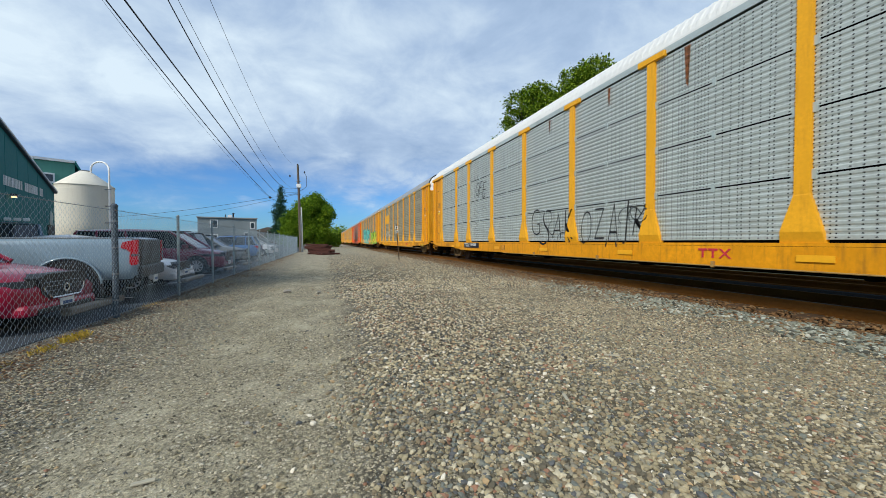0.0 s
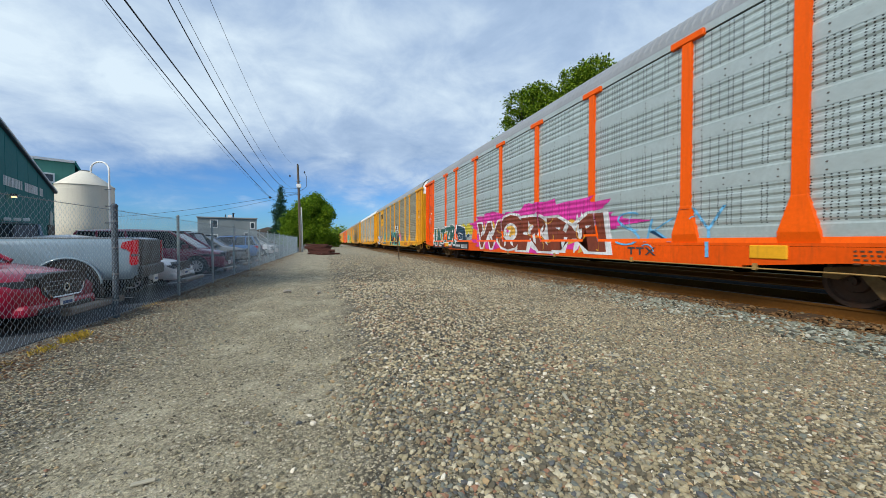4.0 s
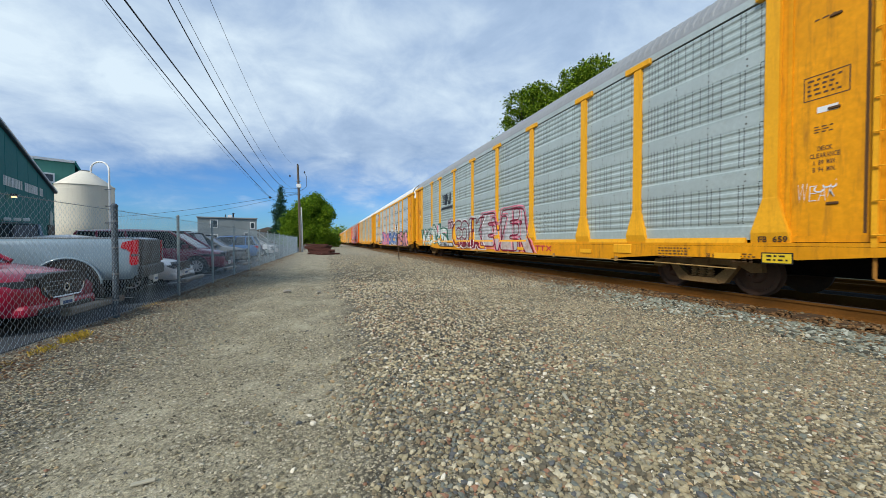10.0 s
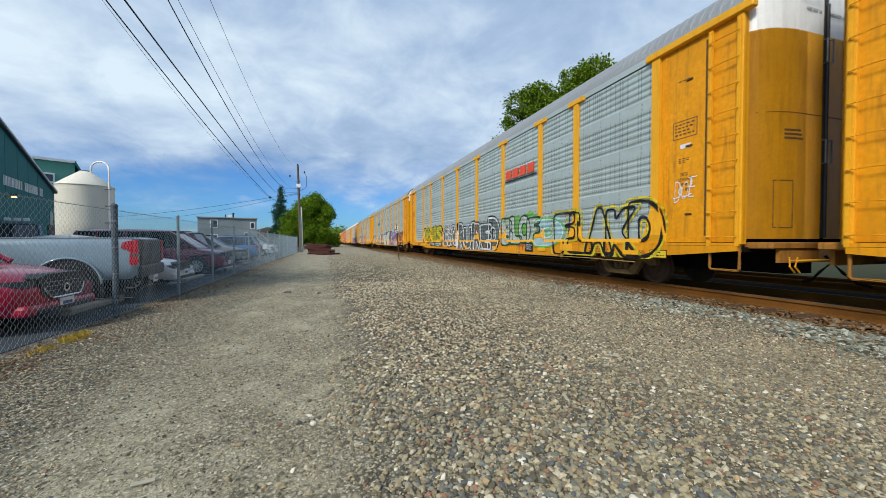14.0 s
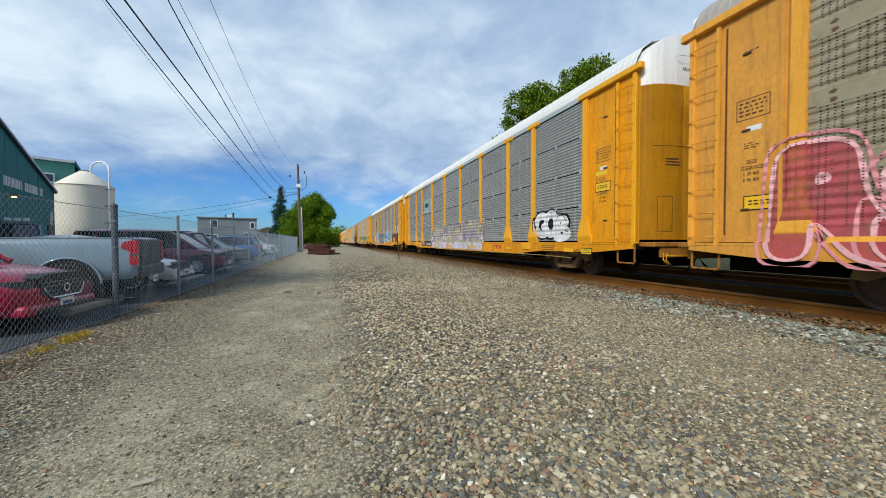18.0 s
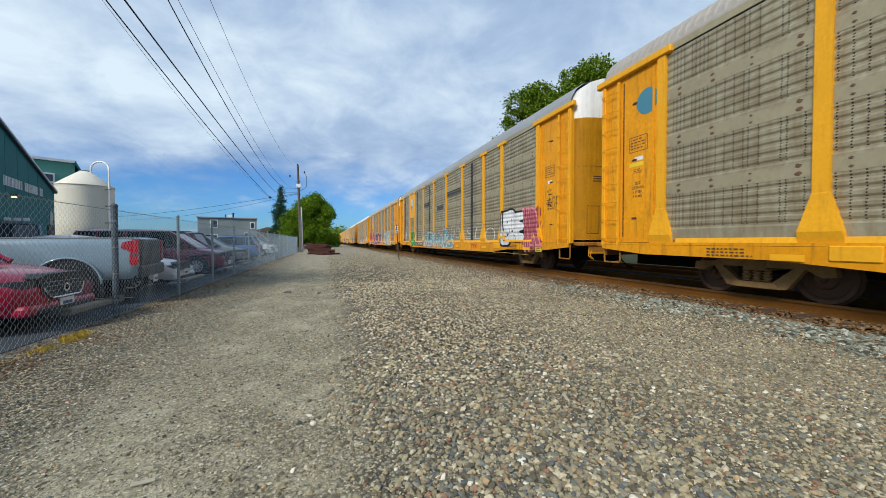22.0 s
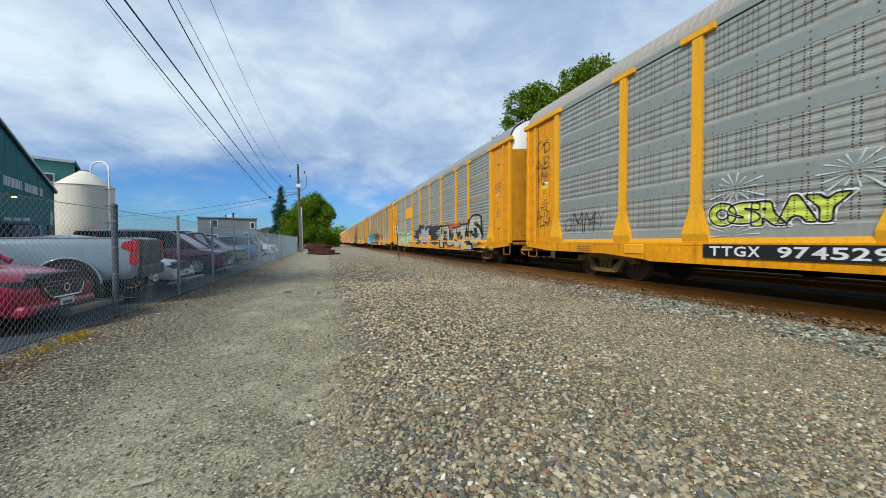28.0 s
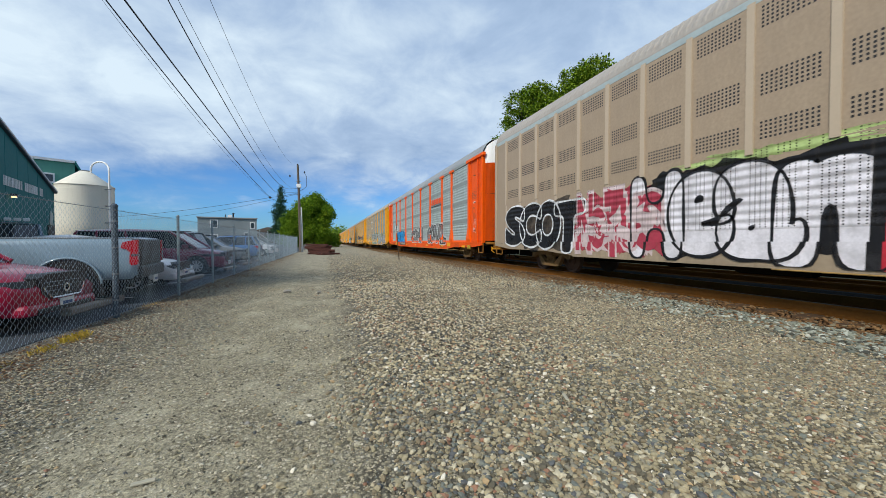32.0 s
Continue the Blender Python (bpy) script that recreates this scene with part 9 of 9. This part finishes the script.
broadleaf(23.9, 29.9, 18.6, 5.0, LEAF, 3, "tall leafy maple rising behind the train", 64000, 0.4, 0.12, fat=1.25)
broadleaf(18.5, 30.2, 16.3, 4.5, LEAF, 9, "lower leafy maple behind the train", 52000, 0.3, 0.11, fat=1.25)
broadleaf(-2.7, 90.0, 12.0, 5.3, LEAF_BRIGHT, 5, "round bright green tree at the end of the car park", 70000, 0.35, 0.19, low=0.10, fat=1.35)
broadleaf(-7.4, 88.0, 8.2, 2.8, LEAF_BRIGHT, 6, "smaller bright green tree beside it", 20000, 0.3, 0.18, low=0.10, fat=1.35)
conifer(-10.9, 100.0, 15.3, 4.2, 8, "tall dark conifer behind the houses")


def far_woods():
    rng = random.Random(12)
    blobs = []
    for i in range(60):
        y = rng.uniform(220, 420)
        x = -0.02 * y + rng.uniform(-6, 14)
        h = rng.uniform(5, 10) * (1.25 if rng.random() < 0.2 else 1)
        for j in range(3):
            blobs.append((x + rng.uniform(-2, 2), y + rng.uniform(-2, 2), h * (0.3 + 0.3 * j), rng.uniform(2.2, 4.0) * (1.1 - 0.22 * j)))
    for i in range(40):
        y = rng.uniform(60, 300)
        x = 17 + rng.uniform(0, 30)
        h = rng.uniform(3, 5)
        for j in range(2):
            blobs.append((x, y, h * (0.35 + 0.4 * j), rng.uniform(2, 3)))
    holder = tagged(new("far_woods"), "hazy green woods at the far end of the line", "woods", kind="stuff")
    crown("foliage", blobs, 40000, 0.75, LEAF, 13, holder)


far_woods()


# ---------- small things by the track ----------
def tie_stack():
    s = thing("timber_stack", "stack of rusty-brown old railway ties", "timber stack", at=(-0.55, 40.6, 0.0))
    rng = random.Random(5)
    old = paint("old_brown_timber", (0.105, 0.034, 0.024), 0.9, 0, 0.6, 2.0, (0.05, 0.025, 0.02), 0.6, bump=0.4)
    me = mesh_of("timber", soft_box(-1.05, 1.05, -0.11, 0.11, 0, 0.17, 0.015), old)
    for layer in range(6):
        for j in range(7 - layer):
            part("timber", me, old, s, at=pose(rng.uniform(-0.32, 0.32) - (0.0 if layer < 3 else 0.25), -1.0 + j * 0.34 + layer * 0.12, layer * 0.176, 0, rng.uniform(-2.5, 2.5), rng.uniform(-13, 13)))
    for j in range(3):
        part("timber", me, old, s, at=pose(0.5 + j * 0.2, -1.7 - j * 0.3, 0.0, 0, 0, 12 + 10 * j))


tie_stack()


def track_sign():
    s = thing("track_sign", "thin leaning rusty post with two small white plates", "sign", at=pose(4.85, 25.6, 0, 0, -4.5, 0))
    part("post", soft_box(-0.03, 0.03, -0.03, 0.03, -0.1, 2.5, 0.008), TIE, s)
    for z, h in ((2.30, 0.11), (2.02, 0.10)):
        p = part("plate", soft_box(-0.09, 0.09, -0.05, -0.03, z - h, z + h, 0.02), TRIM, s, "white plate")
        part("plate_bar", box(bmesh.new(), -0.04, 0.04, -0.056, -0.05, z - 0.08, z + 0.07), BLACK, p)


track_sign()


def bits():
    rng = random.Random(9)
    old = paint("dry_wood_bit", (0.46, 0.43, 0.33), 0.9, 0, 0.3)
    for x, y, l, a in ((-0.95, 2.35, 0.11, 10), (3.1, 3.4, 0.16, -30), (-1.3, 14.5, 0.5, 20), (2.2, 7.6, 0.2, 60), (-0.6, 12.0, 0.4, -10), (1.9, 2.6, 0.12, 70)):
        tagged(part("wood_scrap", soft_box(-l / 2, l / 2, -0.014, 0.014, 0, 0.014, 0.004), old, at=pose(x, y, float(ground_height(np.array(x), np.array(y))) + 0.006, 0, 0, a)), "dry scrap of wood lying on the gravel", "wood scrap", "scraps on the ground")
    for x, y, r in ((-0.98, 10.2, 0.10), (-0.2, 9.9, 0.06), (-0.55, 2.9, 0.02), (-2.3, 1.62, 0.035), (1.35, 8.6, 0.06)):
        bm = bmesh.new()
        bmesh.ops.create_icosphere(bm, subdivisions=2, radius=r)
        for v in bm.verts:
            v.co *= rng.uniform(0.8, 1.15)
            v.co.z *= 0.5
        tagged(part("stone", bm, CONCRETE, at=(x, y, r * 0.2)), "pale loose stone lying on the path", "stone", "loose stones")


bits()


# ---------- what moves ----------
def train_shift(t):
    """How far the train has run since the start, in metres: it slows a little, then gathers speed again."""
    u = t / 16 - 1
    return 14.91 * t - 1.9332 - 0.6657 * u + 0.8427 * u ** 2 - 0.0792 * u ** 3


FIRST_Y = 11.2
TIMES = [i * 1.0 for i in range(33)]


def car_y(k, t):
    return FIRST_Y - CAR_L * k + train_shift(t)


def motions():
    for k, car in TRAIN:
        walk(car, [(t, pose(TRACK_X, car_y(k, t), RAIL_Z)) for t in TIMES])
    index = {car: k for k, car in TRAIN}
    step = 1 / 30
    for w, car, y, dy in WHEELS:
        if car not in index:
            continue
        k = index[car]
        near = [i * step for i in range(int(32 / step) + 1) if -8 < car_y(k, i * step) + y < 48]
        times = sorted({0.0, 32.0, *[round(t, 3) for t in near]})
        if len(times) < 3:
            continue
        first, last = near[0], near[-1]
        rows = []
        for t in times:
            roll = (train_shift(min(max(t, first), last)) - train_shift(first)) / 0.419
            rows.append((t, Matrix.LocRotScale((0, dy, 0.419), Euler((-roll, 0, 0)), None)))
        walk(w, rows)


motions()
